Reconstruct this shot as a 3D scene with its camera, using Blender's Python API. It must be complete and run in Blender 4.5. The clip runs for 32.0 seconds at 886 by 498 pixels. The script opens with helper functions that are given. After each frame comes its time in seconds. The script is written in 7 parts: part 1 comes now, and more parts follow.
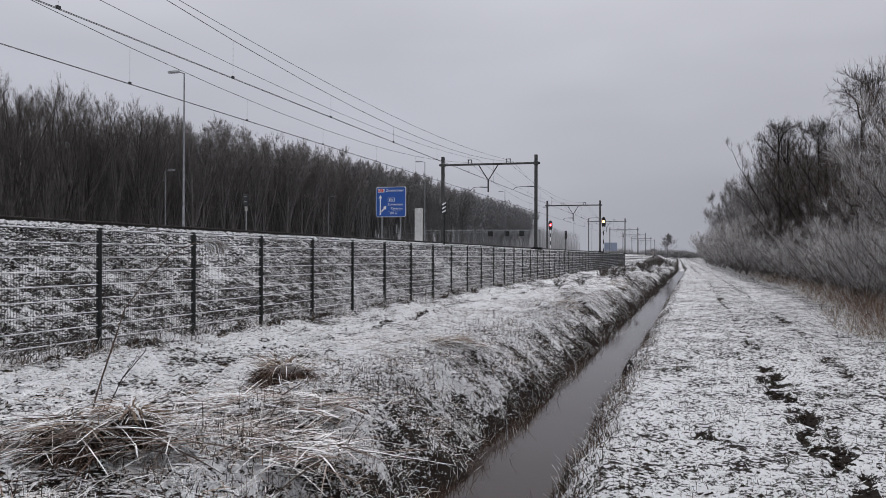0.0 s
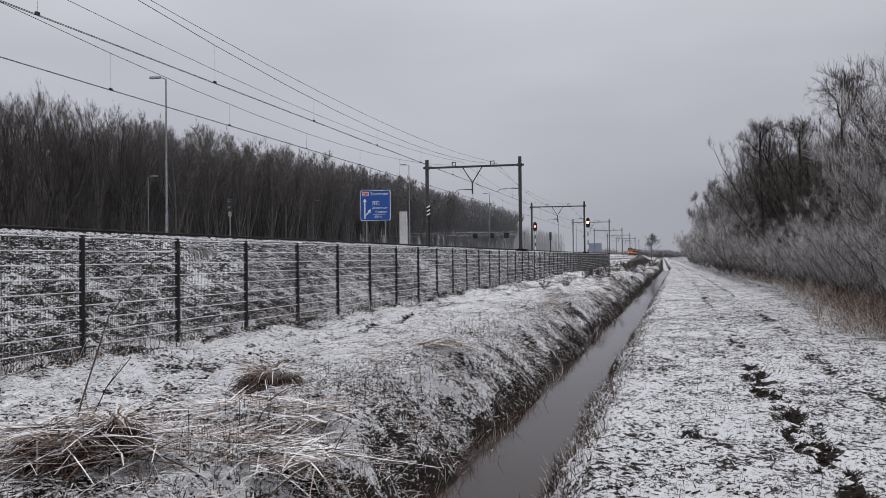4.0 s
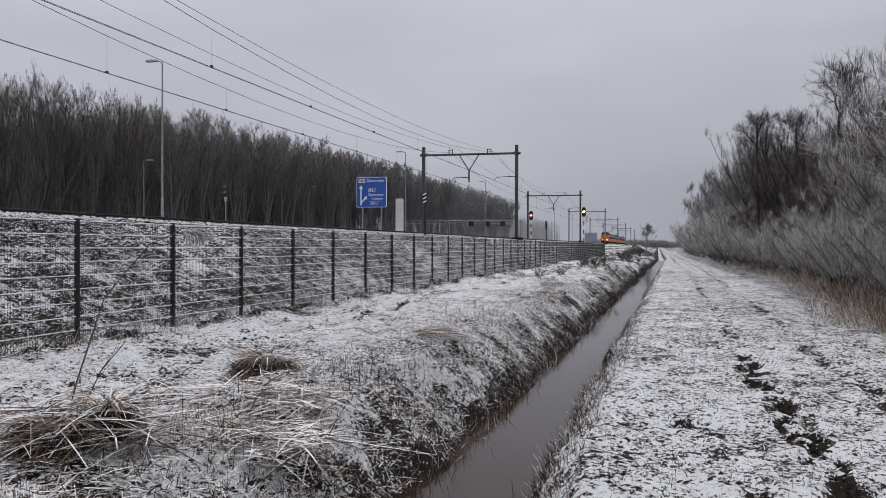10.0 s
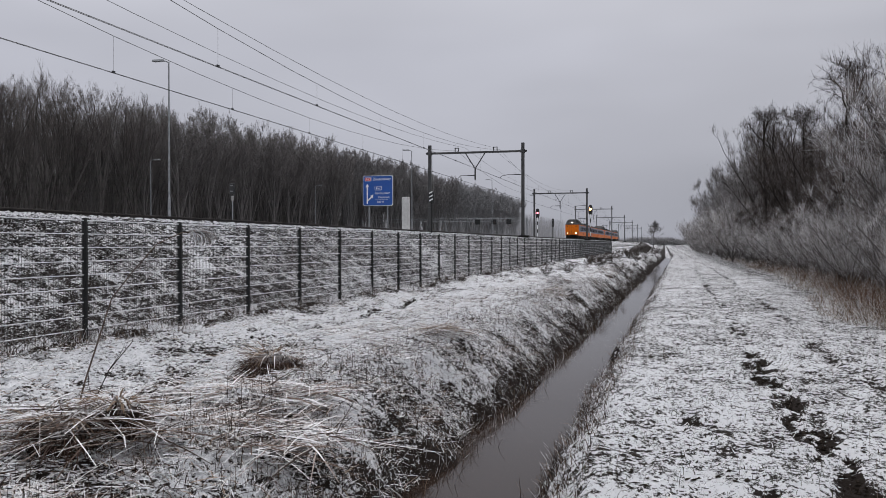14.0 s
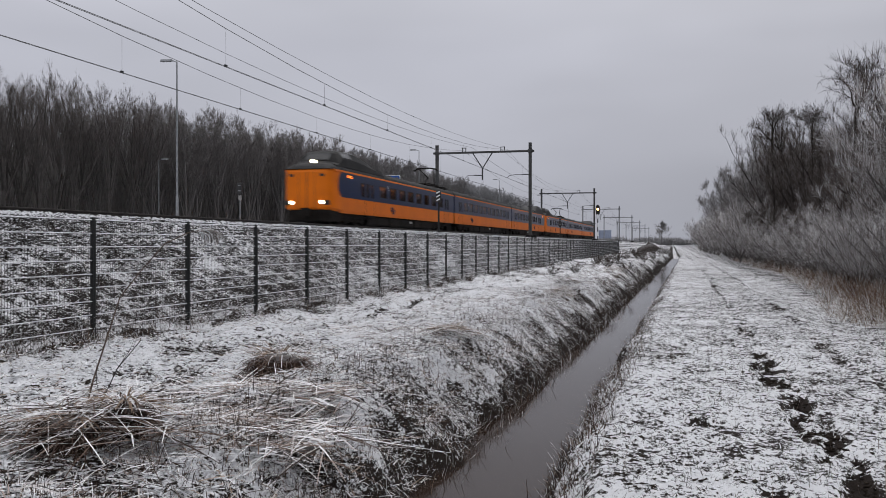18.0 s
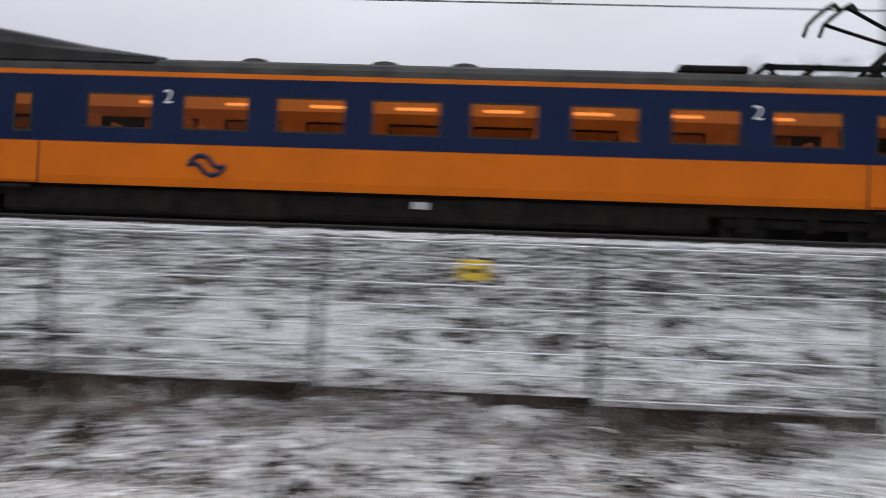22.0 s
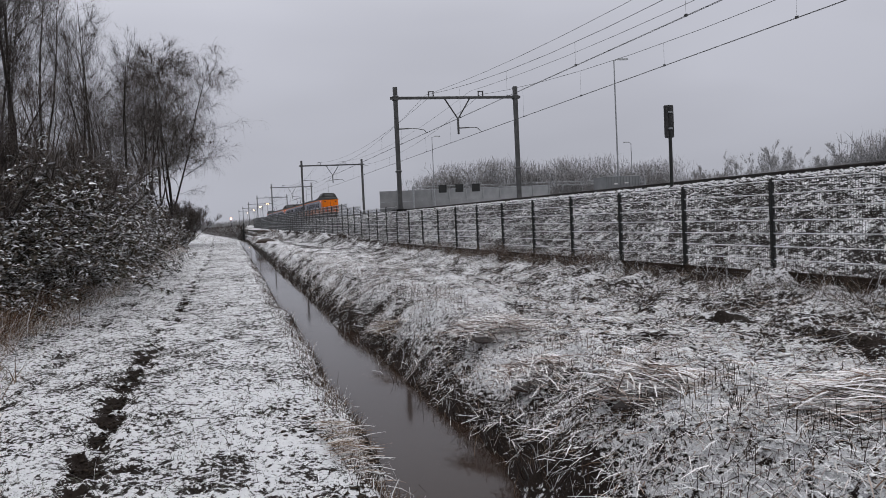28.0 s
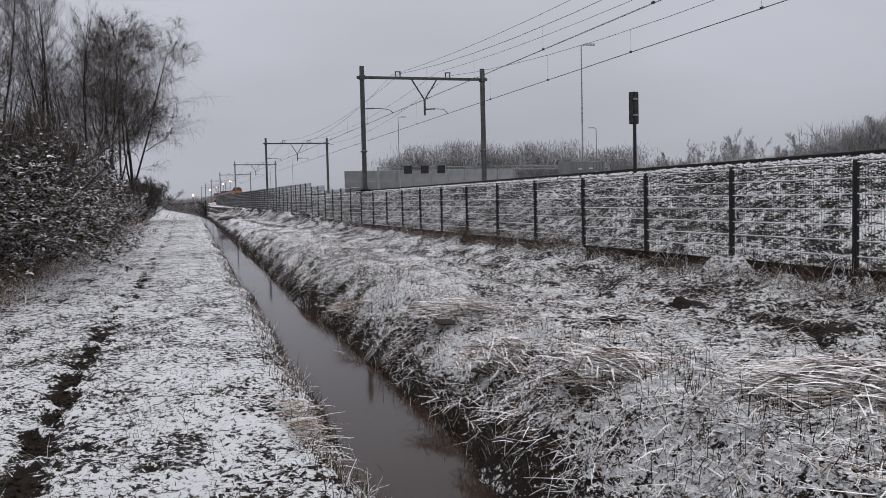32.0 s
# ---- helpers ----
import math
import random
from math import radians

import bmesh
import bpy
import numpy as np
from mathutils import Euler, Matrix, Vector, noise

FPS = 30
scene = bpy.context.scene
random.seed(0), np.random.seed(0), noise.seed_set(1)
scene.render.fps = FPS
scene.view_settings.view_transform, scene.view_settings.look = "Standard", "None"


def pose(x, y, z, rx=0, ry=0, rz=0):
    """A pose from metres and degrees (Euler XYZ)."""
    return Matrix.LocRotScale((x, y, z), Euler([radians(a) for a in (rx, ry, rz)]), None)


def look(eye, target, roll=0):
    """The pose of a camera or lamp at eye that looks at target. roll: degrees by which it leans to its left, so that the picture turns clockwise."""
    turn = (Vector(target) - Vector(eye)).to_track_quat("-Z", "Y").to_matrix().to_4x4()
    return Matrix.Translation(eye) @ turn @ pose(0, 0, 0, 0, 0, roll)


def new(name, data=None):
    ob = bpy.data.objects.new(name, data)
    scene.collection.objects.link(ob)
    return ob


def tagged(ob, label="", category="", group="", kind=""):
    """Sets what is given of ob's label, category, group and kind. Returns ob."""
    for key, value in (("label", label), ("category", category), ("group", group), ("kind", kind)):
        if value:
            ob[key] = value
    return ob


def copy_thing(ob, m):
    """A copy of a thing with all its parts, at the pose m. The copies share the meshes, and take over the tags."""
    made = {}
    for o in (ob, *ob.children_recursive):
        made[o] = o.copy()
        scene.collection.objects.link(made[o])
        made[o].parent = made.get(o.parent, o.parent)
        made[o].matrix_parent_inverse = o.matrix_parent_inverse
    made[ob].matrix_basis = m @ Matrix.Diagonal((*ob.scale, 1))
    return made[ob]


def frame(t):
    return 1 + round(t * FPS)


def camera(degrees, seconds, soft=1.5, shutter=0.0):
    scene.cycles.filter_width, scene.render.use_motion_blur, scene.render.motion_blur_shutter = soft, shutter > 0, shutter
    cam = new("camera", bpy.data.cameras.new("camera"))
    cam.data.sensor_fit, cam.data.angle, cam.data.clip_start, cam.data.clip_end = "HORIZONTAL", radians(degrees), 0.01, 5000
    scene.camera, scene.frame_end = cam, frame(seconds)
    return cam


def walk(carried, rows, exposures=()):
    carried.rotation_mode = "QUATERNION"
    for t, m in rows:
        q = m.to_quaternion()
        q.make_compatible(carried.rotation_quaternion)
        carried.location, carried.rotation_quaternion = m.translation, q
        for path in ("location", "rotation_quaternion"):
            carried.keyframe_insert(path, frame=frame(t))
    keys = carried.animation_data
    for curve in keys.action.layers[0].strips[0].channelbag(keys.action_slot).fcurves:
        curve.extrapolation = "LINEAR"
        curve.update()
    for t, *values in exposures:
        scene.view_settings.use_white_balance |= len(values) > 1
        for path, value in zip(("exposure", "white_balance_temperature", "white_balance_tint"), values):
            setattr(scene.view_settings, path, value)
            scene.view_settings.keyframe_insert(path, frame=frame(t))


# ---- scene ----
# The camera is held by someone who stands beside a ditch and turns on the spot.
cam = camera(54.2, 32.0, soft=0.75, shutter=0.5)
PATH = [
    (0, (-0.928, -0.150, 1.745), 15.21, 0.43, 0.20),
    (0.5, (-0.928, -0.150, 1.745), 15.05, 0.44, 0.08),
    (1, (-0.928, -0.150, 1.745), 14.88, 0.59, -0.01),
    (1.5, (-0.928, -0.150, 1.745), 14.75, 0.66, -0.10),
    (2, (-0.929, -0.150, 1.745), 14.62, 0.66, -0.22),
    (2.5, (-0.929, -0.151, 1.745), 14.49, 0.65, -0.26),
    (3, (-0.929, -0.151, 1.745), 14.35, 0.61, -0.37),
    (3.5, (-0.929, -0.151, 1.745), 14.28, 0.61, -0.53),
    (5.5, (-0.929, -0.151, 1.745), 14.07, 0.54, -0.50),
    (6, (-0.930, -0.151, 1.745), 14.09, 0.49, -0.38),
    (6.5, (-0.930, -0.151, 1.745), 14.10, 0.51, -0.32),
    (7, (-0.930, -0.151, 1.745), 14.07, 0.48, -0.14),
    (7.5, (-0.930, -0.151, 1.745), 14.02, 0.43, -0.07),
    (8, (-0.930, -0.151, 1.745), 13.93, 0.33, -0.03),
    (8.5, (-0.930, -0.151, 1.745), 13.90, 0.18, -0.05),
    (9, (-0.930, -0.151, 1.745), 13.82, 0.06, -0.05),
    (9.5, (-0.930, -0.151, 1.745), 13.86, -0.09, 0.04),
    (10, (-0.930, -0.151, 1.745), 13.94, -0.21, 0.10),
    (10.5, (-0.931, -0.151, 1.745), 13.99, -0.28, 0.04),
    (11, (-0.931, -0.151, 1.745), 14.05, -0.31, 0.10),
    (11.5, (-0.931, -0.151, 1.745), 14.11, -0.30, 0.03),
    (12, (-0.931, -0.151, 1.745), 14.18, -0.25, -0.02),
    (12.5, (-0.931, -0.151, 1.745), 14.17, -0.28, -0.07),
    (13, (-0.931, -0.151, 1.745), 14.22, -0.27, -0.15),
    (13.5, (-0.931, -0.151, 1.745), 14.30, -0.27, -0.15),
    (14, (-0.931, -0.151, 1.745), 14.37, -0.33, -0.12),
    (14.5, (-0.931, -0.151, 1.745), 14.43, -0.47, -0.09),
    (16.5, (-0.932, -0.151, 1.745), 14.74, -0.41, -0.10),
    (17, (-0.932, -0.151, 1.745), 14.78, -0.38, -0.12),
    (17.5, (-0.932, -0.151, 1.745), 14.80, -0.36, -0.06),
    (18, (-0.932, -0.151, 1.745), 14.84, -0.34, -0.03),
    (18.5, (-0.932, -0.152, 1.745), 14.93, -0.36, -0.04),
    (19, (-0.932, -0.152, 1.745), 15.01, -0.38, -0.10),
    (19.5, (-0.933, -0.152, 1.745), 15.21, -0.39, -0.13),
    (20, (-0.933, -0.152, 1.745), 16.02, -0.44, -0.26),
    (20.5, (-0.960, -0.161, 1.746), 22.14, -0.19, -0.22),
    (21, (-1.026, -0.197, 1.747), 35.83, 0.47, 0.43),
    (21.5, (-1.107, -0.285, 1.750), 58.98, 1.90, 0.32),
    (22, (-1.150, -0.450, 1.755), 92.88, 2.01, 2.16),
    (22.5, (-1.080, -0.633, 1.761), 130.78, 1.27, 2.43),
    (23, (-0.980, -0.710, 1.764), 154.59, 1.45, 0.41),
    (23.5, (-0.935, -0.728, 1.765), 163.74, 1.37, -1.87),
    (24, (-0.930, -0.729, 1.765), 164.69, 0.86, -1.89),
    (24.5, (-0.929, -0.729, 1.765), 165.03, 0.30, -2.13),
    (25, (-0.929, -0.729, 1.765), 165.22, -0.26, -2.17),
    (25.5, (-0.928, -0.730, 1.765), 165.41, -0.77, -2.47),
    (27.5, (-0.927, -0.730, 1.765), 165.44, -1.87, -2.59),
    (28, (-0.926, -0.730, 1.765), 165.34, -2.04, -2.60),
    (28.5, (-0.928, -0.730, 1.765), 165.23, -2.16, -2.60),
    (29, (-0.929, -0.729, 1.765), 164.97, -2.36, -2.45),
    (29.5, (-0.930, -0.729, 1.765), 164.64, -2.60, -2.39),
    (30, (-0.932, -0.729, 1.765), 164.13, -2.73, -2.01),
    (30.5, (-0.933, -0.728, 1.765), 163.78, -2.93, -1.64),
    (31, (-0.935, -0.728, 1.765), 163.35, -3.04, -1.38),
    (31.5, (-0.936, -0.727, 1.765), 163.15, -3.21, -1.40),
    (32, (-0.938, -0.727, 1.765), 163.00, -3.34, -1.36),
]


def aim(eye, yaw, pitch, roll):
    """A camera pose from a heading (degrees to the left of +y), a pitch and a roll."""
    w, p = radians(yaw), radians(pitch)
    way = Vector((-math.sin(w) * math.cos(p), math.cos(w) * math.cos(p), math.sin(p)))
    return look(eye, Vector(eye) + way * 5, roll)


walk(cam, [(t, aim(eye, yaw, pitch, roll)) for t, eye, yaw, pitch, roll in PATH],
     exposures=[(0, 0.0), (20.3, 0.0), (21.1, 0.1), (21.6, 0.14), (22.0, 0.37), (22.6, 0.3), (23.4, 0.0), (32, 0.0)])

# ---- overcast winter daylight ----
world = bpy.data.worlds.new("overcast")
scene.world = world
world.use_nodes = True
wn, wl = world.node_tree.nodes, world.node_tree.links
wn.clear()
w_out, w_bg = wn.new("ShaderNodeOutputWorld"), wn.new("ShaderNodeBackground")
w_sky = wn.new("ShaderNodeTexSky")
w_sky.sky_type, w_sky.sun_disc = "NISHITA", False
w_sky.sun_elevation, w_sky.sun_rotation, w_sky.dust_density = radians(24), radians(8), 6.0
w_grey = wn.new("ShaderNodeHueSaturation")
w_grey.inputs["Saturation"].default_value, w_grey.inputs["Value"].default_value = 0.15, 0.045
w_co, w_sep = wn.new("ShaderNodeTexCoord"), wn.new("ShaderNodeSeparateXYZ")
w_ramp = wn.new("ShaderNodeValToRGB")
w_ramp.color_ramp.elements[0].position, w_ramp.color_ramp.elements[0].color = 0.0, (0.385, 0.395, 0.449, 1)
w_ramp.color_ramp.elements[1].position, w_ramp.color_ramp.elements[1].color = 1.0, (1.31, 1.31, 1.37, 1)
mid = w_ramp.color_ramp.elements.new(0.22)
mid.color = (0.47, 0.48, 0.543, 1)
w_map, w_noise = wn.new("ShaderNodeMapping"), wn.new("ShaderNodeTexNoise")
w_map.inputs["Scale"].default_value = (1.6, 1.6, 5.0)
w_noise.inputs["Scale"].default_value, w_noise.inputs["Detail"].default_value = 1.3, 3.0
w_soft = wn.new("ShaderNodeMapRange")
w_soft.inputs["From Min"].default_value, w_soft.inputs["From Max"].default_value = 0.3, 0.7
w_soft.inputs["To Min"].default_value, w_soft.inputs["To Max"].default_value = 0.9, 1.1
w_cloud = wn.new("ShaderNodeVectorMath")
w_cloud.operation = "SCALE"
w_mix = wn.new("ShaderNodeMix")
w_mix.data_type, w_mix.inputs[0].default_value = "RGBA", 0.985
wl.new(w_sky.outputs[0], w_grey.inputs["Color"])
wl.new(w_co.outputs["Generated"], w_sep.inputs[0])
wl.new(w_sep.outputs["Z"], w_ramp.inputs[0])
wl.new(w_co.outputs["Generated"], w_map.inputs[0])
wl.new(w_map.outputs[0], w_noise.inputs["Vector"])
wl.new(w_noise.outputs[0], w_soft.inputs[0])
wl.new(w_ramp.outputs[0], w_cloud.inputs[0])


def sky_math(op, a, b):
    """One step of arithmetic in the sky."""
    k = wn.new("ShaderNodeMath")
    k.operation = op
    for slot, v in enumerate((a, b)):
        if isinstance(v, (int, float)):
            k.inputs[slot].default_value = v
        else:
            wl.new(v, k.inputs[slot])
    return k.outputs[0]


# thicker and thinner cloud round the horizon: a broad swell to each half turn
sx, sy = w_sep.outputs["X"], w_sep.outputs["Y"]
swell = sky_math("ADD", sky_math("MULTIPLY", sy, -0.075), sky_math("MULTIPLY", sx, -0.1))
swell = sky_math("ADD", swell, sky_math("MULTIPLY", sky_math("SUBTRACT", sky_math("MULTIPLY", sy, sy), sky_math("MULTIPLY", sx, sx)), 0.055))
swell = sky_math("ADD", swell, sky_math("MULTIPLY", sky_math("MULTIPLY", sx, sy), -0.17))
wl.new(sky_math("ADD", w_soft.outputs[0], swell), w_cloud.inputs["Scale"])
wl.new(w_grey.outputs[0], w_mix.inputs[6])
wl.new(w_cloud.outputs[0], w_mix.inputs[7])
wl.new(w_mix.outputs[2], w_bg.inputs["Color"])
w_bg.inputs["Strength"].default_value = 1.0
wl.new(w_bg.outputs[0], w_out.inputs[0])

sun = new("sun", bpy.data.lights.new("sun", "SUN"))
sun.data.energy, sun.data.angle, sun.data.color = 0.5, radians(30), (1.0, 0.97, 0.94)
sun.matrix_world = look((0, 0, 50), (4, -40, 0))

# ---- materials ----
def shader(name):
    m = bpy.data.materials.new(name)
    m.use_nodes = True
    return m, m.node_tree.nodes, m.node_tree.links, m.node_tree.nodes["Principled BSDF"]


def surface(name, a, b, scale=6.0, rough=0.7, metal=0.0, bump=0.15, fine=60.0, spread=0.25, snow=0.0, gloss=0.5):
    """Two tones mixed by coarse noise, finer grain over it, relief, and a dusting of snow on what faces up."""
    m, n, l, p = shader(name)
    co = n.new("ShaderNodeTexCoord")
    big, small = n.new("ShaderNodeTexNoise"), n.new("ShaderNodeTexNoise")
    big.inputs["Scale"].default_value, big.inputs["Detail"].default_value = scale, 5.0
    small.inputs["Scale"].default_value, small.inputs["Detail"].default_value = fine, 3.0
    ramp = n.new("ShaderNodeMapRange")
    ramp.inputs[1].default_value, ramp.inputs[2].default_value = 0.35, 0.65
    mix, grain = n.new("ShaderNodeMix"), n.new("ShaderNodeMix")
    mix.data_type = grain.data_type = "RGBA"
    grain.blend_type, grain.inputs[0].default_value = "OVERLAY", spread
    mix.inputs[6].default_value, mix.inputs[7].default_value = (*a, 1), (*b, 1)
    l.new(co.outputs["Object"], big.inputs["Vector"])
    l.new(co.outputs["Object"], small.inputs["Vector"])
    l.new(big.outputs[0], ramp.inputs[0])
    l.new(ramp.outputs[0], mix.inputs[0])
    l.new(mix.outputs[2], grain.inputs[6])
    l.new(small.outputs[0], grain.inputs[7])
    colour = grain.outputs[2]
    if snow:
        geo, sep, over, cap = n.new("ShaderNodeNewGeometry"), n.new("ShaderNodeSeparateXYZ"), n.new("ShaderNodeMapRange"), n.new("ShaderNodeMix")
        cap.data_type = "RGBA"
        cap.inputs[7].default_value = (0.72, 0.73, 0.76, 1)
        over.inputs[1].default_value, over.inputs[2].default_value, over.inputs[4].default_value = 0.35, 0.85, snow
        l.new(geo.outputs["Normal"], sep.inputs[0])
        l.new(sep.outputs["Z"], over.inputs[0])
        l.new(over.outputs[0], cap.inputs[0])
        l.new(colour, cap.inputs[6])
        colour = cap.outputs[2]
    l.new(colour, p.inputs["Base Color"])
    p.inputs["Roughness"].default_value, p.inputs["Metallic"].default_value = rough, metal
    p.inputs["Specular IOR Level"].default_value = gloss
    if bump:
        bm_node = n.new("ShaderNodeBump")
        bm_node.inputs["Strength"].default_value, bm_node.inputs["Distance"].default_value = bump, 0.02
        l.new(small.outputs[0], bm_node.inputs["Height"])
        l.new(bm_node.outputs[0], p.inputs["Normal"])
    return m


def stalks(name, tones, rough=0.8):
    """Stems and blades: each piece takes one of several tones, snow among them."""
    m, n, l, p = shader(name)
    geo, ramp = n.new("ShaderNodeNewGeometry"), n.new("ShaderNodeValToRGB")
    ramp.color_ramp.interpolation = "CONSTANT"
    for k, (at, tone) in enumerate(tones):
        e = ramp.color_ramp.elements[k] if k < 2 else ramp.color_ramp.elements.new(at)
        e.position, e.color = at, (*tone, 1)
    l.new(geo.outputs["Random Per Island"], ramp.inputs[0])
    l.new(ramp.outputs[0], p.inputs["Base Color"])
    p.inputs["Roughness"].default_value = rough
    p.inputs["Specular IOR Level"].default_value = 0.12
    return m


def glow(name, colour, strength):
    m, n, l, p = shader(name)
    p.inputs["Base Color"].default_value = (*colour, 1)
    p.inputs["Emission Color"].default_value, p.inputs["Emission Strength"].default_value = (*colour, 1), strength
    return m


def snowy_ground(name, dark, green, cover):
    """Thin snow over grass and soil. The mesh's own layer 'bare' thins the snow where wheels, water and feet have
    opened it, and darkens hollows for their shade.
    """
    m, n, l, p = shader(name)
    co = n.new("ShaderNodeTexCoord")

    def noise_at(scale, detail, rough=0.6, stretch=None):
        t = n.new("ShaderNodeTexNoise")
        t.inputs["Scale"].default_value, t.inputs["Detail"].default_value, t.inputs["Roughness"].default_value = scale, detail, rough
        src = co.outputs["Object"]
        if stretch:
            mp = n.new("ShaderNodeMapping")
            mp.inputs["Scale"].default_value, mp.inputs["Rotation"].default_value = stretch[:3], (0, 0, stretch[3])
            l.new(src, mp.inputs[0])
            src = mp.outputs[0]
        l.new(src, t.inputs["Vector"])
        return t.outputs[0]

    def maths(op, a, b):
        k = n.new("ShaderNodeMath")
        k.operation = op
        for slot, v in enumerate((a, b)):
            if isinstance(v, (int, float)):
                k.inputs[slot].default_value = v
            else:
                l.new(v, k.inputs[slot])
        return k.outputs[0]

    bare = n.new("ShaderNodeAttribute")
    bare.attribute_name = "bare"
    flecks = noise_at(19.0, 6.0, 0.7, (1.0, 0.8, 1.0, 0.5))
    blades = noise_at(62.0, 5.0, 0.75, (1.0, 0.35, 1.0, -0.6))
    patches = noise_at(1.1, 4.0)
    clumps = noise_at(4.5, 4.0, 0.6, (1.0, 0.6, 1.0, 0.3))
    level = maths("ADD", maths("MULTIPLY", flecks, 0.72), maths("ADD", maths("MULTIPLY", blades, 0.28), maths("MULTIPLY", maths("SUBTRACT", patches, 0.5), 0.18)))
    level = maths("ADD", level, maths("MULTIPLY", maths("SUBTRACT", clumps, 0.5), 0.26))
    level = maths("SUBTRACT", level, maths("MULTIPLY", bare.outputs["Fac"], 0.28))
    edge = n.new("ShaderNodeMapRange")
    edge.interpolation_type = "SMOOTHSTEP"
    edge.inputs[1].default_value, edge.inputs[2].default_value = cover - 0.018, cover + 0.03
    l.new(level, edge.inputs[0])
    soil, snow, mix = n.new("ShaderNodeMix"), n.new("ShaderNodeMix"), n.new("ShaderNodeMix")
    soil.data_type = snow.data_type = mix.data_type = "RGBA"
    soil.inputs[6].default_value, soil.inputs[7].default_value = (*dark, 1), (*green, 1)
    snow.inputs[6].default_value, snow.inputs[7].default_value = (0.67, 0.678, 0.7, 1), (0.86, 0.865, 0.88, 1)
    l.new(noise_at(3.0, 5.0), soil.inputs[0])
    l.new(noise_at(22.0, 6.0), snow.inputs[0])
    l.new(edge.outputs[0], mix.inputs[0])
    l.new(soil.outputs[2], mix.inputs[6])
    l.new(snow.outputs[2], mix.inputs[7])
    l.new(mix.outputs[2], p.inputs["Base Color"])
    p.inputs["Roughness"].default_value = 0.85
    p.inputs["Specular IOR Level"].default_value = 0.12
    bump = n.new("ShaderNodeBump")
    bump.inputs["Strength"].default_value, bump.inputs["Distance"].default_value = 0.9, 0.06
    l.new(level, bump.inputs["Height"])
    l.new(bump.outputs[0], p.inputs["Normal"])
    return m


steel = surface("weathered_steel", (0.034, 0.035, 0.036), (0.06, 0.06, 0.06), 3, 0.6, 0.3, 0.1, snow=0.25)
dark_steel = surface("dark_painted_steel", (0.006, 0.007, 0.007), (0.012, 0.013, 0.013), 5, 0.7, 0.0, 0.05)
mesh_wire = surface("frosted_fence_wire", (0.02, 0.022, 0.023), (0.17, 0.175, 0.18), 9, 0.6, 0.1, 0.0)
snowy_wire = surface("fence_wire_with_snow", (0.5, 0.51, 0.53), (0.82, 0.83, 0.85), 4, 0.7, 0.0, 0.0)
galvanised = surface("galvanised_steel", (0.20, 0.21, 0.22), (0.29, 0.30, 0.31), 4, 0.5, 0.5, 0.08)
dark_concrete = surface("wet_dark_concrete", (0.008, 0.008, 0.008), (0.018, 0.017, 0.016), 3, 0.9, 0.0, 0.3, gloss=0.1)
concrete = surface("concrete", (0.20, 0.20, 0.19), (0.31, 0.30, 0.29), 3, 0.9, 0.0, 0.3, snow=0.7)
pale_concrete = surface("pale_concrete", (0.40, 0.40, 0.39), (0.52, 0.52, 0.51), 2, 0.9, 0.0, 0.2)
rail_steel = surface("rusty_rail_steel", (0.014, 0.012, 0.011), (0.032, 0.026, 0.022), 5, 0.7, 0.4, 0.2)
wire_dark = surface("overhead_wire_copper", (0.03, 0.032, 0.035), (0.05, 0.05, 0.05), 2, 0.6, 0.3, 0.0)
rubber = surface("black_rubber", (0.012, 0.012, 0.012), (0.022, 0.022, 0.022), 5, 0.8, 0.0, 0.1)
bark_dark = surface("dark_bark", (0.022, 0.018, 0.016), (0.045, 0.038, 0.034), 4, 0.9, 0.0, 0.4, snow=0.22, gloss=0.15)
# haze is mixed into the colour of trees further off: this pair is pale
bark_pale = surface("haze_paled_bark", (0.15, 0.145, 0.145), (0.2, 0.195, 0.195), 2, 0.9, 0.0, 0.2)
twig_pale = surface("haze_paled_twigs", (0.18, 0.172, 0.172), (0.25, 0.24, 0.24), 2, 0.9, 0.0, 0.0)
# grey of frosted shrub stems, and of further thickets lightened for haze
twig_grey = surface("frosted_and_hazed_twigs", (0.10, 0.09, 0.085), (0.17, 0.155, 0.15), 2, 0.9, 0.0, 0.0, snow=0.3)
# steel of far portals and posts, lightened in colour for haze
pale_steel = surface("haze_paled_steel", (0.13, 0.135, 0.14), (0.19, 0.195, 0.2), 3, 0.6, 0.2, 0.1)
# the palest pair, whitened for the haze of the far distance
bark_dim = surface("haze_whitened_bark", (0.24, 0.24, 0.245), (0.29, 0.29, 0.295), 2, 0.9, 0.0, 0.2)
twig_dim = surface("haze_whitened_twigs", (0.27, 0.268, 0.275), (0.33, 0.33, 0.335), 2, 0.9, 0.0, 0.0)
# the first step of painted haze, for the middle distance
bark_far = surface("haze_tinged_poplar_bark", (0.11, 0.102, 0.098), (0.16, 0.15, 0.146), 2, 0.9, 0.0, 0.2)
twig_far = surface("haze_tinged_poplar_twigs", (0.14, 0.128, 0.123), (0.21, 0.195, 0.19), 2, 0.9, 0.0, 0.0)
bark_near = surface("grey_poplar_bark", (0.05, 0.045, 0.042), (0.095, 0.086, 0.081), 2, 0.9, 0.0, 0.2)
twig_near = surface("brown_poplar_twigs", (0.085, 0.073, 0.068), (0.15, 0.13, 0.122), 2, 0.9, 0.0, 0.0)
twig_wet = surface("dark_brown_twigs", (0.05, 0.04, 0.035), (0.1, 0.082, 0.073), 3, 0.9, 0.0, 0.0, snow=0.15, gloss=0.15)
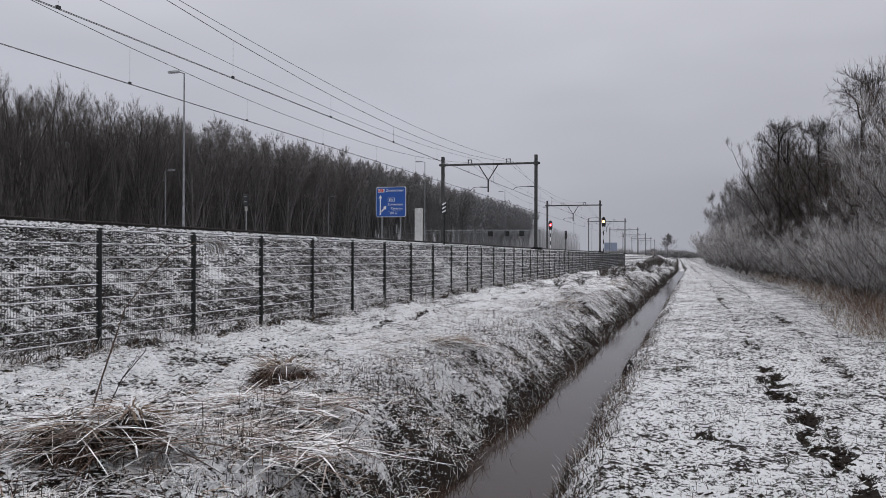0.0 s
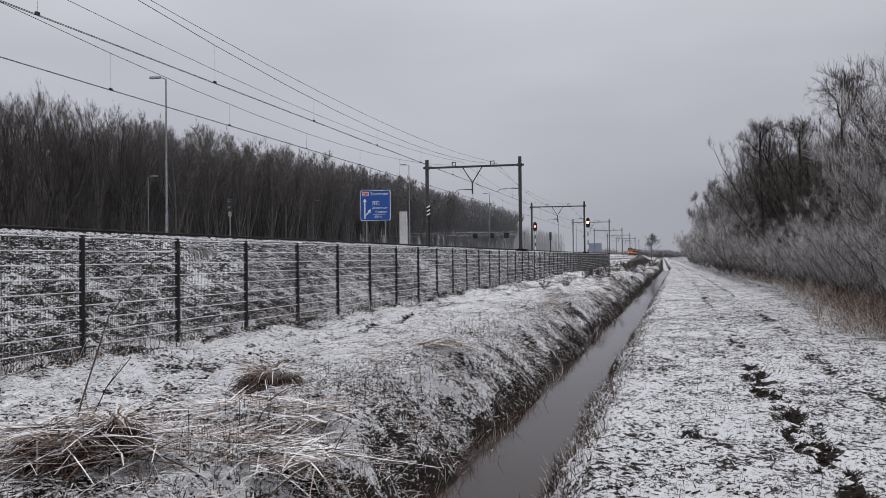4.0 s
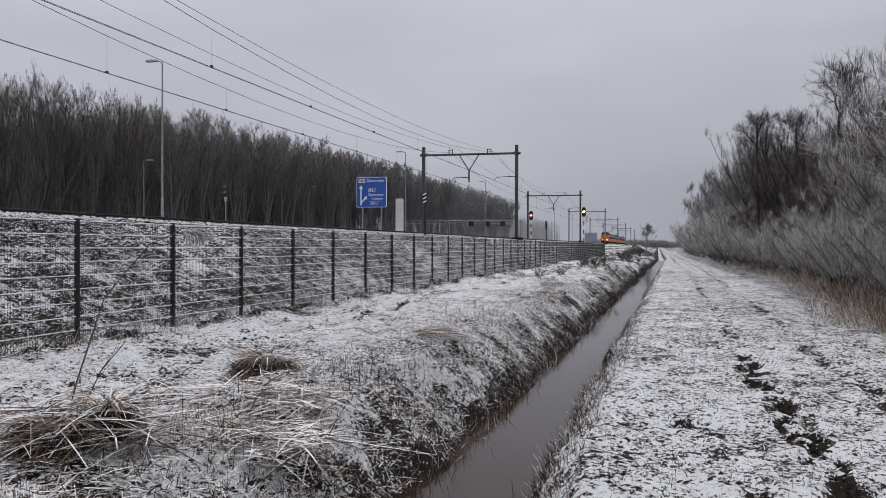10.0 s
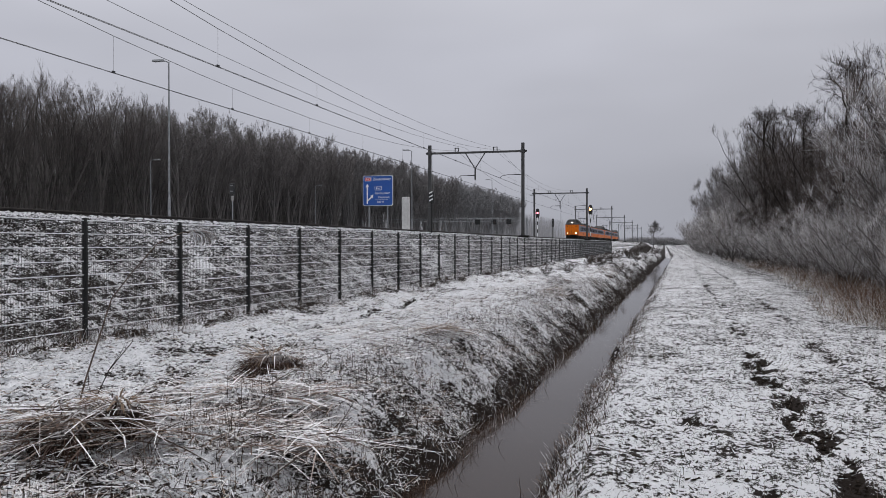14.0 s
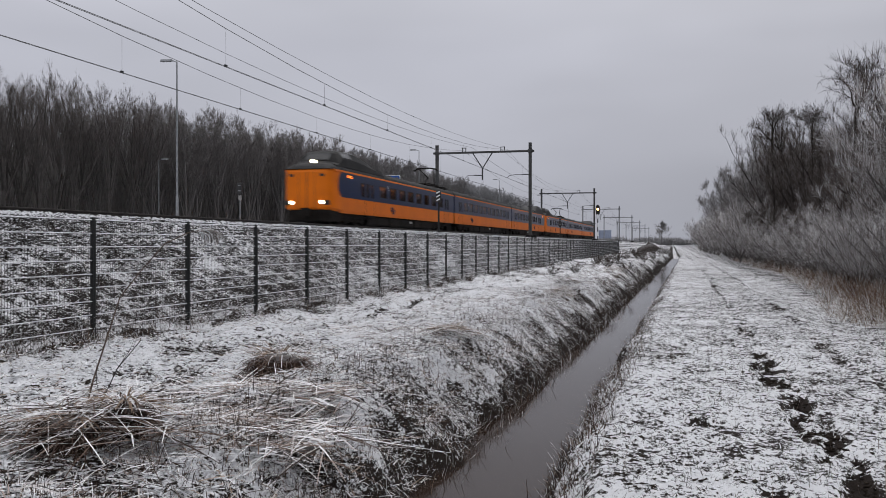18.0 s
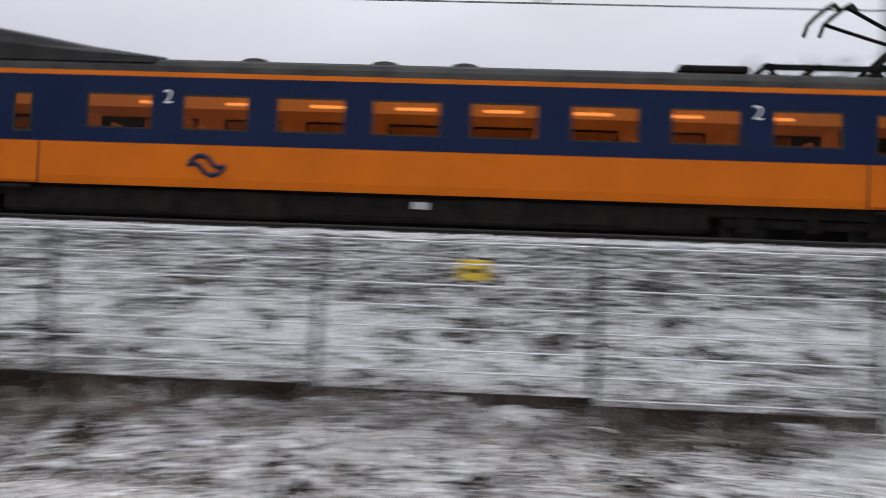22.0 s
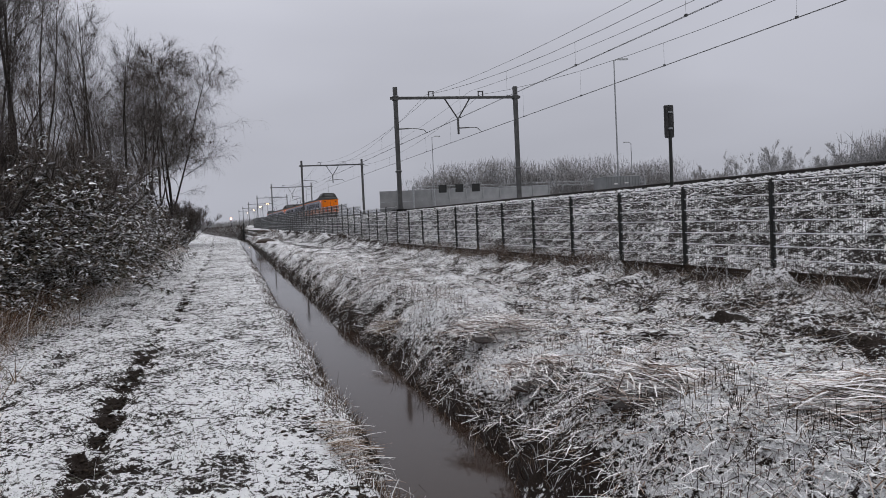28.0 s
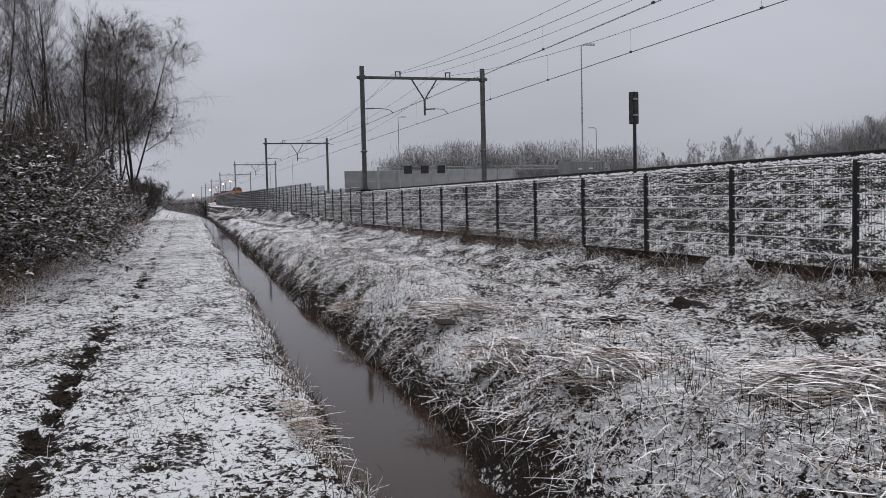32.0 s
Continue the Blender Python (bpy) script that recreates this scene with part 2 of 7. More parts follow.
twig_dark = surface("wet_twigs", (0.035, 0.027, 0.024), (0.075, 0.06, 0.053), 3, 0.9, 0.0, 0.0, snow=0.3, gloss=0.15)
twig_frost = stalks("frosted_twigs", [(0.0, (0.12, 0.092, 0.08)), (0.22, (0.22, 0.19, 0.175)), (0.42, (0.42, 0.4, 0.395)), (0.64, (0.72, 0.72, 0.735))])


# ---- mesh tools ----
class Geo:
    """Collects vertices and faces, each face with a material slot."""

    def __init__(self):
        self.v, self.f, self.m = [], [], []

    def add(self, verts, faces, slot=0):
        k = len(self.v)
        self.v += [tuple(p) for p in verts]
        self.f += [tuple(i + k for i in f) for f in faces]
        self.m += [slot] * len(faces)
        return self

    def box(self, x0, y0, z0, x1, y1, z1, slot=0, bevel=0.0):
        if bevel:
            b = bevel
            ring = [(x0 + b, y0), (x1 - b, y0), (x1, y0 + b), (x1, y1 - b), (x1 - b, y1), (x0 + b, y1), (x0, y1 - b), (x0, y0 + b)]
            small = [(min(max(x, x0 + b), x1 - b), min(max(y, y0 + b), y1 - b)) for x, y in ring]
            rows = [[(*q, z0) for q in small], [(*q, z0 + b) for q in ring], [(*q, z1 - b) for q in ring], [(*q, z1) for q in small]]
            return self.loft(rows, slot)
        v = [(x, y, z) for z in (z0, z1) for x, y in ((x0, y0), (x1, y0), (x1, y1), (x0, y1))]
        return self.add(v, [(3, 2, 1, 0), (4, 5, 6, 7), (0, 1, 5, 4), (1, 2, 6, 5), (2, 3, 7, 6), (3, 0, 4, 7)], slot)

    def loft(self, rows, slot=0, closed=True, caps=True, slots=None):
        n = len(rows[0])
        base = len(self.v)
        self.v += [tuple(p) for row in rows for p in row]
        for r in range(len(rows) - 1):
            for c in range(n if closed else n - 1):
                d = (c + 1) % n
                self.f.append((base + r * n + c, base + r * n + d, base + (r + 1) * n + d, base + (r + 1) * n + c))
                self.m.append(slots[c] if slots else slot)
        if caps:
            self.f += [tuple(base + c for c in reversed(range(n))), tuple(base + (len(rows) - 1) * n + c for c in range(n))]
            self.m += [slot, slot]
        return self

    def tube(self, path, radii, n=6, slot=0, caps=True):
        path = [Vector(p) for p in path]
        if isinstance(radii, (int, float)):
            radii = [radii] * len(path)
        rows = []
        for k, p in enumerate(path):
            way = (path[min(k + 1, len(path) - 1)] - path[max(k - 1, 0)]).normalized()
            side = way.cross(Vector((0, 0, 1)) if abs(way.z) < 0.9 else Vector((1, 0, 0))).normalized()
            up = side.cross(way)
            rows.append([p + radii[k] * (math.cos(a) * side + math.sin(a) * up) for a in (2 * math.pi * c / n for c in range(n))])
        return self.loft(rows, slot, True, caps)

    def mesh(self, name, *materials, smooth=False):
        me = bpy.data.meshes.new(name)
        me.from_pydata(self.v, [], self.f)
        for mat in materials:
            me.materials.append(mat)
        me.polygons.foreach_set("material_index", np.array(self.m, np.int32))
        if smooth:
            me.shade_smooth()
        me.update()
        return me


def part(name, geo, material, parent, label="", m=None, smooth=False):
    """Links a mesh as one object under a thing or under a part."""
    me = geo if isinstance(geo, bpy.types.Mesh) else geo.mesh(name, *(material if isinstance(material, tuple) else (material,)), smooth=smooth)
    ob = new(name, me)
    ob.parent = parent
    if m is not None:
        ob.matrix_basis = m
    if label:
        ob["label"] = label
    return ob


def thing(name, label, category, group="", kind="", m=None):
    ob = new(name)
    ob.empty_display_size = 0.2
    if m is not None:
        ob.matrix_basis = m
    return tagged(ob, label, category, group, kind)


def solid(name, geo, material, label, category, group="", kind="", m=None, smooth=False):
    ob = part(name, geo, material, None, "", m, smooth)
    return tagged(ob, label, category, group, kind)


def quick_mesh(name, verts, faces, material):
    """A large mesh from arrays of vertices and of equal-sided faces."""
    me = bpy.data.meshes.new(name)
    verts, faces = np.asarray(verts, np.float32), np.asarray(faces, np.int32)
    me.vertices.add(len(verts))
    me.vertices.foreach_set("co", verts.ravel())
    me.loops.add(faces.size)
    me.loops.foreach_set("vertex_index", faces.ravel())
    me.polygons.add(len(faces))
    me.polygons.foreach_set("loop_start", np.arange(0, faces.size, faces.shape[1], dtype=np.int32))
    me.materials.append(material)
    me.update(calc_edges=True)
    return me


def ribbons(base, heading, length, width, rise, bend, steps=3):
    """Tapering ribbons (stems, blades, stalks): arrays of feet, headings, lengths, widths, first slopes and bends downwards."""
    n = len(base)
    pts = np.zeros((n, steps + 1, 3))
    pts[:, 0] = base
    slope = rise.copy()
    for k in range(steps):
        step = length / steps
        pts[:, k + 1, 0] = pts[:, k, 0] + step * np.cos(slope) * np.cos(heading)
        pts[:, k + 1, 1] = pts[:, k, 1] + step * np.cos(slope) * np.sin(heading)
        pts[:, k + 1, 2] = pts[:, k, 2] + step * np.sin(slope)
        slope = slope - bend / steps
    turn = heading + np.pi / 2 + np.random.uniform(-0.6, 0.6, n)
    side = np.stack([np.cos(turn), np.sin(turn), np.random.uniform(-0.5, 0.5, n)], -1)
    taper = np.linspace(1.0, 0.35, steps + 1)[None, :, None] * width[:, None, None] * 0.5
    both = np.stack([pts - side[:, None] * taper, pts + side[:, None] * taper], 2)
    k = np.arange(steps)
    quad = np.stack([2 * k, 2 * k + 1, 2 * k + 3, 2 * k + 2], -1)
    faces = quad[None] + (np.arange(n) * 2 * (steps + 1))[:, None, None]
    return both.reshape(-1, 3), faces.reshape(-1, 4)


def lattice(x, y, seed):
    """Smooth noise of about -1 to 1 over a plane, with one bump to each metre."""
    ix, iy = np.floor(x), np.floor(y)
    fx, fy = x - ix, y - iy
    fx, fy = fx * fx * (3 - 2 * fx), fy * fy * (3 - 2 * fy)

    def at(a, b):
        s = np.sin(a * 127.1 + b * 311.7 + seed * 74.7) * 43758.5453
        return 2 * (s - np.floor(s)) - 1

    return (at(ix, iy) * (1 - fx) + at(ix + 1, iy) * fx) * (1 - fy) + (at(ix, iy + 1) * (1 - fx) + at(ix + 1, iy + 1) * fx) * fy


# ---- the lie of the land ----
FENCE_X, POST_STEP, POST_FIRST = -9.0, 2.515, 10.61
WATER_Z = -0.6
RAIL_Z = 2.555
NEAR_TRACK, FAR_TRACK = -15.45, -19.4


def ditch_at(y):
    """Where the middle of the ditch lies."""
    return -2.68 + 0.0165 * np.clip(y, -140, 140)


def rut_at(y):
    return 0.2 + 0.013 * np.clip(y, -60, 60) + 0.06 * np.sin(y * 0.35)


def trench_at(y):
    return -7.1 + 0.1 * np.sin(y * 0.4 + 1.0)


SCARS = [(-0.56, 8.3, 0.2), (-0.2, -7.2, 0.14), (-0.75, -6.6, 0.1), (-0.35, -9.0, 0.14), (1.0, 7.2, 0.12), (-0.3, 5.9, 0.1), (-5.9, 7.6, 0.22), (-6.2, 7.2, 0.16)]


def rut_depth(x, y):
    """How far wheels have opened the ground, 0 to 1: broken patches of mud, not a furrow."""
    crumbs = 0.8 * lattice(x * 6.0, y * 4.5, 6) + 0.75 * lattice(x * 12.0, y * 9.0, 16)
    edge = 0.07 * lattice(x * 5, y * 4, 7)
    pull = lattice(x * 0 + 3.3, y * 0.55, 5)
    pull = np.maximum(pull, np.clip(1.6 - np.abs(y - 9.5) / 3.0, 0, 0.55))
    pull = np.maximum(pull, np.clip(1.6 - np.abs(y + 10.0) / 3.4, 0, 0.5)) * np.clip(1.6 - np.abs(y) / 26, 0, 1)
    one = np.clip(1.5 - np.abs(x - rut_at(y) + 1.5 * edge) / 0.13, 0, 1) * np.clip(crumbs + 1.1 * pull + 0.05, 0, 1)
    two = np.clip(1.4 - np.abs(x - rut_at(y) - 1.12 + 1.5 * edge) / 0.12, 0, 1) * np.clip(crumbs + np.maximum(0.9 * lattice(x * 0 + 8.1, y * 0.4, 9) - 0.1, 0.4 * np.exp(-((y - 10) / 3.5) ** 2)), 0, 1) * 0.8
    far_pull = np.maximum(lattice(x * 0 + 1.7, y * 0.3, 3), np.clip(2.0 - np.abs(y + 9.6) / 2.4, 0, 1))
    three = np.clip(1.5 - np.abs(x - trench_at(y) + 1.6 * edge) / 0.1, 0, 1) * np.clip(0.8 * crumbs + 1.2 * far_pull + 0.2, 0, 1) * (np.abs(y) < 40)
    worn = np.maximum(np.maximum(one, two), three)
    for px, py, pr in SCARS:
        worn = np.maximum(worn, np.clip(1.4 - np.hypot(x - px, (y - py) * 1.3) / pr + 0.4 * crumbs, 0, 1) * np.clip(crumbs + 0.7, 0, 1))
    return worn


def spoil(x, y):
    """Black soil thrown up along the far side of the trench."""
    gate = np.clip(2.0 - np.abs(y + 9.8) / 2.2, 0, 1) * np.clip(0.45 + 0.9 * lattice(x * 0 + 2.2, y * 1.6, 18) + 0.5 * lattice(x * 5, y * 4, 28), 0, 1)
    return 0.07 * gate * np.exp(-((x - trench_at(y) + 0.3 + 0.05 * lattice(x * 4, y * 3, 19)) / 0.13) ** 2)


def fence_rise(y):
    """Behind, the soil is banked up against the foot of the fence."""
    return np.interp(y, [-200, -60, -50, -42, -14, -5, 0, 5, 9], [0.9, 0.7, 0.5, 0.3, 0.32, 0.36, 0.32, 0.16, 0.0])


def fence_lift(y):
    """Far back the fence climbs in three steps, panel by panel, and then with the ground."""
    return 0.28 * ((y < -42) + (y < -50) + (y < -55)) + max(0.0, -(y + 57) * 0.004)


def height(x, y):
    """The ground's height, for arrays of places."""
    x, y = np.asarray(x, float), np.asarray(y, float)
    u = x - ditch_at(y)
    wob = 0.04 * lattice(y * 6.0, x * 0 + 4.0, 4) + 0.14 * lattice(y * 0.7, y * 0 + 2.0, 1) + 0.07 * lattice(y * 2.3, y * 0 + 7.0, 2)
    u = u + wob * (np.abs(u) < 2.2)
    field = np.interp(x, [-30, -27, -23.4, -21.3, -13.3, -12.7, -9.7, -9.0, -7.5, -6.0, -4.6, 2.6, 6, 20, 60],
                      [1.0, 1.0, 2.25, 2.32, 2.32, 2.22, 0.42, 0.33, 0.24, 0.26, 0.34, 0.1, 0.3, 0.6, 0.6])
    path = 0.09 + 0.05 * np.clip((x - 2.2) / 3, 0, 3)
    land = np.where(u < 0, field, path)
    left = np.interp(u, [-2.1, -1.5, -0.95, -0.6, -0.4, 0], [0.34, 0.2, -0.25, -0.66, -0.95, -1.0])
    right = np.interp(u, [0, 0.4, 0.55, 0.8, 1.05], [-1.0, -0.95, -0.66, -0.12, 0.09])
    z = np.where((u > -2.1) & (u <= 0), np.minimum(left, 0.34), land)
    z = np.where((u > 0) & (u < 1.05), right, z)
    rough = np.where(u < -0.6, 0.105, 0.022) * (x > -9.3) + 0.06 * (x <= -9.3) * (x > -13)
    rough = rough * np.clip(np.abs(u) / 0.9, 0.25, 1)
    z = z + rough * (lattice(x * 1.1, y * 1.1, 11) + 0.6 * lattice(x * 2.7, y * 2.7, 12) + 0.35 * lattice(x * 5.1, y * 5.1, 13))
    z = z + np.where(u < -0.7, 0.03, 0.012) * lattice(x * 8.3, y * 8.3, 15) * (x > -9.3) * (x < 3) * (np.abs(u) > 0.75)
    z = z + 0.012 * lattice(x * 9, y * 9, 14) * (x > -9.3) * (x < 6)
    bank = np.interp(x, [-10.4, -9.3, -8.85, -8.6, -8.2, -7.4], [0, 0.8, 1.0, 0.7, 0.35, 0.0])
    z = z + fence_rise(y) * bank * (1 + 0.32 * lattice(x * 2, y * 1.7, 17))
    z = z + spoil(x, y)
    return z - np.where(x < -5, 0.17, 0.09) * rut_depth(x, y)


HEAPS = [(-4.9, 5.0, 0.9), (-4.0, 5.9, 0.8), (-4.5, 7.3, 0.8), (-5.2, 8.9, 0.5), (-4.35, -7.2, 0.5), (-4.2, -9.2, 0.5), (-4.5, -11.6, 0.6), (-5.3, -5.6, 0.6)]


def slope_bare(x, y):
    big = lattice(x * 1.5 + 0.4 * np.sin(y), y * 0.55, 21)
    clod = lattice(x * 5.5, y * 3.0, 26)
    fine = lattice(x * 12, y * 8.0, 25)
    wide = lattice(x * 0.9, y * 0.35, 31)
    return 0.31 - 0.09 * np.exp(-((y - 0.5) / 5.0) ** 2) + 0.1 * big + 0.13 * wide + 0.17 * clod + 0.2 * fine


def bareness(x, y):
    u = x - ditch_at(y)
    b = np.maximum(1.1 * rut_depth(x, y), np.clip(spoil(x, y) * 13, 0, 0.85))
    b = np.maximum(b, np.where(u < -1, 0.05, 0.17) * (x > -9))
    b = np.maximum(b, 0.7 * np.clip(1.2 - np.abs(u + 0.7) / 0.3, 0, 1))
    shoulder = np.clip((u + 1.75 + 0.3 * lattice(x * 1.5, y * 1.5, 24)) / 0.75, 0, 1) * (u < -0.4)
    b = np.maximum(b, shoulder * np.clip(np.where(y > 0, 0.27, 0.32) + 0.45 * lattice(x * 3.0, y * 3.0, 27), 0, 1))
    # hollows between hummocks: thinner snow, and their shade put in as dark ground
    hollow = np.clip(-lattice(x * 2.7, y * 2.7, 12) - 0.7 * lattice(x * 1.1, y * 1.1, 11) - 0.05, 0, 1)
    b = np.maximum(b, 0.5 * hollow * (u < -0.9) * (x > -8.6))
    b = np.maximum(b, 0.5 * np.clip(1.2 - np.abs(u - 0.62) / 0.22, 0, 1))
    b = np.maximum(b, np.where(y < 3, 0.75, 0.5) * np.clip(1.5 - np.abs(x - FENCE_X - 0.12 + 0.2 * lattice(x * 3, y * 2.1, 33)) / 0.2, 0, 1) * np.clip(0.75 + 0.9 * lattice(x * 2, y * 1.3, 34), 0, 1))
    for hx, hy, hr in HEAPS:
        b = np.maximum(b, 0.04 * np.clip(1.5 - np.hypot(x - hx, (y - hy) * 1.2) / hr, 0, 1))
    b = np.maximum(b, 0.15 * np.clip((-7.1 - x) / 0.4, 0, 1) * np.clip((3 - y) / 3, 0, 1) * (x > -9.2))
    b = np.maximum(b, np.clip(0.2 + 0.25 * lattice(x * 2.4, y * 2.4, 52), 0, 1) * np.clip((-2 - y) / 3, 0, 1) * (u < -2.2) * (x > -9.2))
    b = b + (0.2 + 0.2 * lattice(x * 1.5, y * 1.2, 36)) * np.exp(-((y - 1.2) / 1.1) ** 2) * (x < -5.0) * (x > -9.2)
    b = b + (0.16 + 0.2 * lattice(x * 0.6, y * 0.25, 35)) * np.clip((y - 26) / 35, 0, 1) * (u < -0.5) * (x > -9)
    slope = (x < -9.3) & (x > -12.9)
    b = np.where(slope, slope_bare(x, y), b)
    b = np.maximum(b, 0.3 * np.clip((x - 2.3) / 1.2, 0, 1))
    b = b + 0.1 * np.clip(lattice(x * 0.8, y * 0.45, 22), 0, 1) * (u > 1)
    return b + 0.22 * np.clip(lattice(x * 0.9, y * 0.9, 23), 0, 1) * (u < -1.4) * (x > -9)


ground_snow = snowy_ground("thin_snow_on_grass", (0.012, 0.0085, 0.0072), (0.03, 0.0222, 0.0182), 0.422)


def build_ground():
    far = [60, 90, 140, 220, 350, 600, 1000, 2500]
    xs = np.concatenate([-np.array(far[::-1], float), np.arange(-44, -13.4, 1.6), np.arange(-13.3, -9.65, 0.08), np.arange(-9.6, -9.1, 0.1), np.arange(-9.1, -8.8, 0.04), np.arange(-8.8, -6.0, 0.08), np.arange(-6.0, 2.4, 0.06), np.arange(2.4, 3.2, 0.1), np.arange(3.4, 8, 0.4), np.arange(8.5, 50, 4), np.array(far, float)])
    ys = np.concatenate([-np.array(far[:1:-1], float), np.arange(-135, -60, 2.5), np.arange(-60, -24, 0.45), np.arange(-24, -13, 0.125), np.arange(-13, 16, 0.06), np.arange(16, 34, 0.125), np.arange(34, 80, 0.45), np.arange(80, 138, 2.5), np.array(far[2:], float)])
    gx, gy = np.meshgrid(xs, ys)
    z = height(gx, gy)
    nx, ny = len(xs), len(ys)
    idx = np.arange(nx * ny).reshape(ny, nx)
    faces = np.stack([idx[:-1, :-1], idx[:-1, 1:], idx[1:, 1:], idx[1:, :-1]], -1).reshape(-1, 4)
    me = quick_mesh("ground", np.stack([gx, gy, z], -1).reshape(-1, 3), faces, ground_snow)
    layer = me.attributes.new("bare", "FLOAT", "POINT")
    layer.data.foreach_set("value", np.clip(bareness(gx, gy), -0.2, 1.2).ravel().astype(np.float32))
    me.shade_smooth()
    ob = new("ground", me)
    tagged(ob, "rough grass and soil under a thin cover of snow", "ground", kind="structure")


build_ground()


def build_water():
    m, n, l, p = shader("brown_ditch_water")
    p.inputs["Base Color"].default_value = (0.032, 0.021, 0.016, 1)
    p.inputs["Roughness"].default_value, p.inputs["IOR"].default_value = 0.06, 1.33
    p.inputs["Specular IOR Level"].default_value = 0.2
    rip, bump = n.new("ShaderNodeTexNoise"), n.new("ShaderNodeBump")
    rip.inputs["Scale"].default_value, rip.inputs["Detail"].default_value = 3.0, 2.0
    bump.inputs["Strength"].default_value, bump.inputs["Distance"].default_value = 0.04, 0.02
    l.new(rip.outputs[0], bump.inputs["Height"])
    l.new(bump.outputs[0], p.inputs["Normal"])
    ys = np.linspace(-140, 140, 57)
    c = ditch_at(ys)
    v = np.concatenate([np.stack([c - 1.0, ys, ys * 0 + WATER_Z], -1), np.stack([c + 0.85, ys, ys * 0 + WATER_Z], -1)])
    k = np.arange(56)
    ob = new("water", quick_mesh("water", v, np.stack([k, k + 57, k + 58, k + 1], -1), m))
    tagged(ob, "still brown water in a narrow ditch", "water", kind="structure")


build_water()


# ---- the railway ----
ballast = surface("snowy_ballast", (0.10, 0.09, 0.085), (0.5, 0.5, 0.52), 14, 0.95, 0.0, 0.8, 40, 0.5, snow=0.5)


def build_trackbed():
    g = Geo()
    ring = [(-13.3, 2.2), (-13.85, 2.36), (-14.2, 2.4), (-20.7, 2.4), (-21.0, 2.36), (-21.5, 2.2)]
    g.loft([[(x, y, z) for x, z in ring] for y in (-1000, -300, -100, 0, 100, 300, 1000)])
    solid("track_bed", g, ballast, "bed of grey ballast stones dusted with snow", "ballast", kind="structure")


RAIL_FORM = [(-0.075, 0), (0.075, 0), (0.075, 0.012), (0.012, 0.035), (0.009, 0.12), (0.036, 0.135), (0.036, 0.16), (0.028, 0.172), (-0.028, 0.172), (-0.036, 0.16), (-0.036, 0.135), (-0.009, 0.12), (-0.012, 0.035), (-0.075, 0.012)]


def build_track(x, first, last):
    t = thing("railway_track", "railway track of rusty rails on concrete sleepers in snow", "railway track", "pair of tracks", m=pose(x, 0, 0))
    for side in (-0.7535, 0.7535):
        g = Geo().loft([[(side + a, y, RAIL_Z - 0.172 + b) for a, b in RAIL_FORM] for y in np.linspace(-950, 950, 27)])
        part("rail", g, rail_steel, t, "brown rail with a worn head")
    s = Geo().loft([[(a, y, z) for a, z in ((-1.26, 0), (1.26, 0), (1.24, 0.14), (-1.24, 0.14))] for y in (-0.13, -0.1, 0.1, 0.13)]).mesh("sleeper", concrete)
    for y in np.arange(first, last, 0.6):
        part("sleeper", s, None, t, m=pose(0, float(y), 2.25))


build_trackbed()
build_track(NEAR_TRACK, -60, 85)
build_track(FAR_TRACK, -60, 85)

PORTALS = [8.95 + 66.9 * k for k in range(-7, 8)]
PORTALS[6], PORTALS[5], PORTALS[8], PORTALS[9] = -58.4, -124.2, 76.3, 141.7
NEAR_MAST, FAR_MAST = -13.16, -21.74


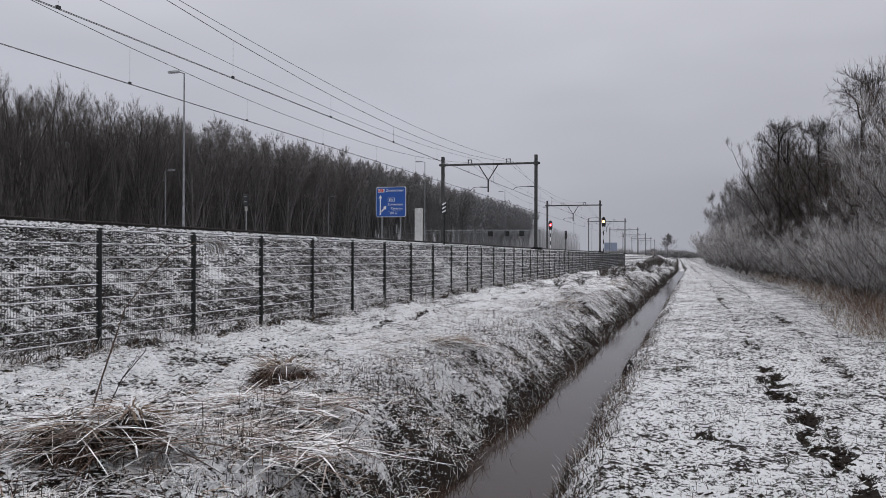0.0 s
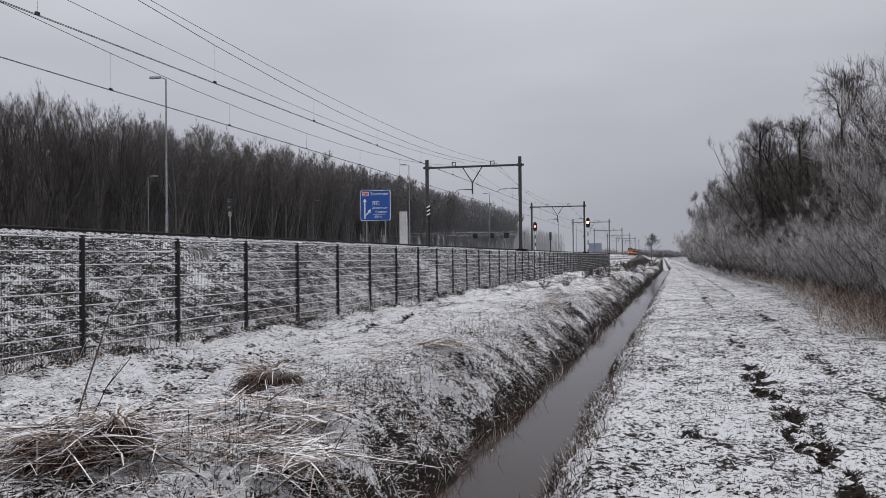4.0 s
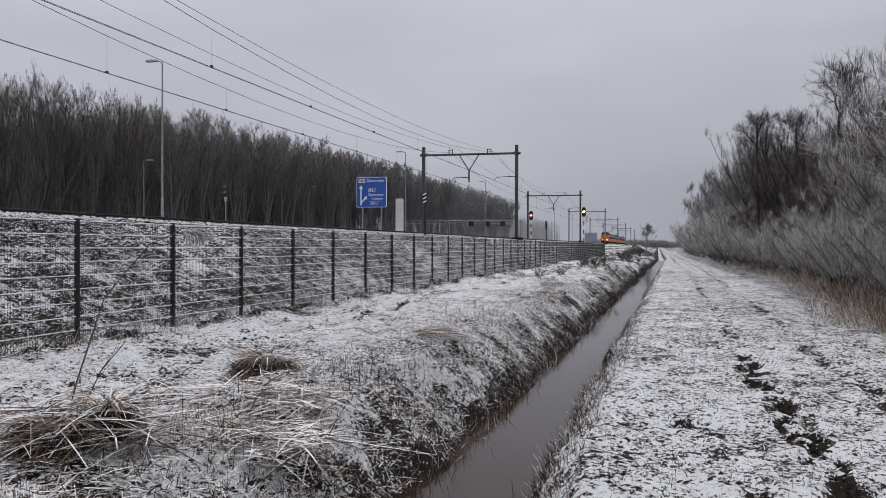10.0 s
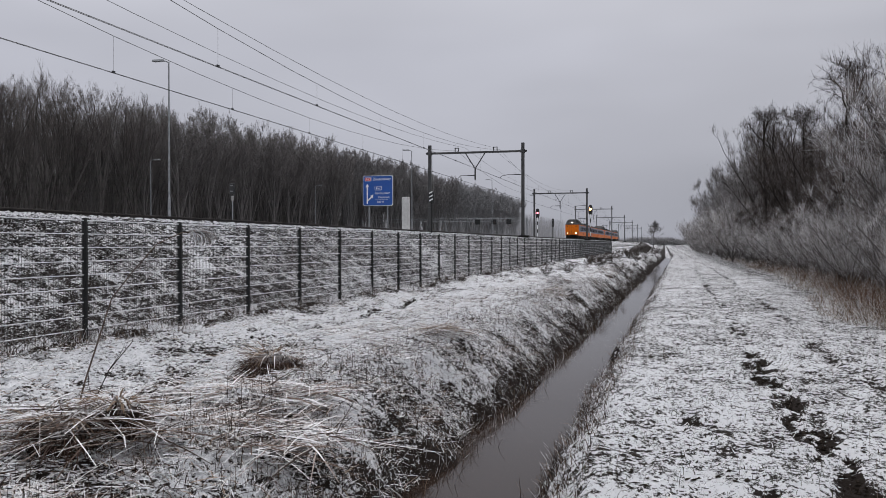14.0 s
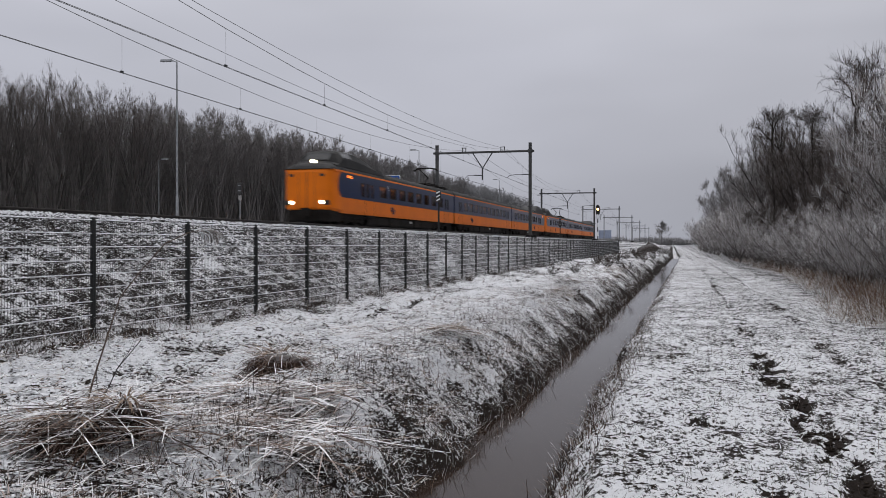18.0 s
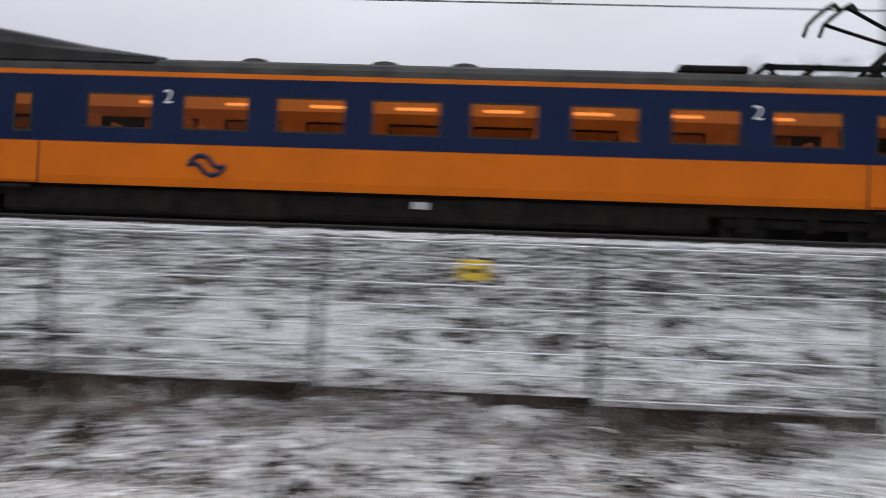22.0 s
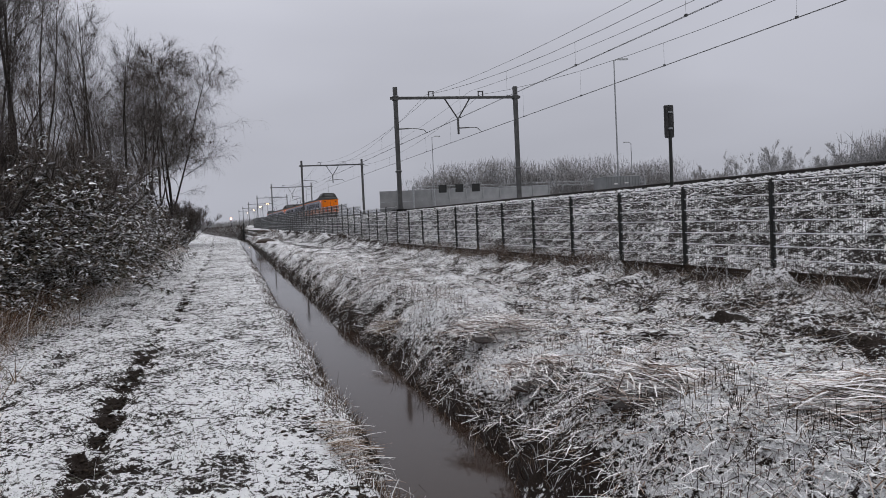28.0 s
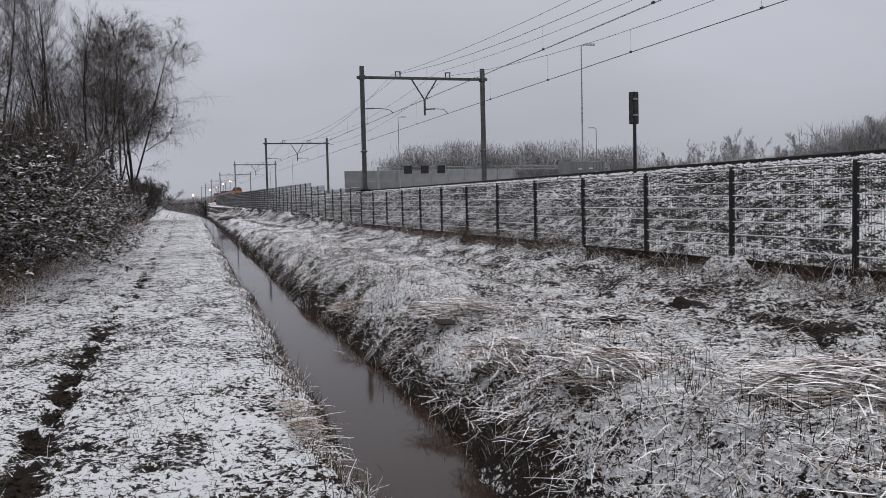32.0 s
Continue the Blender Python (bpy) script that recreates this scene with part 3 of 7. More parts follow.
def build_portal(y, steel=steel):
    """A portal over both tracks: two masts, a beam, a hanger and the arms that steady the wires."""
    t = thing("catenary_portal", "grey steel portal that carries overhead railway wires", "catenary portal", "portals along the railway", m=pose(0, y, 0))
    for x in (NEAR_MAST, FAR_MAST):
        part("foundation", Geo().box(x - 0.36, -0.4, 1.9, x + 0.55, 0.4, 2.5, bevel=0.03), dark_concrete, t, "dark wet concrete block")
        m = Geo()
        for a, b, w, d in ((2.5, 2.54, 0.22, 0.22), (2.54, 2.8, 0.165, 0.17), (2.8, 10.75, 0.13, 0.14)):
            w2, d2 = (0.13, 0.14) if a == 2.54 else (w, d)
            m.loft([[(x + s * ww, q * dd, z) for s, q in ((-1, -1), (1, -1), (1, 1), (-1, 1))] for z, ww, dd in ((a, w, d), (b, w2, d2))])
        mast = part("mast", m, steel, t)
        part("collar", Geo().box(x - 0.2, -0.2, 5.0, x + 0.2, 0.2, 5.12, bevel=0.02), steel, mast)
        part("cap", Geo().box(x - 0.19, -0.2, 9.86, x + 0.19, 0.2, 10.16, bevel=0.02), steel, mast)
    beam = Geo().box(FAR_MAST - 0.35, -0.11, 9.92, NEAR_MAST + 0.35, 0.11, 10.1, bevel=0.02)
    part("beam", beam, steel, t)
    h = Geo()
    h.tube([(-18.4, 0, 9.95), (-17.5, 0, 8.55)], 0.05, 6).tube([(-16.6, 0, 9.95), (-17.5, 0, 8.55)], 0.05, 6)
    h.tube([(-17.5, 0, 8.6), (-17.5, 0, 7.5)], 0.075, 6)
    part("hanger", h, steel, t, "V-shaped steel hanger")
    for root, tip in ((NEAR_MAST - 0.1, NEAR_TRACK + 0.2), (-17.55, FAR_TRACK + 0.25)):
        a = Geo()
        s = 1 if tip > root else -1
        a.tube([(root, 0, 7.92), (root + s * 0.7, 0, 7.95)], 0.05, 6)
        a.tube([(root + s * 0.7, 0, 7.95), (root + s * 1.3, 0, 7.93), (tip - s * 0.2, 0, 7.84), (tip, 0, 7.64)], 0.025, 5)
        part("registration_arm", a, steel, t, "thin arm with a dark insulator")
    for x in (NEAR_TRACK - 0.2, FAR_TRACK + 0.2):
        c = Geo()
        for dx in (-0.16, 0.16):
            c.box(x + dx - 0.03, -0.05, 10.1, x + dx + 0.03, 0.05, 10.42)
        c.box(x - 0.2, -0.06, 10.4, x + 0.2, 0.06, 10.46)
        part("wire_carrier", c, steel, t)
    return t


first_portal = build_portal(PORTALS[7])
far_portal = None
first_portal.matrix_basis = pose(0, PORTALS[7], 0)
for k, py in enumerate(PORTALS):
    if k in (5, 6, 8, 9):
        copy_thing(first_portal, pose(0, py, 0))
    elif k != 7:
        far_portal = copy_thing(far_portal, pose(0, py, 0)) if far_portal else build_portal(py, pale_steel)


def span_z(y, low, high, ends):
    """A wire that sags between its supports."""
    for a, b in zip(ends, ends[1:]):
        if a <= y <= b:
            u = (2 * y - a - b) / (b - a)
            return low + (high - low) * u * u
    return high


def build_wires():
    for x in (NEAR_TRACK, FAR_TRACK):
        t = thing("overhead_line", "overhead contact wire hung from a sagging carrying wire", "overhead wire", "wires over the tracks")
        for dx in (-0.03, 0.03):
            pts = [(x + dx + (0.15 if k % 2 else 0.25), py, 7.63) for k, py in enumerate(PORTALS)]
            part("contact_wire", Geo().tube(pts, 0.009, 5), wire_dark, t)
        pts = []
        for a, b in zip(PORTALS, PORTALS[1:]):
            pts += [(x + 0.2, y, span_z(y, 8.45, 10.2, PORTALS)) for y in np.linspace(a, b, 13)[:-1]]
        part("carrying_wire", Geo().tube(pts, 0.011, 5), wire_dark, t)
        up = [(p[0] - 0.75 * (1 if x == NEAR_TRACK else -1), p[1], span_z(p[1], 9.35, 10.45, PORTALS)) for p in pts]
        part("feeder_wire", Geo().tube(up, 0.010, 5), wire_dark, t)
        for a, b in zip(PORTALS[3:11], PORTALS[4:12]):
            for y in np.linspace(a, b, 9)[1:-1]:
                d = Geo().tube([(x + 0.2, y, 7.63), (x + 0.2, y, span_z(y, 8.45, 10.2, PORTALS))], 0.004, 4)
                part("dropper", d, wire_dark, t)
                part("clamp", Geo().box(x + 0.17, y - 0.06, 7.61, x + 0.23, y + 0.06, 7.69), wire_dark, t)


build_wires()


# ---- the fence beside the railway ----
old_board = surface("wet_brown_board", (0.012, 0.009, 0.007), (0.035, 0.024, 0.018), 6, 0.9, 0.0, 0.5, 40, 0.5, gloss=0.15)
def build_fence():
    f = thing("mesh_fence", "tall fence of double-wire mesh panels on dark posts, frosted", "fence")
    pm = Geo()
    pm.box(-0.03, -0.03, 0.1, 0.03, 0.03, 2.13, bevel=0.006)
    post = pm.mesh("post", dark_steel)
    clip = Geo()
    clip.box(0.03, -0.022, 0.15, 0.042, 0.022, 2.08, bevel=0.003)
    clip_mesh = clip.mesh("clamp", dark_steel)
    w, full = Geo(), POST_STEP
    board = Geo().box(-0.02, 0.03, -0.3, 0.02, full - 0.03, 0.06, bevel=0.006).mesh("gravel_board", old_board)
    for k in range(1, 50):
        y = k * full / 50
        w.tube([(0.0, y, 0.12), (0.0, y, 2.12)], 0.0026, 3, 0, False)
    for k in range(11):
        z = 0.14 + k * 0.1955
        for x in (-0.007, 0.007):
            w.tube([(x, 0.03, z), (x, full - 0.03, z)], 0.0075, 4, 1, False)
    panel = w.mesh("mesh_panel", mesh_wire, snowy_wire)
    for k in range(-80, 51):
        y = POST_FIRST + k * full
        lift = fence_lift(y)
        p = part("post", post, None, f, m=pose(FENCE_X, y, lift))
        if abs(y) < 30:
            part("cover_strip", clip_mesh, None, p)
        part("mesh_panel", panel, None, f, m=pose(FENCE_X, y, lift))
        if -41 < y < 2:
            part("gravel_board", board, None, f, m=pose(FENCE_X + 0.05, y, 0.33 + 1.1 * min(0.36, float(fence_rise(y + 1.2))) + fence_lift(y)))


build_fence()


# ---- the train ----
train_yellow = surface("train_yellow_paint", (0.66, 0.152, 0.004), (0.56, 0.128, 0.005), 0.7, 0.5, 0.0, 0.03, 30, 0.12, gloss=0.15)
train_blue = surface("train_blue_paint", (0.005, 0.013, 0.048), (0.008, 0.017, 0.057), 0.8, 0.28, 0.0, 0.02, 30, 0.12, gloss=0.14)
train_roof = surface("train_grey_roof", (0.03, 0.03, 0.03), (0.058, 0.057, 0.055), 1.2, 0.8, 0.0, 0.15, 20, 0.3, gloss=0.12)
train_dark = surface("sooty_underframe", (0.008, 0.007, 0.006), (0.018, 0.015, 0.013), 2.5, 0.9, 0.0, 0.3, 20, 0.3, gloss=0.15)
cab_dark = surface("dark_grey_cab_paint", (0.014, 0.014, 0.014), (0.026, 0.025, 0.024), 1.5, 0.6, 0.0, 0.06, 20, 0.2, gloss=0.12)
inside_wall = surface("carriage_lining", (0.55, 0.42, 0.28), (0.65, 0.5, 0.34), 2, 0.8, 0.0, 0.0)
seat_cloth = surface("carriage_seat_cloth", (0.7, 0.56, 0.44), (0.78, 0.64, 0.52), 6, 0.95, 0.0, 0.2)
# added glow over the whole ceiling, to brighten the saloon beyond its lamps
ceiling_glow = glow("glowing_carriage_ceiling", (1.0, 0.74, 0.5), 0.4)
lamp_warm = glow("carriage_lamp", (1.0, 0.76, 0.5), 2.2)
head_white = glow("headlamp_white", (1.0, 0.8, 0.5), 14.0)
tail_red = glow("tail_lamp_red", (1.0, 0.03, 0.02), 0.9)
board_orange = glow("destination_letters", (1.0, 0.20, 0.02), 2.2)
lens_off = surface("unlit_lamp_lens", (0.05, 0.04, 0.035), (0.09, 0.08, 0.07), 5, 0.2, 0.0, 0.0)
white_paint = surface("white_paint", (0.74, 0.74, 0.74), (0.8, 0.8, 0.8), 5, 0.5, 0.0, 0.0)


def tinted(name, tint, gloss):
    """Window glass: lets tinted light through and mirrors a little."""
    m, n, l, p = shader(name)
    clear, shine, mix, fres = n.new("ShaderNodeBsdfTransparent"), n.new("ShaderNodeBsdfGlossy"), n.new("ShaderNodeMixShader"), n.new("ShaderNodeLayerWeight")
    clear.inputs[0].default_value = (*tint, 1)
    shine.inputs["Color"].default_value = (0.17, 0.17, 0.18, 1)
    shine.inputs["Roughness"].default_value = gloss
    steep = n.new("ShaderNodeMath")
    steep.operation, steep.inputs[1].default_value = "POWER", 1.2
    l.new(fres.outputs["Facing"], steep.inputs[0])
    l.new(steep.outputs[0], mix.inputs[0])
    l.new(clear.outputs[0], mix.inputs[1])
    l.new(shine.outputs[0], mix.inputs[2])
    l.new(mix.outputs[0], n["Material Output"].inputs[0])
    return m


bronze_glass = tinted("bronze_window_glass", (0.56, 0.37, 0.22), 0.03)
cab_glass = surface("dark_cab_glass", (0.02, 0.021, 0.022), (0.03, 0.031, 0.032), 2, 0.15, 0.0, 0.0, gloss=0.3)

CAB_LONG, MID_LONG = 25.9, 25.5
BIG = [(7.61, 8.96), (9.56, 10.9), (11.45, 12.83), (13.35, 14.72), (15.28, 16.63), (17.24, 18.58), (19.17, 20.52), (21.11, 22.45)]
MID_BIG = [(3.3 + 1.93 * k, 4.66 + 1.93 * k) for k in range(10)]
WIN_Z, DOOR_Z, BAND_Z = (1.97, 2.69), (1.86, 2.66), (1.69, 3.03)
ROOF_FORM = [(1.392, 3.13), (1.34, 3.27), (1.2, 3.40), (0.9, 3.51), (0.5, 3.58), (0.0, 3.60)]
ROOF_RING = ROOF_FORM + [(-x, z) for x, z in ROOF_FORM[-2::-1]]


def side_wall(car, s, y0, y1, holes):
    """The blue band of one side, with an opening for each window."""
    a, b = s * 1.365, s * 1.408
    g = Geo()
    ys = sorted({y0, y1, *(h[0] for h in holes), *(h[1] for h in holes)})
    zs = sorted({*BAND_Z, *WIN_Z, *DOOR_Z})
    n, nz = len(ys), len(zs)
    g.v = [(x, y, z) for x in (a, b) for y in ys for z in zs]
    open_at = {(i, j) for i in range(n - 1) for j in range(nz - 1) for h0, h1, z0, z1 in holes if h0 <= ys[i] < h1 and z0 <= zs[j] < z1}
    full = {(i, j) for i in range(n - 1) for j in range(nz - 1)} - open_at
    for i, j in full:
        p = [i * nz + j, (i + 1) * nz + j, (i + 1) * nz + j + 1, i * nz + j + 1]
        q = [k + n * nz for k in p]
        g.f += [tuple(p[::-1]), tuple(q)]
        for k, (di, dj) in enumerate(((0, -1), (1, 0), (0, 1), (-1, 0))):
            if (i + di, j + dj) not in full:
                g.f.append((p[k], p[(k + 1) % 4], q[(k + 1) % 4], q[k]))
    g.m = [0] * len(g.f)
    band = part("window_band", g, train_blue, car, "dark blue band along the windows")
    for h0, h1, z0, z1 in holes:
        f, e = Geo(), 0.035
        c, d = sorted((s * 1.372, s * 1.414))
        f.box(c, h0, z0, d, h1, z0 + e).box(c, h0, z1 - e, d, h1, z1)
        f.box(c, h0, z0 + e, d, h0 + e, z1 - e).box(c, h1 - e, z0 + e, d, h1, z1 - e)
        win = part("window", f, rubber, car, "bronze-tinted window lit from inside")
        pane = Geo().box(min(s * 1.385, s * 1.392), h0 + e, z0 + e, max(s * 1.385, s * 1.392), h1 - e, z1 - e)
        ob = part("pane", pane, bronze_glass, win)
        ob.visible_shadow = False
    return band


def running_gear(car, long):
    u = Geo()
    u.box(-1.2, 1.5, 0.62, 1.2, long - 0.4, 0.95).box(-1.24, 5.9, 0.3, 1.24, long - 5.9, 0.815, bevel=0.05)
    # dark box added low in the middle for the shade under the carriage
    u.box(-0.55, 1.7, 0.14, 0.55, long - 0.6, 0.62)
    u.box(-0.95, long - 0.6, 0.25, 0.95, long + 0.2, 0.88)
    part("underframe", u, train_dark, car, "sooty underframe, with a dark filler for the shade below")
    for a, b, d, w in ((7.5, 9.4, 0.32, 1.28), (9.9, 11.6, 0.28, 1.3), (12.2, 14.6, 0.36, 1.26), (15.2, 16.4, 0.30, 1.3), (16.9, 18.3, 0.34, 1.27)):
        part("equipment_box", Geo().box(-w, a, d, w, b, 0.8, bevel=0.04), train_dark, car)
    wheel = Geo()
    rows = [(0.0, 0.10), (0.0, 0.40), (0.03, 0.46), (0.10, 0.455), (0.13, 0.48), (0.135, 0.40), (0.09, 0.1)]
    wheel.loft([[(x, r * math.cos(q), r * math.sin(q)) for q in (2 * math.pi * k / 18 for k in range(18))] for x, r in rows])
    wheel_mesh = wheel.mesh("wheel", rail_steel)
    for y in (3.9, long - 3.9):
        g = Geo()
        for s in (-1, 1):
            a, b = sorted((s * 0.98, s * 1.12))
            g.box(a, y - 1.75, 0.42, b, y + 1.75, 0.62, bevel=0.03)
            for dy in (-1.25, 1.25):
                g.box(a - 0.05, y + dy - 0.2, 0.3, b + 0.05, y + dy + 0.2, 0.66, bevel=0.03)
            g.tube([(s * 1.08, y, 0.35), (s * 1.08, y, 0.75)], 0.16, 8)
        g.box(-1.0, y - 0.3, 0.4, 1.0, y + 0.3, 0.62)
        bogie = part("bogie", g, train_dark, car, "dark bogie with two axles")
        for dy in (-1.25, 1.25):
            for s in (-1, 1):
                part("wheel", wheel_mesh, None, bogie, m=pose(s * 0.72, y + dy, 0.46, 0, 0, 0 if s > 0 else 180))
    for s in (-1, 1):
        for y in (14.2,):
            part("label_plate", Geo().box(min(s * 1.29, s * 1.31), y, 0.56, max(s * 1.29, s * 1.31), y + 0.34, 0.7), pale_concrete, car, "small pale plate")


def cabin(car, y0, y1, bays):
    g = Geo()
    g.box(-1.33, y0, 1.18, 1.33, y1, 1.24)
    g.box(-1.33, y0, 1.24, 1.33, y0 + 0.05, 2.93).box(-1.33, y1 - 0.05, 1.24, 1.33, y1, 2.93)
    for s in (-1, 1):
        a, b = sorted((s * 1.335, s * 1.36))
        g.box(a, y0, 1.24, b, y1, 1.95).box(a, y0, 2.7, b, y1, 2.93)
        for (_, p), (q, _) in zip(bays, bays[1:]):
            g.box(a, p, 1.95, b, q, 2.7)
    part("saloon_lining", g, inside_wall, car)
    part("glowing_ceiling", Geo().box(-1.33, y0, 2.93, 1.33, y1, 2.97), ceiling_glow, car, "ceiling panel that itself glows to light the saloon")
    for s in (-0.62, 0.62):
        for a, b in bays:
            part("ceiling_lamp", Geo().box(s - 0.06, a + 0.25, 2.885, s + 0.06, b - 0.25, 2.925), lamp_warm, car, "glowing ceiling lamp")
    st = Geo()
    st.box(-0.5, -0.09, 0.42, 0.5, 0.03, 1.15, bevel=0.04).box(-0.5, -0.05, 0.3, 0.5, 0.5, 0.45, bevel=0.04).box(-0.44, 0, 0, 0.44, 0.3, 0.3)
    seat = st.mesh("seat", seat_cloth)
    for a, b in bays:
        for x in (-0.82, 0.82):
            part("seat", seat, None, car, m=pose(x, a - 0.2, 1.24))
            part("seat", seat, None, car, m=pose(x, b + 0.0, 1.24, 0, 0, 180))


def doors(car, s, y0, y1):
    """A pair of folding doors, drawn by their seams and set a little into the side."""
    x = sorted((s * 1.402, s * 1.411))
    mid = (y0 + y1) / 2
    for a, b in ((y0, mid - 0.01), (mid + 0.01, y1)):
        part("door_leaf", Geo().box(x[0], a, 0.88, x[1], b, 1.67, bevel=0.003), train_yellow, car, "yellow door leaf")
    g = Geo().box(x[0], y0 - 0.03, 0.84, x[1] + 0.002 * s, y0 - 0.005, 1.69).box(x[0], y1 + 0.005, 0.84, x[1] + 0.002 * s, y1 + 0.03, 1.69)
    part("door_seal", g, rubber, car)
    part("door_step", Geo().box(min(s * 1.1, s * 1.43), y0 + 0.1, 0.74, max(s * 1.1, s * 1.43), y1 - 0.1, 0.8), train_dark, car)


def class_mark(car, s, y):
    c = bpy.data.curves.new("class_number", "FONT")
    c.body, c.size, c.extrude = "2", 0.4, 0.002
    c.align_x = "CENTER"
    c.materials.append(white_paint)
    ob = new("class_number", c)
    ob.parent = car
    ob.matrix_basis = pose(s * 1.411, y, 2.5, 90, 0, 90 * s)
    ob["label"] = "white painted number two"


def emblem(car, s, y):
    """The operator's mark as two plain bent bars."""
    g = Geo()
    for k in (-1, 1):
        pts = [(s * 1.405, y + k * s * (d + 0.1), 1.28 + k * (e + 0.05)) for d, e in ((-0.44, 0.0), (-0.33, 0.12), (-0.2, 0.15), (-0.08, 0.1), (0.04, -0.04), (0.16, -0.1), (0.28, -0.04))]
        g.tube(pts, 0.05, 6)
    part("emblem", g, train_blue, car, "dark blue mark of two bent bars")


def shell(car, y0, long, ends):
    for s in (-1, 1):
        a, b = sorted((s * 1.34, s * 1.402))
        low = Geo().loft([[(s * 1.33, y, 0.84), (s * 1.375, y, 0.84), (s * 1.402, y, 1.0), (s * 1.402, y, 1.69), (s * 1.34, y, 1.69)] for y in (y0, long)])
        part("side_panel", low, train_yellow, car, "yellow lower side")
        st = Geo().loft([[(s * 1.36, y, 3.03), (s * 1.41, y, 3.03), (s * 1.396, y, 3.13), (s * 1.35, y, 3.13)] for y in (max(y0 - 0.9, 0.3), long)])
        part("roof_stripe", st, train_yellow, car, "yellow stripe under the roof")
    for y in ends:
        for a, b, c, d in ((-1.36, 0.84, -0.5, 3.13), (0.5, 0.84, 1.36, 3.13), (-0.5, 3.0, 0.5, 3.5)):
            part("end_wall", Geo().box(a, y - 0.03, b, c, y + 0.03, d), train_blue, car)
    for y in ends:
        d = 0.2 if y > 1 else -0.2
        g = Geo()
        for k in range(4):
            q = y + d * k / 4
            w = 1.25 if k % 2 else 1.15
            g.box(-w, min(q, q + d / 4), 0.9, w, max(q, q + d / 4), 3.35)
        part("gangway", g, rubber, car, "black gangway bellows")


def roof_fittings(car, spots):
    for y in spots:
        g = Geo().loft([[(0.24 * math.cos(q) * r, y + 0.36 * math.sin(q) * r, z) for q in (2 * math.pi * k / 12 for k in range(12))] for z, r in ((3.55, 1.1), (3.68, 1.0), (3.76, 0.7), (3.79, 0.3))])
        part("roof_vent", g, train_roof, car, "low round roof vent")


def pantograph(car, y):
    base = Geo()
    for x in (-0.7, 0.7):
        base.box(x - 0.05, y - 1.5, 3.66, x + 0.05, y + 1.0, 3.76)
    for dy in (-1.4, -0.4, 0.9):
        base.box(-0.75, y + dy - 0.05, 3.7, 0.75, y + dy + 0.05, 3.78)
    p = part("pantograph", base, train_dark, car, "raised black pantograph")
    for x in (-0.7, 0.7):
        for dy in (-1.3, 0.8):
            part("insulator", Geo().tube([(x, y + dy, 3.5), (x, y + dy, 3.56), (x, y + dy, 3.62), (x, y + dy, 3.68)], [0.06, 0.1, 0.06, 0.1], 8), train_dark, p)
    for x in (-1, 1):
        part("lower_arm", Geo().tube([(x * 0.5, y + 0.8, 3.76), (x * 0.25, y + 1.55, 4.42)], 0.055, 6), train_dark, p)
        part("upper_arm", Geo().tube([(x * 0.25, y + 1.55, 4.42), (x * 0.6, y + 0.15, 5.0)], 0.04, 6), train_dark, p)
    bow = Geo()
    for dy in (-0.12, 0.22):
        bow.tube([(-0.95, y + dy, 4.82), (-0.72, y + dy, 5.0), (-0.3, y + dy, 5.04), (0.3, y + dy, 5.04), (0.72, y + dy, 5.0), (0.95, y + dy, 4.82)], 0.045, 6)
    part("collector_bow", bow, train_dark, p)
    for k, (a, b, h) in enumerate(((-3.2, -1.8, 0.06), (1.2, 2.7, 0.1))):
        part("roof_box", Geo().box(-0.95, y + a, 3.5, 0.95, y + b, 3.6 + h, bevel=0.04), train_dark, car, "dark equipment box on the roof")


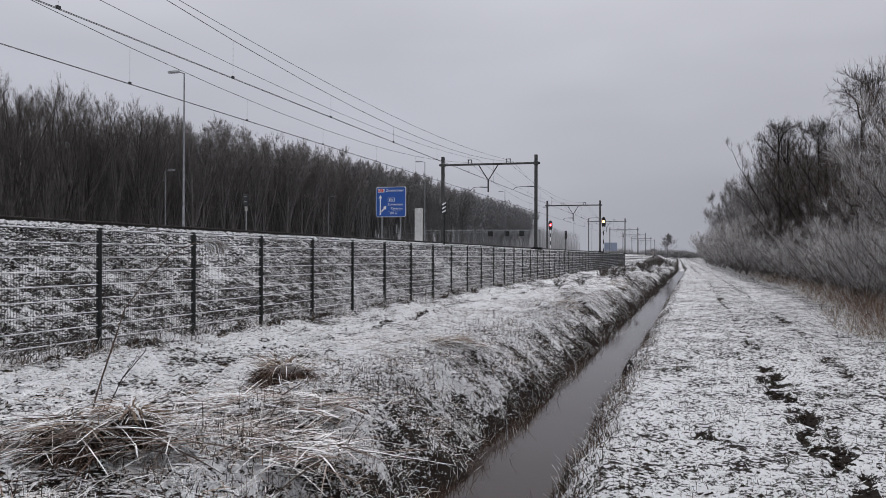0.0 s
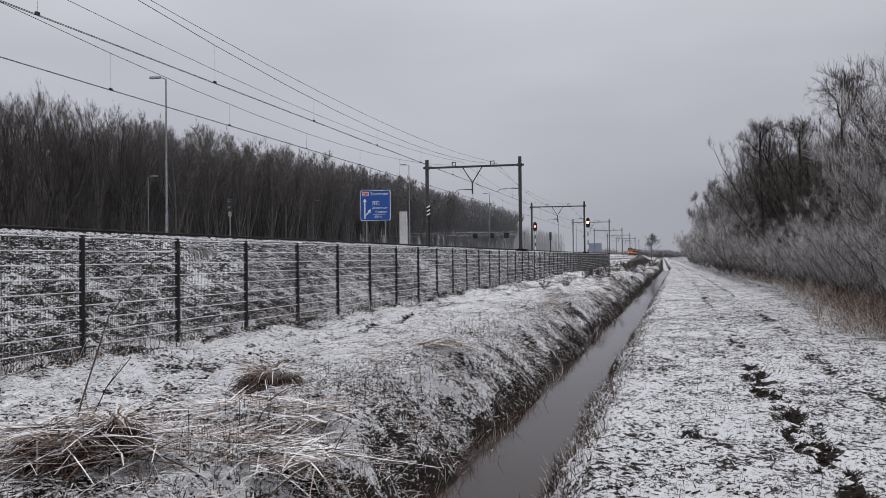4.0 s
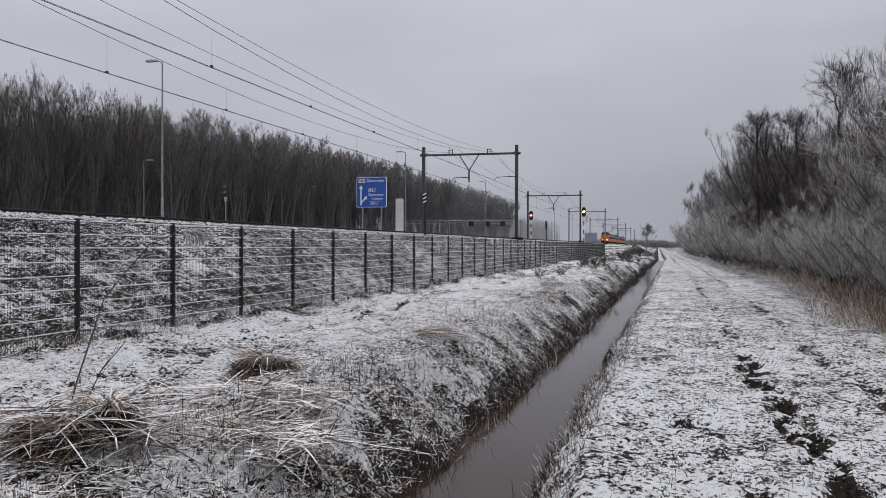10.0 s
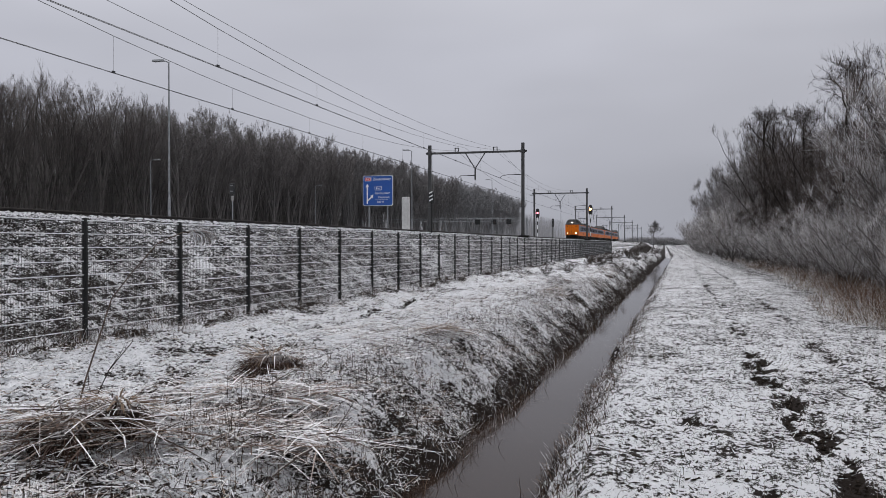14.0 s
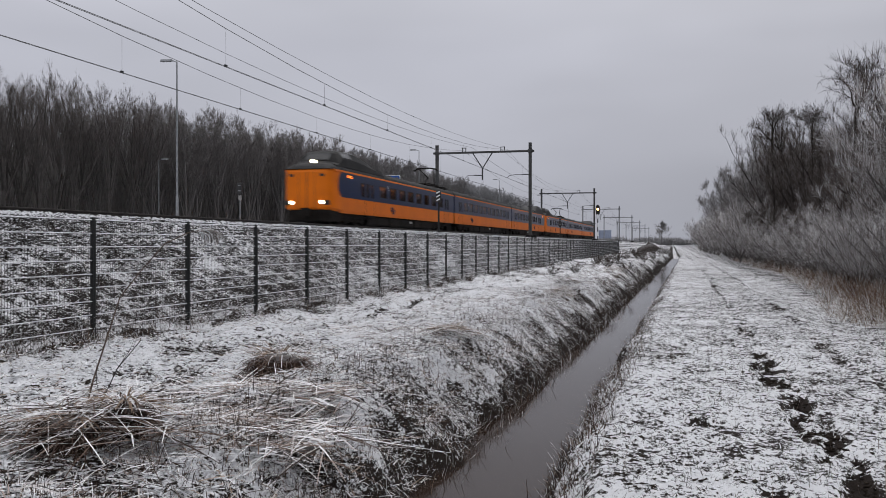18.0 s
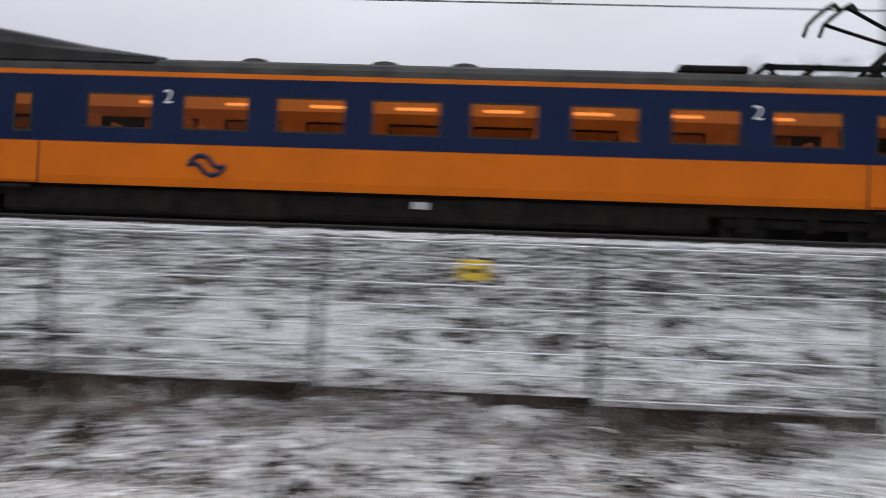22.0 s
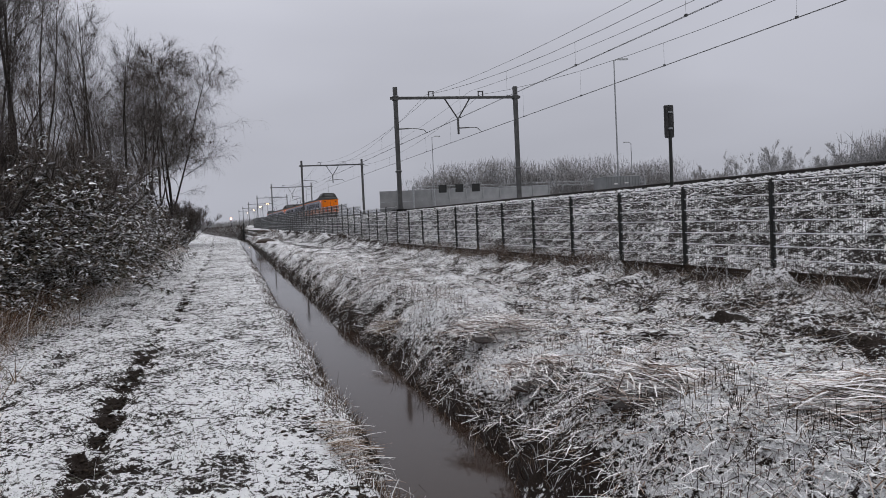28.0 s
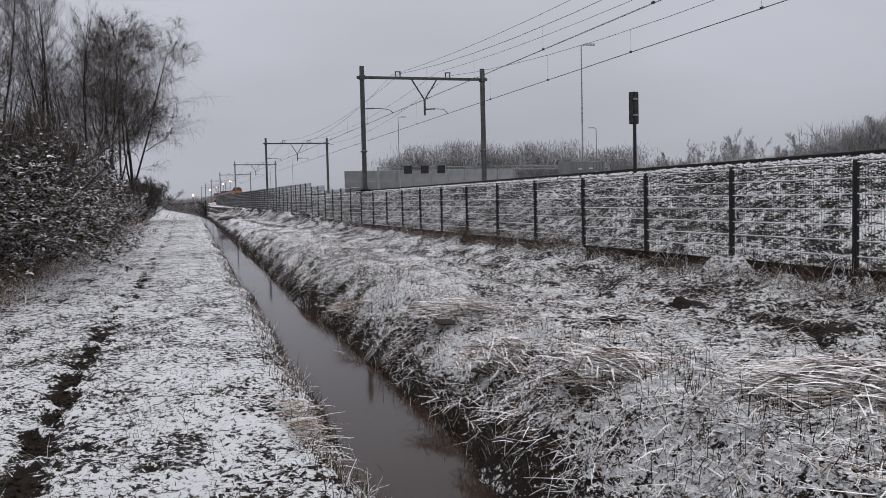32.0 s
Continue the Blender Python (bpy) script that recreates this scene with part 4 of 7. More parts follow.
def cab_nose(car, lamps, with_beam):
    """The yellow front, its lamps and the raised driver's cab behind it."""
    rows = []
    for y, w, z0, z1 in ((0.0, 1.02, 1.1, 2.96), (0.03, 1.12, 1.02, 3.04), (0.14, 1.22, 0.98, 3.1), (0.4, 1.32, 0.95, 3.13), (0.8, 1.385, 0.92, 3.13), (1.3, 1.402, 0.9, 3.13)):
        c = 0.14
        rows.append([(x, y, z) for x, z in ((-w, z0 + c), (-w + c, z0), (w - c, z0), (w, z0 + c), (w, z1 - c), (w - c * 0.5, z1), (-w + c * 0.5, z1), (-w, z1 - c))])
    part("nose", Geo().loft(rows), train_yellow, car, "rounded yellow front", smooth=False)
    g = Geo().box(-0.02, -0.006, 1.05, 0.02, 0.01, 2.95).box(-0.46, -0.004, 1.0, -0.44, 0.01, 2.95).box(0.44, -0.004, 1.0, 0.46, 0.01, 2.95)
    part("front_door_seam", g, rubber, car, "seams of the closed front doors")
    skirt = Geo().loft([[(-w, y, z0), (w, y, z0), (w, y, 1.0), (-w, y, 1.0)] for y, w, z0 in ((0.12, 0.9, 0.45), (0.3, 1.2, 0.35), (1.6, 1.3, 0.4))])
    part("front_skirt", skirt, train_dark, car, "black front skirt")
    co = Geo().box(-0.2, -0.22, 0.7, 0.2, 0.4, 1.0, bevel=0.04).box(-0.28, -0.26, 0.62, 0.28, -0.2, 1.06, bevel=0.02)
    part("coupler", co, train_dark, car, "black automatic coupler")
    for s in (-1, 1):
        lamp = Geo().loft([[(s * 0.86 + r * 1.3 * math.cos(q), y, 1.36 + r * math.sin(q)) for q in (2 * math.pi * k / 14 for k in range(14))] for r, y in ((0.09, 0.05), (0.09, -0.02), (0.06, -0.03))])
        hx = sorted((s * 0.72, s * 1.235))
        part("lamp_housing", Geo().box(hx[0], -0.012, 1.22, hx[1], 0.42, 1.47, bevel=0.03), rubber, car, "dark lamp housing at the corner")
        part("headlight", lamp, lamps, car, "lamp in the lower front")
        sq = Geo().box(s * 0.86 - 0.14, -0.004, 2.7, s * 0.86 + 0.14, 0.06, 2.86, bevel=0.01)
        part("top_lamp_recess", sq, rubber, car)
    rr = []
    for y, k in ((0.05, 0.02), (0.2, 0.35), (0.45, 0.62), (0.82, 0.82), (1.5, 1.0), (CAB_LONG, 1.0)):
        w = 0.82 + 0.18 * min(1, 0.35 + y / 0.9)
        rr.append([(x * w, y, 3.125 + (z - 3.13) * k) for x, z in ROOF_RING])
    part("roof", Geo().loft(rr), (train_roof,), car, "grey roof", smooth=False)
    hump = []
    for y, top, wide in ((0.95, 3.5, 0.5), (1.4, 3.64, 0.62), (1.85, 4.02, 0.66), (2.1, 4.12, 0.7), (3.2, 4.16, 0.78), (4.2, 4.13, 0.82), (5.1, 4.04, 0.84), (6.2, 3.89, 0.84), (7.4, 3.72, 0.8), (8.9, 3.58, 0.7)):
        foot = 3.34 if y > 1.5 else 3.3
        top = top + 0.13 * (top - 3.5) / 0.66
        ring = [(1.31, foot), (1.25, foot + 0.5 * (top - foot)), (wide + 0.24, top - 0.09), (wide, top)]
        hump.append([(x, y, z) for x, z in ring] + [(-x, y, z) for x, z in ring[::-1]])
    part("driver_cab", Geo().loft(hump), cab_dark, car, "raised dark grey driver's cab on the roof")
    ws = Geo()
    ws.add([(-0.7, 1.38, 3.72), (0.7, 1.38, 3.72), (0.68, 1.8, 4.1), (-0.68, 1.8, 4.1)], [(0, 1, 2, 3)])
    for s in (-1, 1):
        ws.add([(s * 1.225, 1.95, 3.86), (s * 1.235, 3.25, 3.86), (s * 1.06, 3.2, 4.17), (s * 0.98, 2.1, 4.12)], [(0, 1, 2, 3)])
    part("cab_window", ws, cab_glass, car, "dark slanting cab windows")
    if with_beam:
        lamp = Geo().loft([[(r * math.cos(q), y, 3.56 + r * math.sin(q)) for q in (2 * math.pi * k / 14 for k in range(14))] for r, y in ((0.12, 1.0), (0.12, 0.86), (0.08, 0.85))])
        part("top_headlight", lamp, lamps, car, "lit lamp above the front")


def cab_car(name, label, lamps, with_beam, with_panto):
    car = thing(name, label, "train carriage", "carriages of the train")
    holes = [(a, b, *WIN_Z) for a, b in BIG] + [(4.42, 4.95, *DOOR_Z), (5.27, 5.72, *DOOR_Z), (6.1, 6.5, *DOOR_Z), (23.06, 23.45, *DOOR_Z), (23.75, 24.15, *DOOR_Z)]
    shell(car, 1.3, CAB_LONG, (CAB_LONG - 0.03,))
    for s in (-1, 1):
        side_wall(car, s, 1.55, CAB_LONG, holes)
        x0, x1 = sorted((s * 1.395, s * 1.408))
        arc = [(1.57 - 0.66 * math.cos(q), 2.36 + 0.67 * math.sin(q)) for q in np.linspace(-math.pi / 2, math.pi / 2, 13)]
        end = Geo().loft([[(x, y, z) for y, z in arc] for x in (x0, x1)])
        part("band_end", end, train_blue, car, "rounded front end of the blue band")
        part("destination_display", Geo().box(min(s * 1.404, s * 1.413), 2.2, 2.76, max(s * 1.404, s * 1.413), 3.0, 2.95), rubber, car)
        let = Geo()
        for k in range(9):
            for r in range(2):
                let.box(min(s * 1.412, s * 1.416), 2.24 + 0.083 * k, 2.78 + 0.08 * r, max(s * 1.412, s * 1.416), 2.30 + 0.083 * k, 2.835 + 0.08 * r)
        part("display_lettering", let, board_orange, car, "glowing orange letters")
        doors(car, s, 5.15, 6.65)
        doors(car, s, 22.95, 24.3)
        class_mark(car, s, 9.26)
        class_mark(car, s, 20.83)
        emblem(car, s, 10.1)
    cab_nose(car, lamps, with_beam)
    running_gear(car, CAB_LONG)
    cabin(car, 4.2, CAB_LONG - 0.1, BIG)
    roof_fittings(car, (11.3, 14.2, 17.3, 19.4) if not with_panto else (10.6, 13.4, 15.1))
    if with_panto:
        pantograph(car, 22.6)
    return car


def mid_car(name, label):
    car = thing(name, label, "train carriage", "carriages of the train")
    holes = [(a, b, *WIN_Z) for a, b in MID_BIG] + [(1.4, 1.78, *DOOR_Z), (2.1, 2.48, *DOOR_Z), (22.75, 23.13, *DOOR_Z), (23.45, 23.83, *DOOR_Z)]
    shell(car, 0.0, MID_LONG, (0.03, MID_LONG - 0.03))
    part("roof", Geo().loft([[(x, y, z) for x, z in ROOF_RING] for y in (0, 8, 16, MID_LONG)]), train_roof, car, "grey roof")
    for s in (-1, 1):
        side_wall(car, s, 0.0, MID_LONG, holes)
        doors(car, s, 1.25, 2.6)
        doors(car, s, 22.6, 24.0)
        class_mark(car, s, 4.98)
        class_mark(car, s, 18.5)
        emblem(car, s, 6.2)
    running_gear(car, MID_LONG)
    part("coupler", Geo().box(-0.95, -0.2, 0.25, 0.95, 0.7, 0.88), train_dark, car)
    cabin(car, 0.1, MID_LONG - 0.1, MID_BIG)
    roof_fittings(car, (4.2, 7.8, 11.4, 15.0, 18.6, 21.5))
    return car


LEAD = "yellow and blue train carriage with raised cab"
UNIT = CAB_LONG * 2 + MID_LONG + 0.7
CARS = []
for unit in range(2):
    start = unit * (UNIT + 0.5)
    if unit == 0:
        lead = cab_car("cab_carriage", LEAD + ", headlights lit", head_white, True, True)
        middle = mid_car("middle_carriage", "yellow and blue electric train carriage with lit bronze windows")
        tail = cab_car("cab_carriage", LEAD + ", coupled", lens_off, False, False)
    else:
        lead = cab_car("cab_carriage", LEAD + ", coupled in mid-train", lens_off, False, True)
        middle = copy_thing(middle, Matrix())
        tail = cab_car("cab_carriage", LEAD + ", red tail lights lit", tail_red, False, False)
    CARS += [(lead, start, 0), (middle, start + CAB_LONG + 0.35, 0), (tail, start + UNIT, 180)]


def front_at(t):
    """How far along the line the train's front is."""
    return 0.9 - (UNIT + 0.5) - 34.1 * (t - 21.5)


def motions():
    for car, back, turn in CARS:
        walk(car, [(t, pose(FAR_TRACK, front_at(t) + back, RAIL_Z, 0, 0, turn)) for t in range(0, 33)])


# ---- bare winter trees and shrubs ----
def along(path, u):
    """The point a share u of the way along a path of points, and the direction there."""
    k = min(int(u * (len(path) - 1)), len(path) - 2)
    return path[k].lerp(path[k + 1], u * (len(path) - 1) - k), (path[k + 1] - path[k]).normalized()


def bare_tree(seed, high, leaders=4, spread=0.35, fork=(0.1, 0.3), branches=14, angle=0.6, reach=0.16, subs=4, twigs=3000, twig_long=0.8, twig_wide=0.012, trunk_r=0.15, curl=0.3, droop=0.0, wild=0.3, clear=0.2, crook=0.12, even=0.2, taper=0.6, hang=0.0, sway=0.05, thin=0.009):
    """A leafless tree: a trunk that parts into leaders, branches on these, smaller ones on them, and fine twigs, as (wood, twig arrays)."""
    rnd = random.Random(seed)
    g = Geo()

    def grow(p, way, long, steps, bend, lift):
        pts, w = [p.copy()], way.copy()
        for _ in range(steps):
            w = (w + Vector((rnd.gauss(0, bend), rnd.gauss(0, bend), rnd.gauss(0, bend * 0.5) + lift))).normalized()
            pts.append(pts[-1] + w * long / steps)
        return pts

    top = fork[1] if leaders > 1 else 0.5
    trunk = grow(Vector((0, 0, -0.15)), Vector((0, 0, 1)), high * top + 0.15, 5, 0.035, 0.05)
    g.tube(trunk, [trunk_r * (1.25 if k == 0 else 1.05 - 0.06 * k) for k in range(6)], 7, 0, False)
    seats, ways = [], []
    for i in range(leaders):
        last = i == leaders - 1
        p, w = along(trunk, 1.0 if last else rnd.uniform(fork[0], fork[1]) / fork[1])
        a = i * 2.4 + rnd.uniform(-0.5, 0.5)
        lean = spread * (rnd.uniform(0.0, 0.25) if last else rnd.uniform(0.55, 1.0))
        way = Vector((math.cos(a) * math.sin(lean), math.sin(a) * math.sin(lean), math.cos(lean)))
        tip = high * rnd.uniform(1.0 - even, 1.0) * (1.0 if last else 0.97)
        lead = grow(p, way, (tip - p.z) / max(0.5, math.cos(lean * 0.7)), 7, 0.02 + sway, curl * 0.12 * lean)
        r0 = trunk_r * (0.78 if last else 0.6)
        g.tube(lead, [r0 * (1 - k / 7) ** 0.85 + 0.008 for k in range(8)], 5, 0, False)
        for _ in range(branches):
            u = clear + (0.98 - clear) * rnd.random() ** 0.85
            q, d = along(lead, u)
            b = rnd.uniform(0, 2 * math.pi)
            side = Vector((math.cos(b), math.sin(b), rnd.uniform(-0.1, 0.3)))
            s = angle * rnd.uniform(0.7, 1.25)
            long = reach * high * (1.08 - taper * u) * rnd.uniform(0.6, 1.15)
            bough = grow(q, (d * math.cos(s) + side * math.sin(s)).normalized(), long, 4, crook, curl * 0.3 - droop * 0.4)
            r1 = max(thin, r0 * (1 - u) ** 0.85 * 0.34)
            g.tube(bough, [r1, r1 * 0.8, r1 * 0.6, r1 * 0.42, 0.005], 3, 0, False)
            for _ in range(subs):
                q2, d2 = along(bough, rnd.uniform(0.2, 1.0))
                turn = Vector((rnd.uniform(-1, 1), rnd.uniform(-1, 1), rnd.uniform(-0.3, 0.7)))
                sprig = grow(q2, (d2 + turn * 0.75).normalized(), long * rnd.uniform(0.3, 0.55), 2, crook, curl * 0.3 - droop * 0.6)
                g.tube(sprig, [r1 * 0.4, r1 * 0.28, 0.004], 3, 0, False)
                for _ in range(3):
                    q3, d3 = along(sprig, rnd.uniform(0.2, 1.0))
                    seats.append(q3)
                    ways.append(d3)
            for _ in range(2):
                q3, d3 = along(bough, rnd.uniform(0.5, 1.0))
                seats.append(q3)
                ways.append(d3)
    pick = np.random.randint(0, len(seats), twigs)
    base = np.array([tuple(s) for s in seats])[pick] + np.random.normal(0, 0.03, (twigs, 3))
    way = np.array([tuple(w) for w in ways])[pick] + np.random.normal(0, wild, (twigs, 3)) + np.array((0, 0, 0.3 * curl))
    head, rise = np.arctan2(way[:, 1], way[:, 0]), np.arctan2(way[:, 2], np.hypot(way[:, 0], way[:, 1]))
    v, f = ribbons(base, head, twig_long * np.random.uniform(0.4, 1.25, twigs), np.full(twigs, twig_wide), rise, np.random.normal(hang, 0.35, twigs), 4 if hang else 2)
    return g, v, f


def hash_of(word):
    return sum(ord(c) * (k + 1) for k, c in enumerate(word)) % 9973


def tree_kind(name, count, limb_mat, twig_mat, **how):
    made = []
    for k in range(count):
        np.random.seed(hash_of(name) + k)
        g, v, f = bare_tree(hash_of(name) + k, **how)
        made.append((g.mesh("trunk", limb_mat), quick_mesh("crown", v, f, twig_mat)))
    return made


def plant(name, kinds, k, x, y, size, label, category, group, turn=0.0, z=None):
    trunk, crown = kinds[k % len(kinds)]
    at = float(height(np.array([x]), np.array([y]))[0]) if z is None else z
    t = thing(name, label, category, group, m=pose(x, y, at, 0, 0, turn))
    t.scale = (size, size, size)
    part("trunk", trunk, None, t)
    part("crown", crown, None, t)
    return t


def ribbon_join(name, sets, material):
    vs, fs, k = [], [], 0
    for v, f in sets:
        vs.append(v)
        fs.append(f + k)
        k += len(v)
    return quick_mesh(name, np.concatenate(vs), np.concatenate(fs), material)


# the poplar plantation beyond the motorway
rnd = random.Random(41)
POPLAR = dict(high=17.2, leaders=8, spread=0.36, fork=(0.12, 0.5), branches=24, angle=0.62, reach=0.16, subs=5, twigs=17000, twig_long=0.5, trunk_r=0.16, curl=0.5, wild=0.5, clear=0.22, even=0.12, taper=0.5, sway=0.025)
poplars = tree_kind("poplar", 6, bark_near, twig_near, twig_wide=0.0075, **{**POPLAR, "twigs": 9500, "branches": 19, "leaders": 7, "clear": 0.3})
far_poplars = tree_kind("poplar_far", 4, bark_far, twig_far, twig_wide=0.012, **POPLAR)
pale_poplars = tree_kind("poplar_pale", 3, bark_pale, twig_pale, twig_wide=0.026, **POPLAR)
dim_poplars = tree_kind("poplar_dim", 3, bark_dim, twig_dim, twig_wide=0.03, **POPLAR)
for row in range(3):
    for k in range(74):
        y = 17 + 3.1 * k * (1 + 0.005 * k) + row * 1.1 + rnd.uniform(-1.3, 1.3)
        x = -55.5 - 5.0 * row + rnd.uniform(-1.2, 1.2)
        size = rnd.uniform(0.98, 1.03) * float(np.interp(y, [20, 65, 90, 119, 150], [0.88, 0.91, 0.95, 1.0, 1.01]))
        if row and y < 22 + 20 * row:
            continue
        # each distance band takes a tone with more haze in it
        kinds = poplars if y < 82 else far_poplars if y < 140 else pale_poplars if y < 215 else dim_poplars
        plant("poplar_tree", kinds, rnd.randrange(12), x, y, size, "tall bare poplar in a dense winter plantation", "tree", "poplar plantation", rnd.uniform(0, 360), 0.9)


def build_depth(seed, y0, y1, n, m, low, tall, mat, label):
    """The plantation goes on behind its first rows: thin stems and twigs, too many to count."""
    np.random.seed(seed)
    base = np.stack([-68 - 26 * np.random.random(n), np.random.uniform(y0, y1, n), np.full(n, 0.8)], -1)
    grow = np.interp(base[:, 1], [20, 65, 90, 119, 150], [0.84, 0.9, 0.97, 1.03, 1.05])
    v, f = ribbons(base, np.random.uniform(0, 6.3, n), grow * np.random.uniform(9, tall, n), np.random.uniform(0.1, 0.3, n), np.random.uniform(1.45, 1.6, n), np.random.normal(0, 0.05, n), 2)
    pick = np.random.randint(0, n, m)
    foot = base[pick] + np.stack([np.random.normal(0, 0.7, m), np.random.normal(0, 0.7, m), grow[pick] * (low + (tall - 1.6 - low) * np.random.random(m))], -1)
    v2, f2 = ribbons(foot, np.random.uniform(0, 6.3, m), np.random.uniform(0.8, 2.4, m), np.random.uniform(0.03, 0.09, m), np.random.uniform(0.9, 1.5, m), np.random.normal(0, 0.25, m), 2)
    tagged(new("woodland", ribbon_join("woodland", [(v, f), (v2, f2)], mat)), label, "woodland", kind="stuff")


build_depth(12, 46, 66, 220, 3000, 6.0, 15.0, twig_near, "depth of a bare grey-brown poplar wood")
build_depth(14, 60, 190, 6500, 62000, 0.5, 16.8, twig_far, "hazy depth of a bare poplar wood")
build_depth(13, 190, 620, 2600, 40000, 0.5, 16.8, twig_dim, "far end of a bare poplar wood, whitened for haze")

# the edge of the wood on the path's other side
THICKET = dict(high=8.0, leaders=7, spread=0.5, fork=(0.03, 0.16), branches=22, angle=0.75, reach=0.15, subs=4, twigs=7000, twig_long=0.42, trunk_r=0.07, curl=0.35, wild=0.5, clear=0.1, crook=0.22, even=0.3, taper=0.4)
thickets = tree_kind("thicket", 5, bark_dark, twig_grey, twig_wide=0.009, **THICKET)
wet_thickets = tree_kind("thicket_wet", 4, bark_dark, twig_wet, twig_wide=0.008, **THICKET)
# bark and twigs paled for the haze along the path's far stretch
paled_thickets = tree_kind("thicket_hoar", 4, bark_far, twig_pale, twig_wide=0.013, **THICKET)
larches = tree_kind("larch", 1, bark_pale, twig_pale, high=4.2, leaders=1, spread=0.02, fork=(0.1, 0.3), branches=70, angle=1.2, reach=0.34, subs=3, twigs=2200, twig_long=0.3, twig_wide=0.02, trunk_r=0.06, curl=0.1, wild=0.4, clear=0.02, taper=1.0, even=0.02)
# the same thicket with haze whitened into its colours
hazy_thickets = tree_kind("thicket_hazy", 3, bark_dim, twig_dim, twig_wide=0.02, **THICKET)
ROBINIA = dict(high=9.0, leaders=4, spread=0.72, fork=(0.7, 0.84), branches=16, angle=1.1, reach=0.13, subs=5, twigs=1900, twig_long=0.3, twig_wide=0.012, trunk_r=0.062, curl=0.12, wild=0.6, clear=0.15, crook=0.45, even=0.1, sway=0.14)
robinias = tree_kind("robinia", 3, bark_dark, twig_dark, **ROBINIA)
ALDER = dict(high=12.2, leaders=2, spread=0.13, fork=(0.1, 0.3), branches=32, angle=1.05, reach=0.2, subs=5, twigs=3000, twig_long=0.5, twig_wide=0.007, trunk_r=0.066, curl=0.26, wild=0.5, clear=0.16, crook=0.2, even=0.12, taper=0.55, sway=0.025)
alders = tree_kind("alder", 5, bark_dark, twig_dark, **ALDER)
birches = tree_kind("birch", 3, bark_dark, twig_wet, high=14.0, leaders=4, spread=0.26, fork=(0.12, 0.4), branches=26, angle=0.95, reach=0.36, subs=6, twigs=12000, twig_long=1.3, twig_wide=0.014, trunk_r=0.12, curl=0.3, droop=0.36, hang=1.9, wild=0.45, clear=0.12, crook=0.16, even=0.15, taper=0.7)


SHRUB = dict(high=3.0, leaders=10, spread=0.95, fork=(0.02, 0.12), branches=11, angle=0.8, reach=0.2, subs=4, twigs=7600, twig_long=0.28, trunk_r=0.024, curl=0.3, wild=0.55, clear=0.1, crook=0.24, even=0.35, taper=0.4, thin=0.0045)
FROST_SHRUBS = tree_kind("shrub_frosted", 6, twig_grey, twig_frost, twig_wide=0.0055, **SHRUB)
DARK_SHRUBS = tree_kind("shrub_dark", 4, bark_dark, twig_wet, twig_wide=0.007, **SHRUB)


def shrub(kinds, x, y, size, label, turn, k, group="shrubs along the path", z=None):
    at = float(height(np.array([x]), np.array([y]))[0]) if z is None else z
    t = thing("shrub", label, "shrub", group, m=pose(x, y, at, 0, 0, turn))
    t.scale = (size, size, size)
    stems, tw = kinds[k % len(kinds)]
    part("stem_mass", stems, None, t)
    part("twig_crown", tw, None, t)


rnd = random.Random(7)
for k in range(48):
    y = 13.5 + 2.5 * k + rnd.uniform(-0.8, 0.8)
    edge = float(np.interp(y, [10, 19, 41, 130], [4.2, 4.3, 5.4, 6.0]))
    small = float(np.interp(y, [13, 20, 28, 60], [0.72, 0.85, 0.95, 1.0]))
    shrub(FROST_SHRUBS, edge + rnd.uniform(-0.2, 0.7), y, rnd.uniform(0.85, 1.15) * small, "bare thorny shrub white with frost beside the path", rnd.uniform(0, 360), rnd.randrange(5))
    shrub(FROST_SHRUBS, edge + rnd.uniform(1.4, 2.8), y + 1.2, rnd.uniform(1.25, 1.6) * small, "tall bare shrub dusted with frost", rnd.uniform(0, 360), rnd.randrange(5))
for k in range(14):
    shrub(FROST_SHRUBS, 6.2 + rnd.uniform(-0.3, 1.6), 17.0 + 1.0 * k, rnd.uniform(1.5, 2.0), "tall frosted shrub with long arching shoots", rnd.uniform(0, 360), rnd.randrange(5))
for k in range(34):
    y = 20 + 2.4 * k + rnd.uniform(-1, 1)
    x = float(np.interp(y, [19, 41, 130], [6.4, 7.6, 8.6])) + rnd.uniform(-0.5, 1.5)
    shrub(DARK_SHRUBS, x, y, rnd.uniform(1.3, 1.75), "dark bare undergrowth behind frosted shrubs", rnd.uniform(0, 360), k, "undergrowth beside the path", 0.4)


def wood_depth(label, seed, y0, y1, edge, deep, tall, n, m, mat, coarse=1.0):
    """The wood goes on behind its edge: thin stems and twigs, too many to count."""
    np.random.seed(seed)
    y = np.random.uniform(y0, y1, n)
    x = np.interp(y, *edge) + deep * np.random.random(n) ** 1.2
    top = np.interp(y, *tall) * np.random.uniform(0.5, 0.95, n)
    base = np.stack([x, y, np.full(n, 0.2)], -1)
    v, f = ribbons(base, np.random.uniform(0, 6.3, n), top, np.random.uniform(0.03, 0.09, n), np.random.uniform(1.3, 1.7, n), np.random.normal(0, 0.12, n), 3)
    pick = np.random.randint(0, n, m)
    foot = base[pick] + np.stack([np.random.normal(0, 0.45, m), np.random.normal(0, 0.45, m), top[pick] * np.random.uniform(0.05, 1.0, m)], -1)
    v2, f2 = ribbons(foot, np.random.uniform(0, 6.3, m), coarse * np.random.uniform(0.3, 1.1, m), coarse * np.random.uniform(0.01, 0.022, m), np.random.uniform(0.3, 1.4, m), np.random.normal(0.1, 0.35, m), 2)
    tagged(new("woodland", ribbon_join("woodland", [(v, f), (v2, f2)], mat)), label, "woodland", kind="stuff")


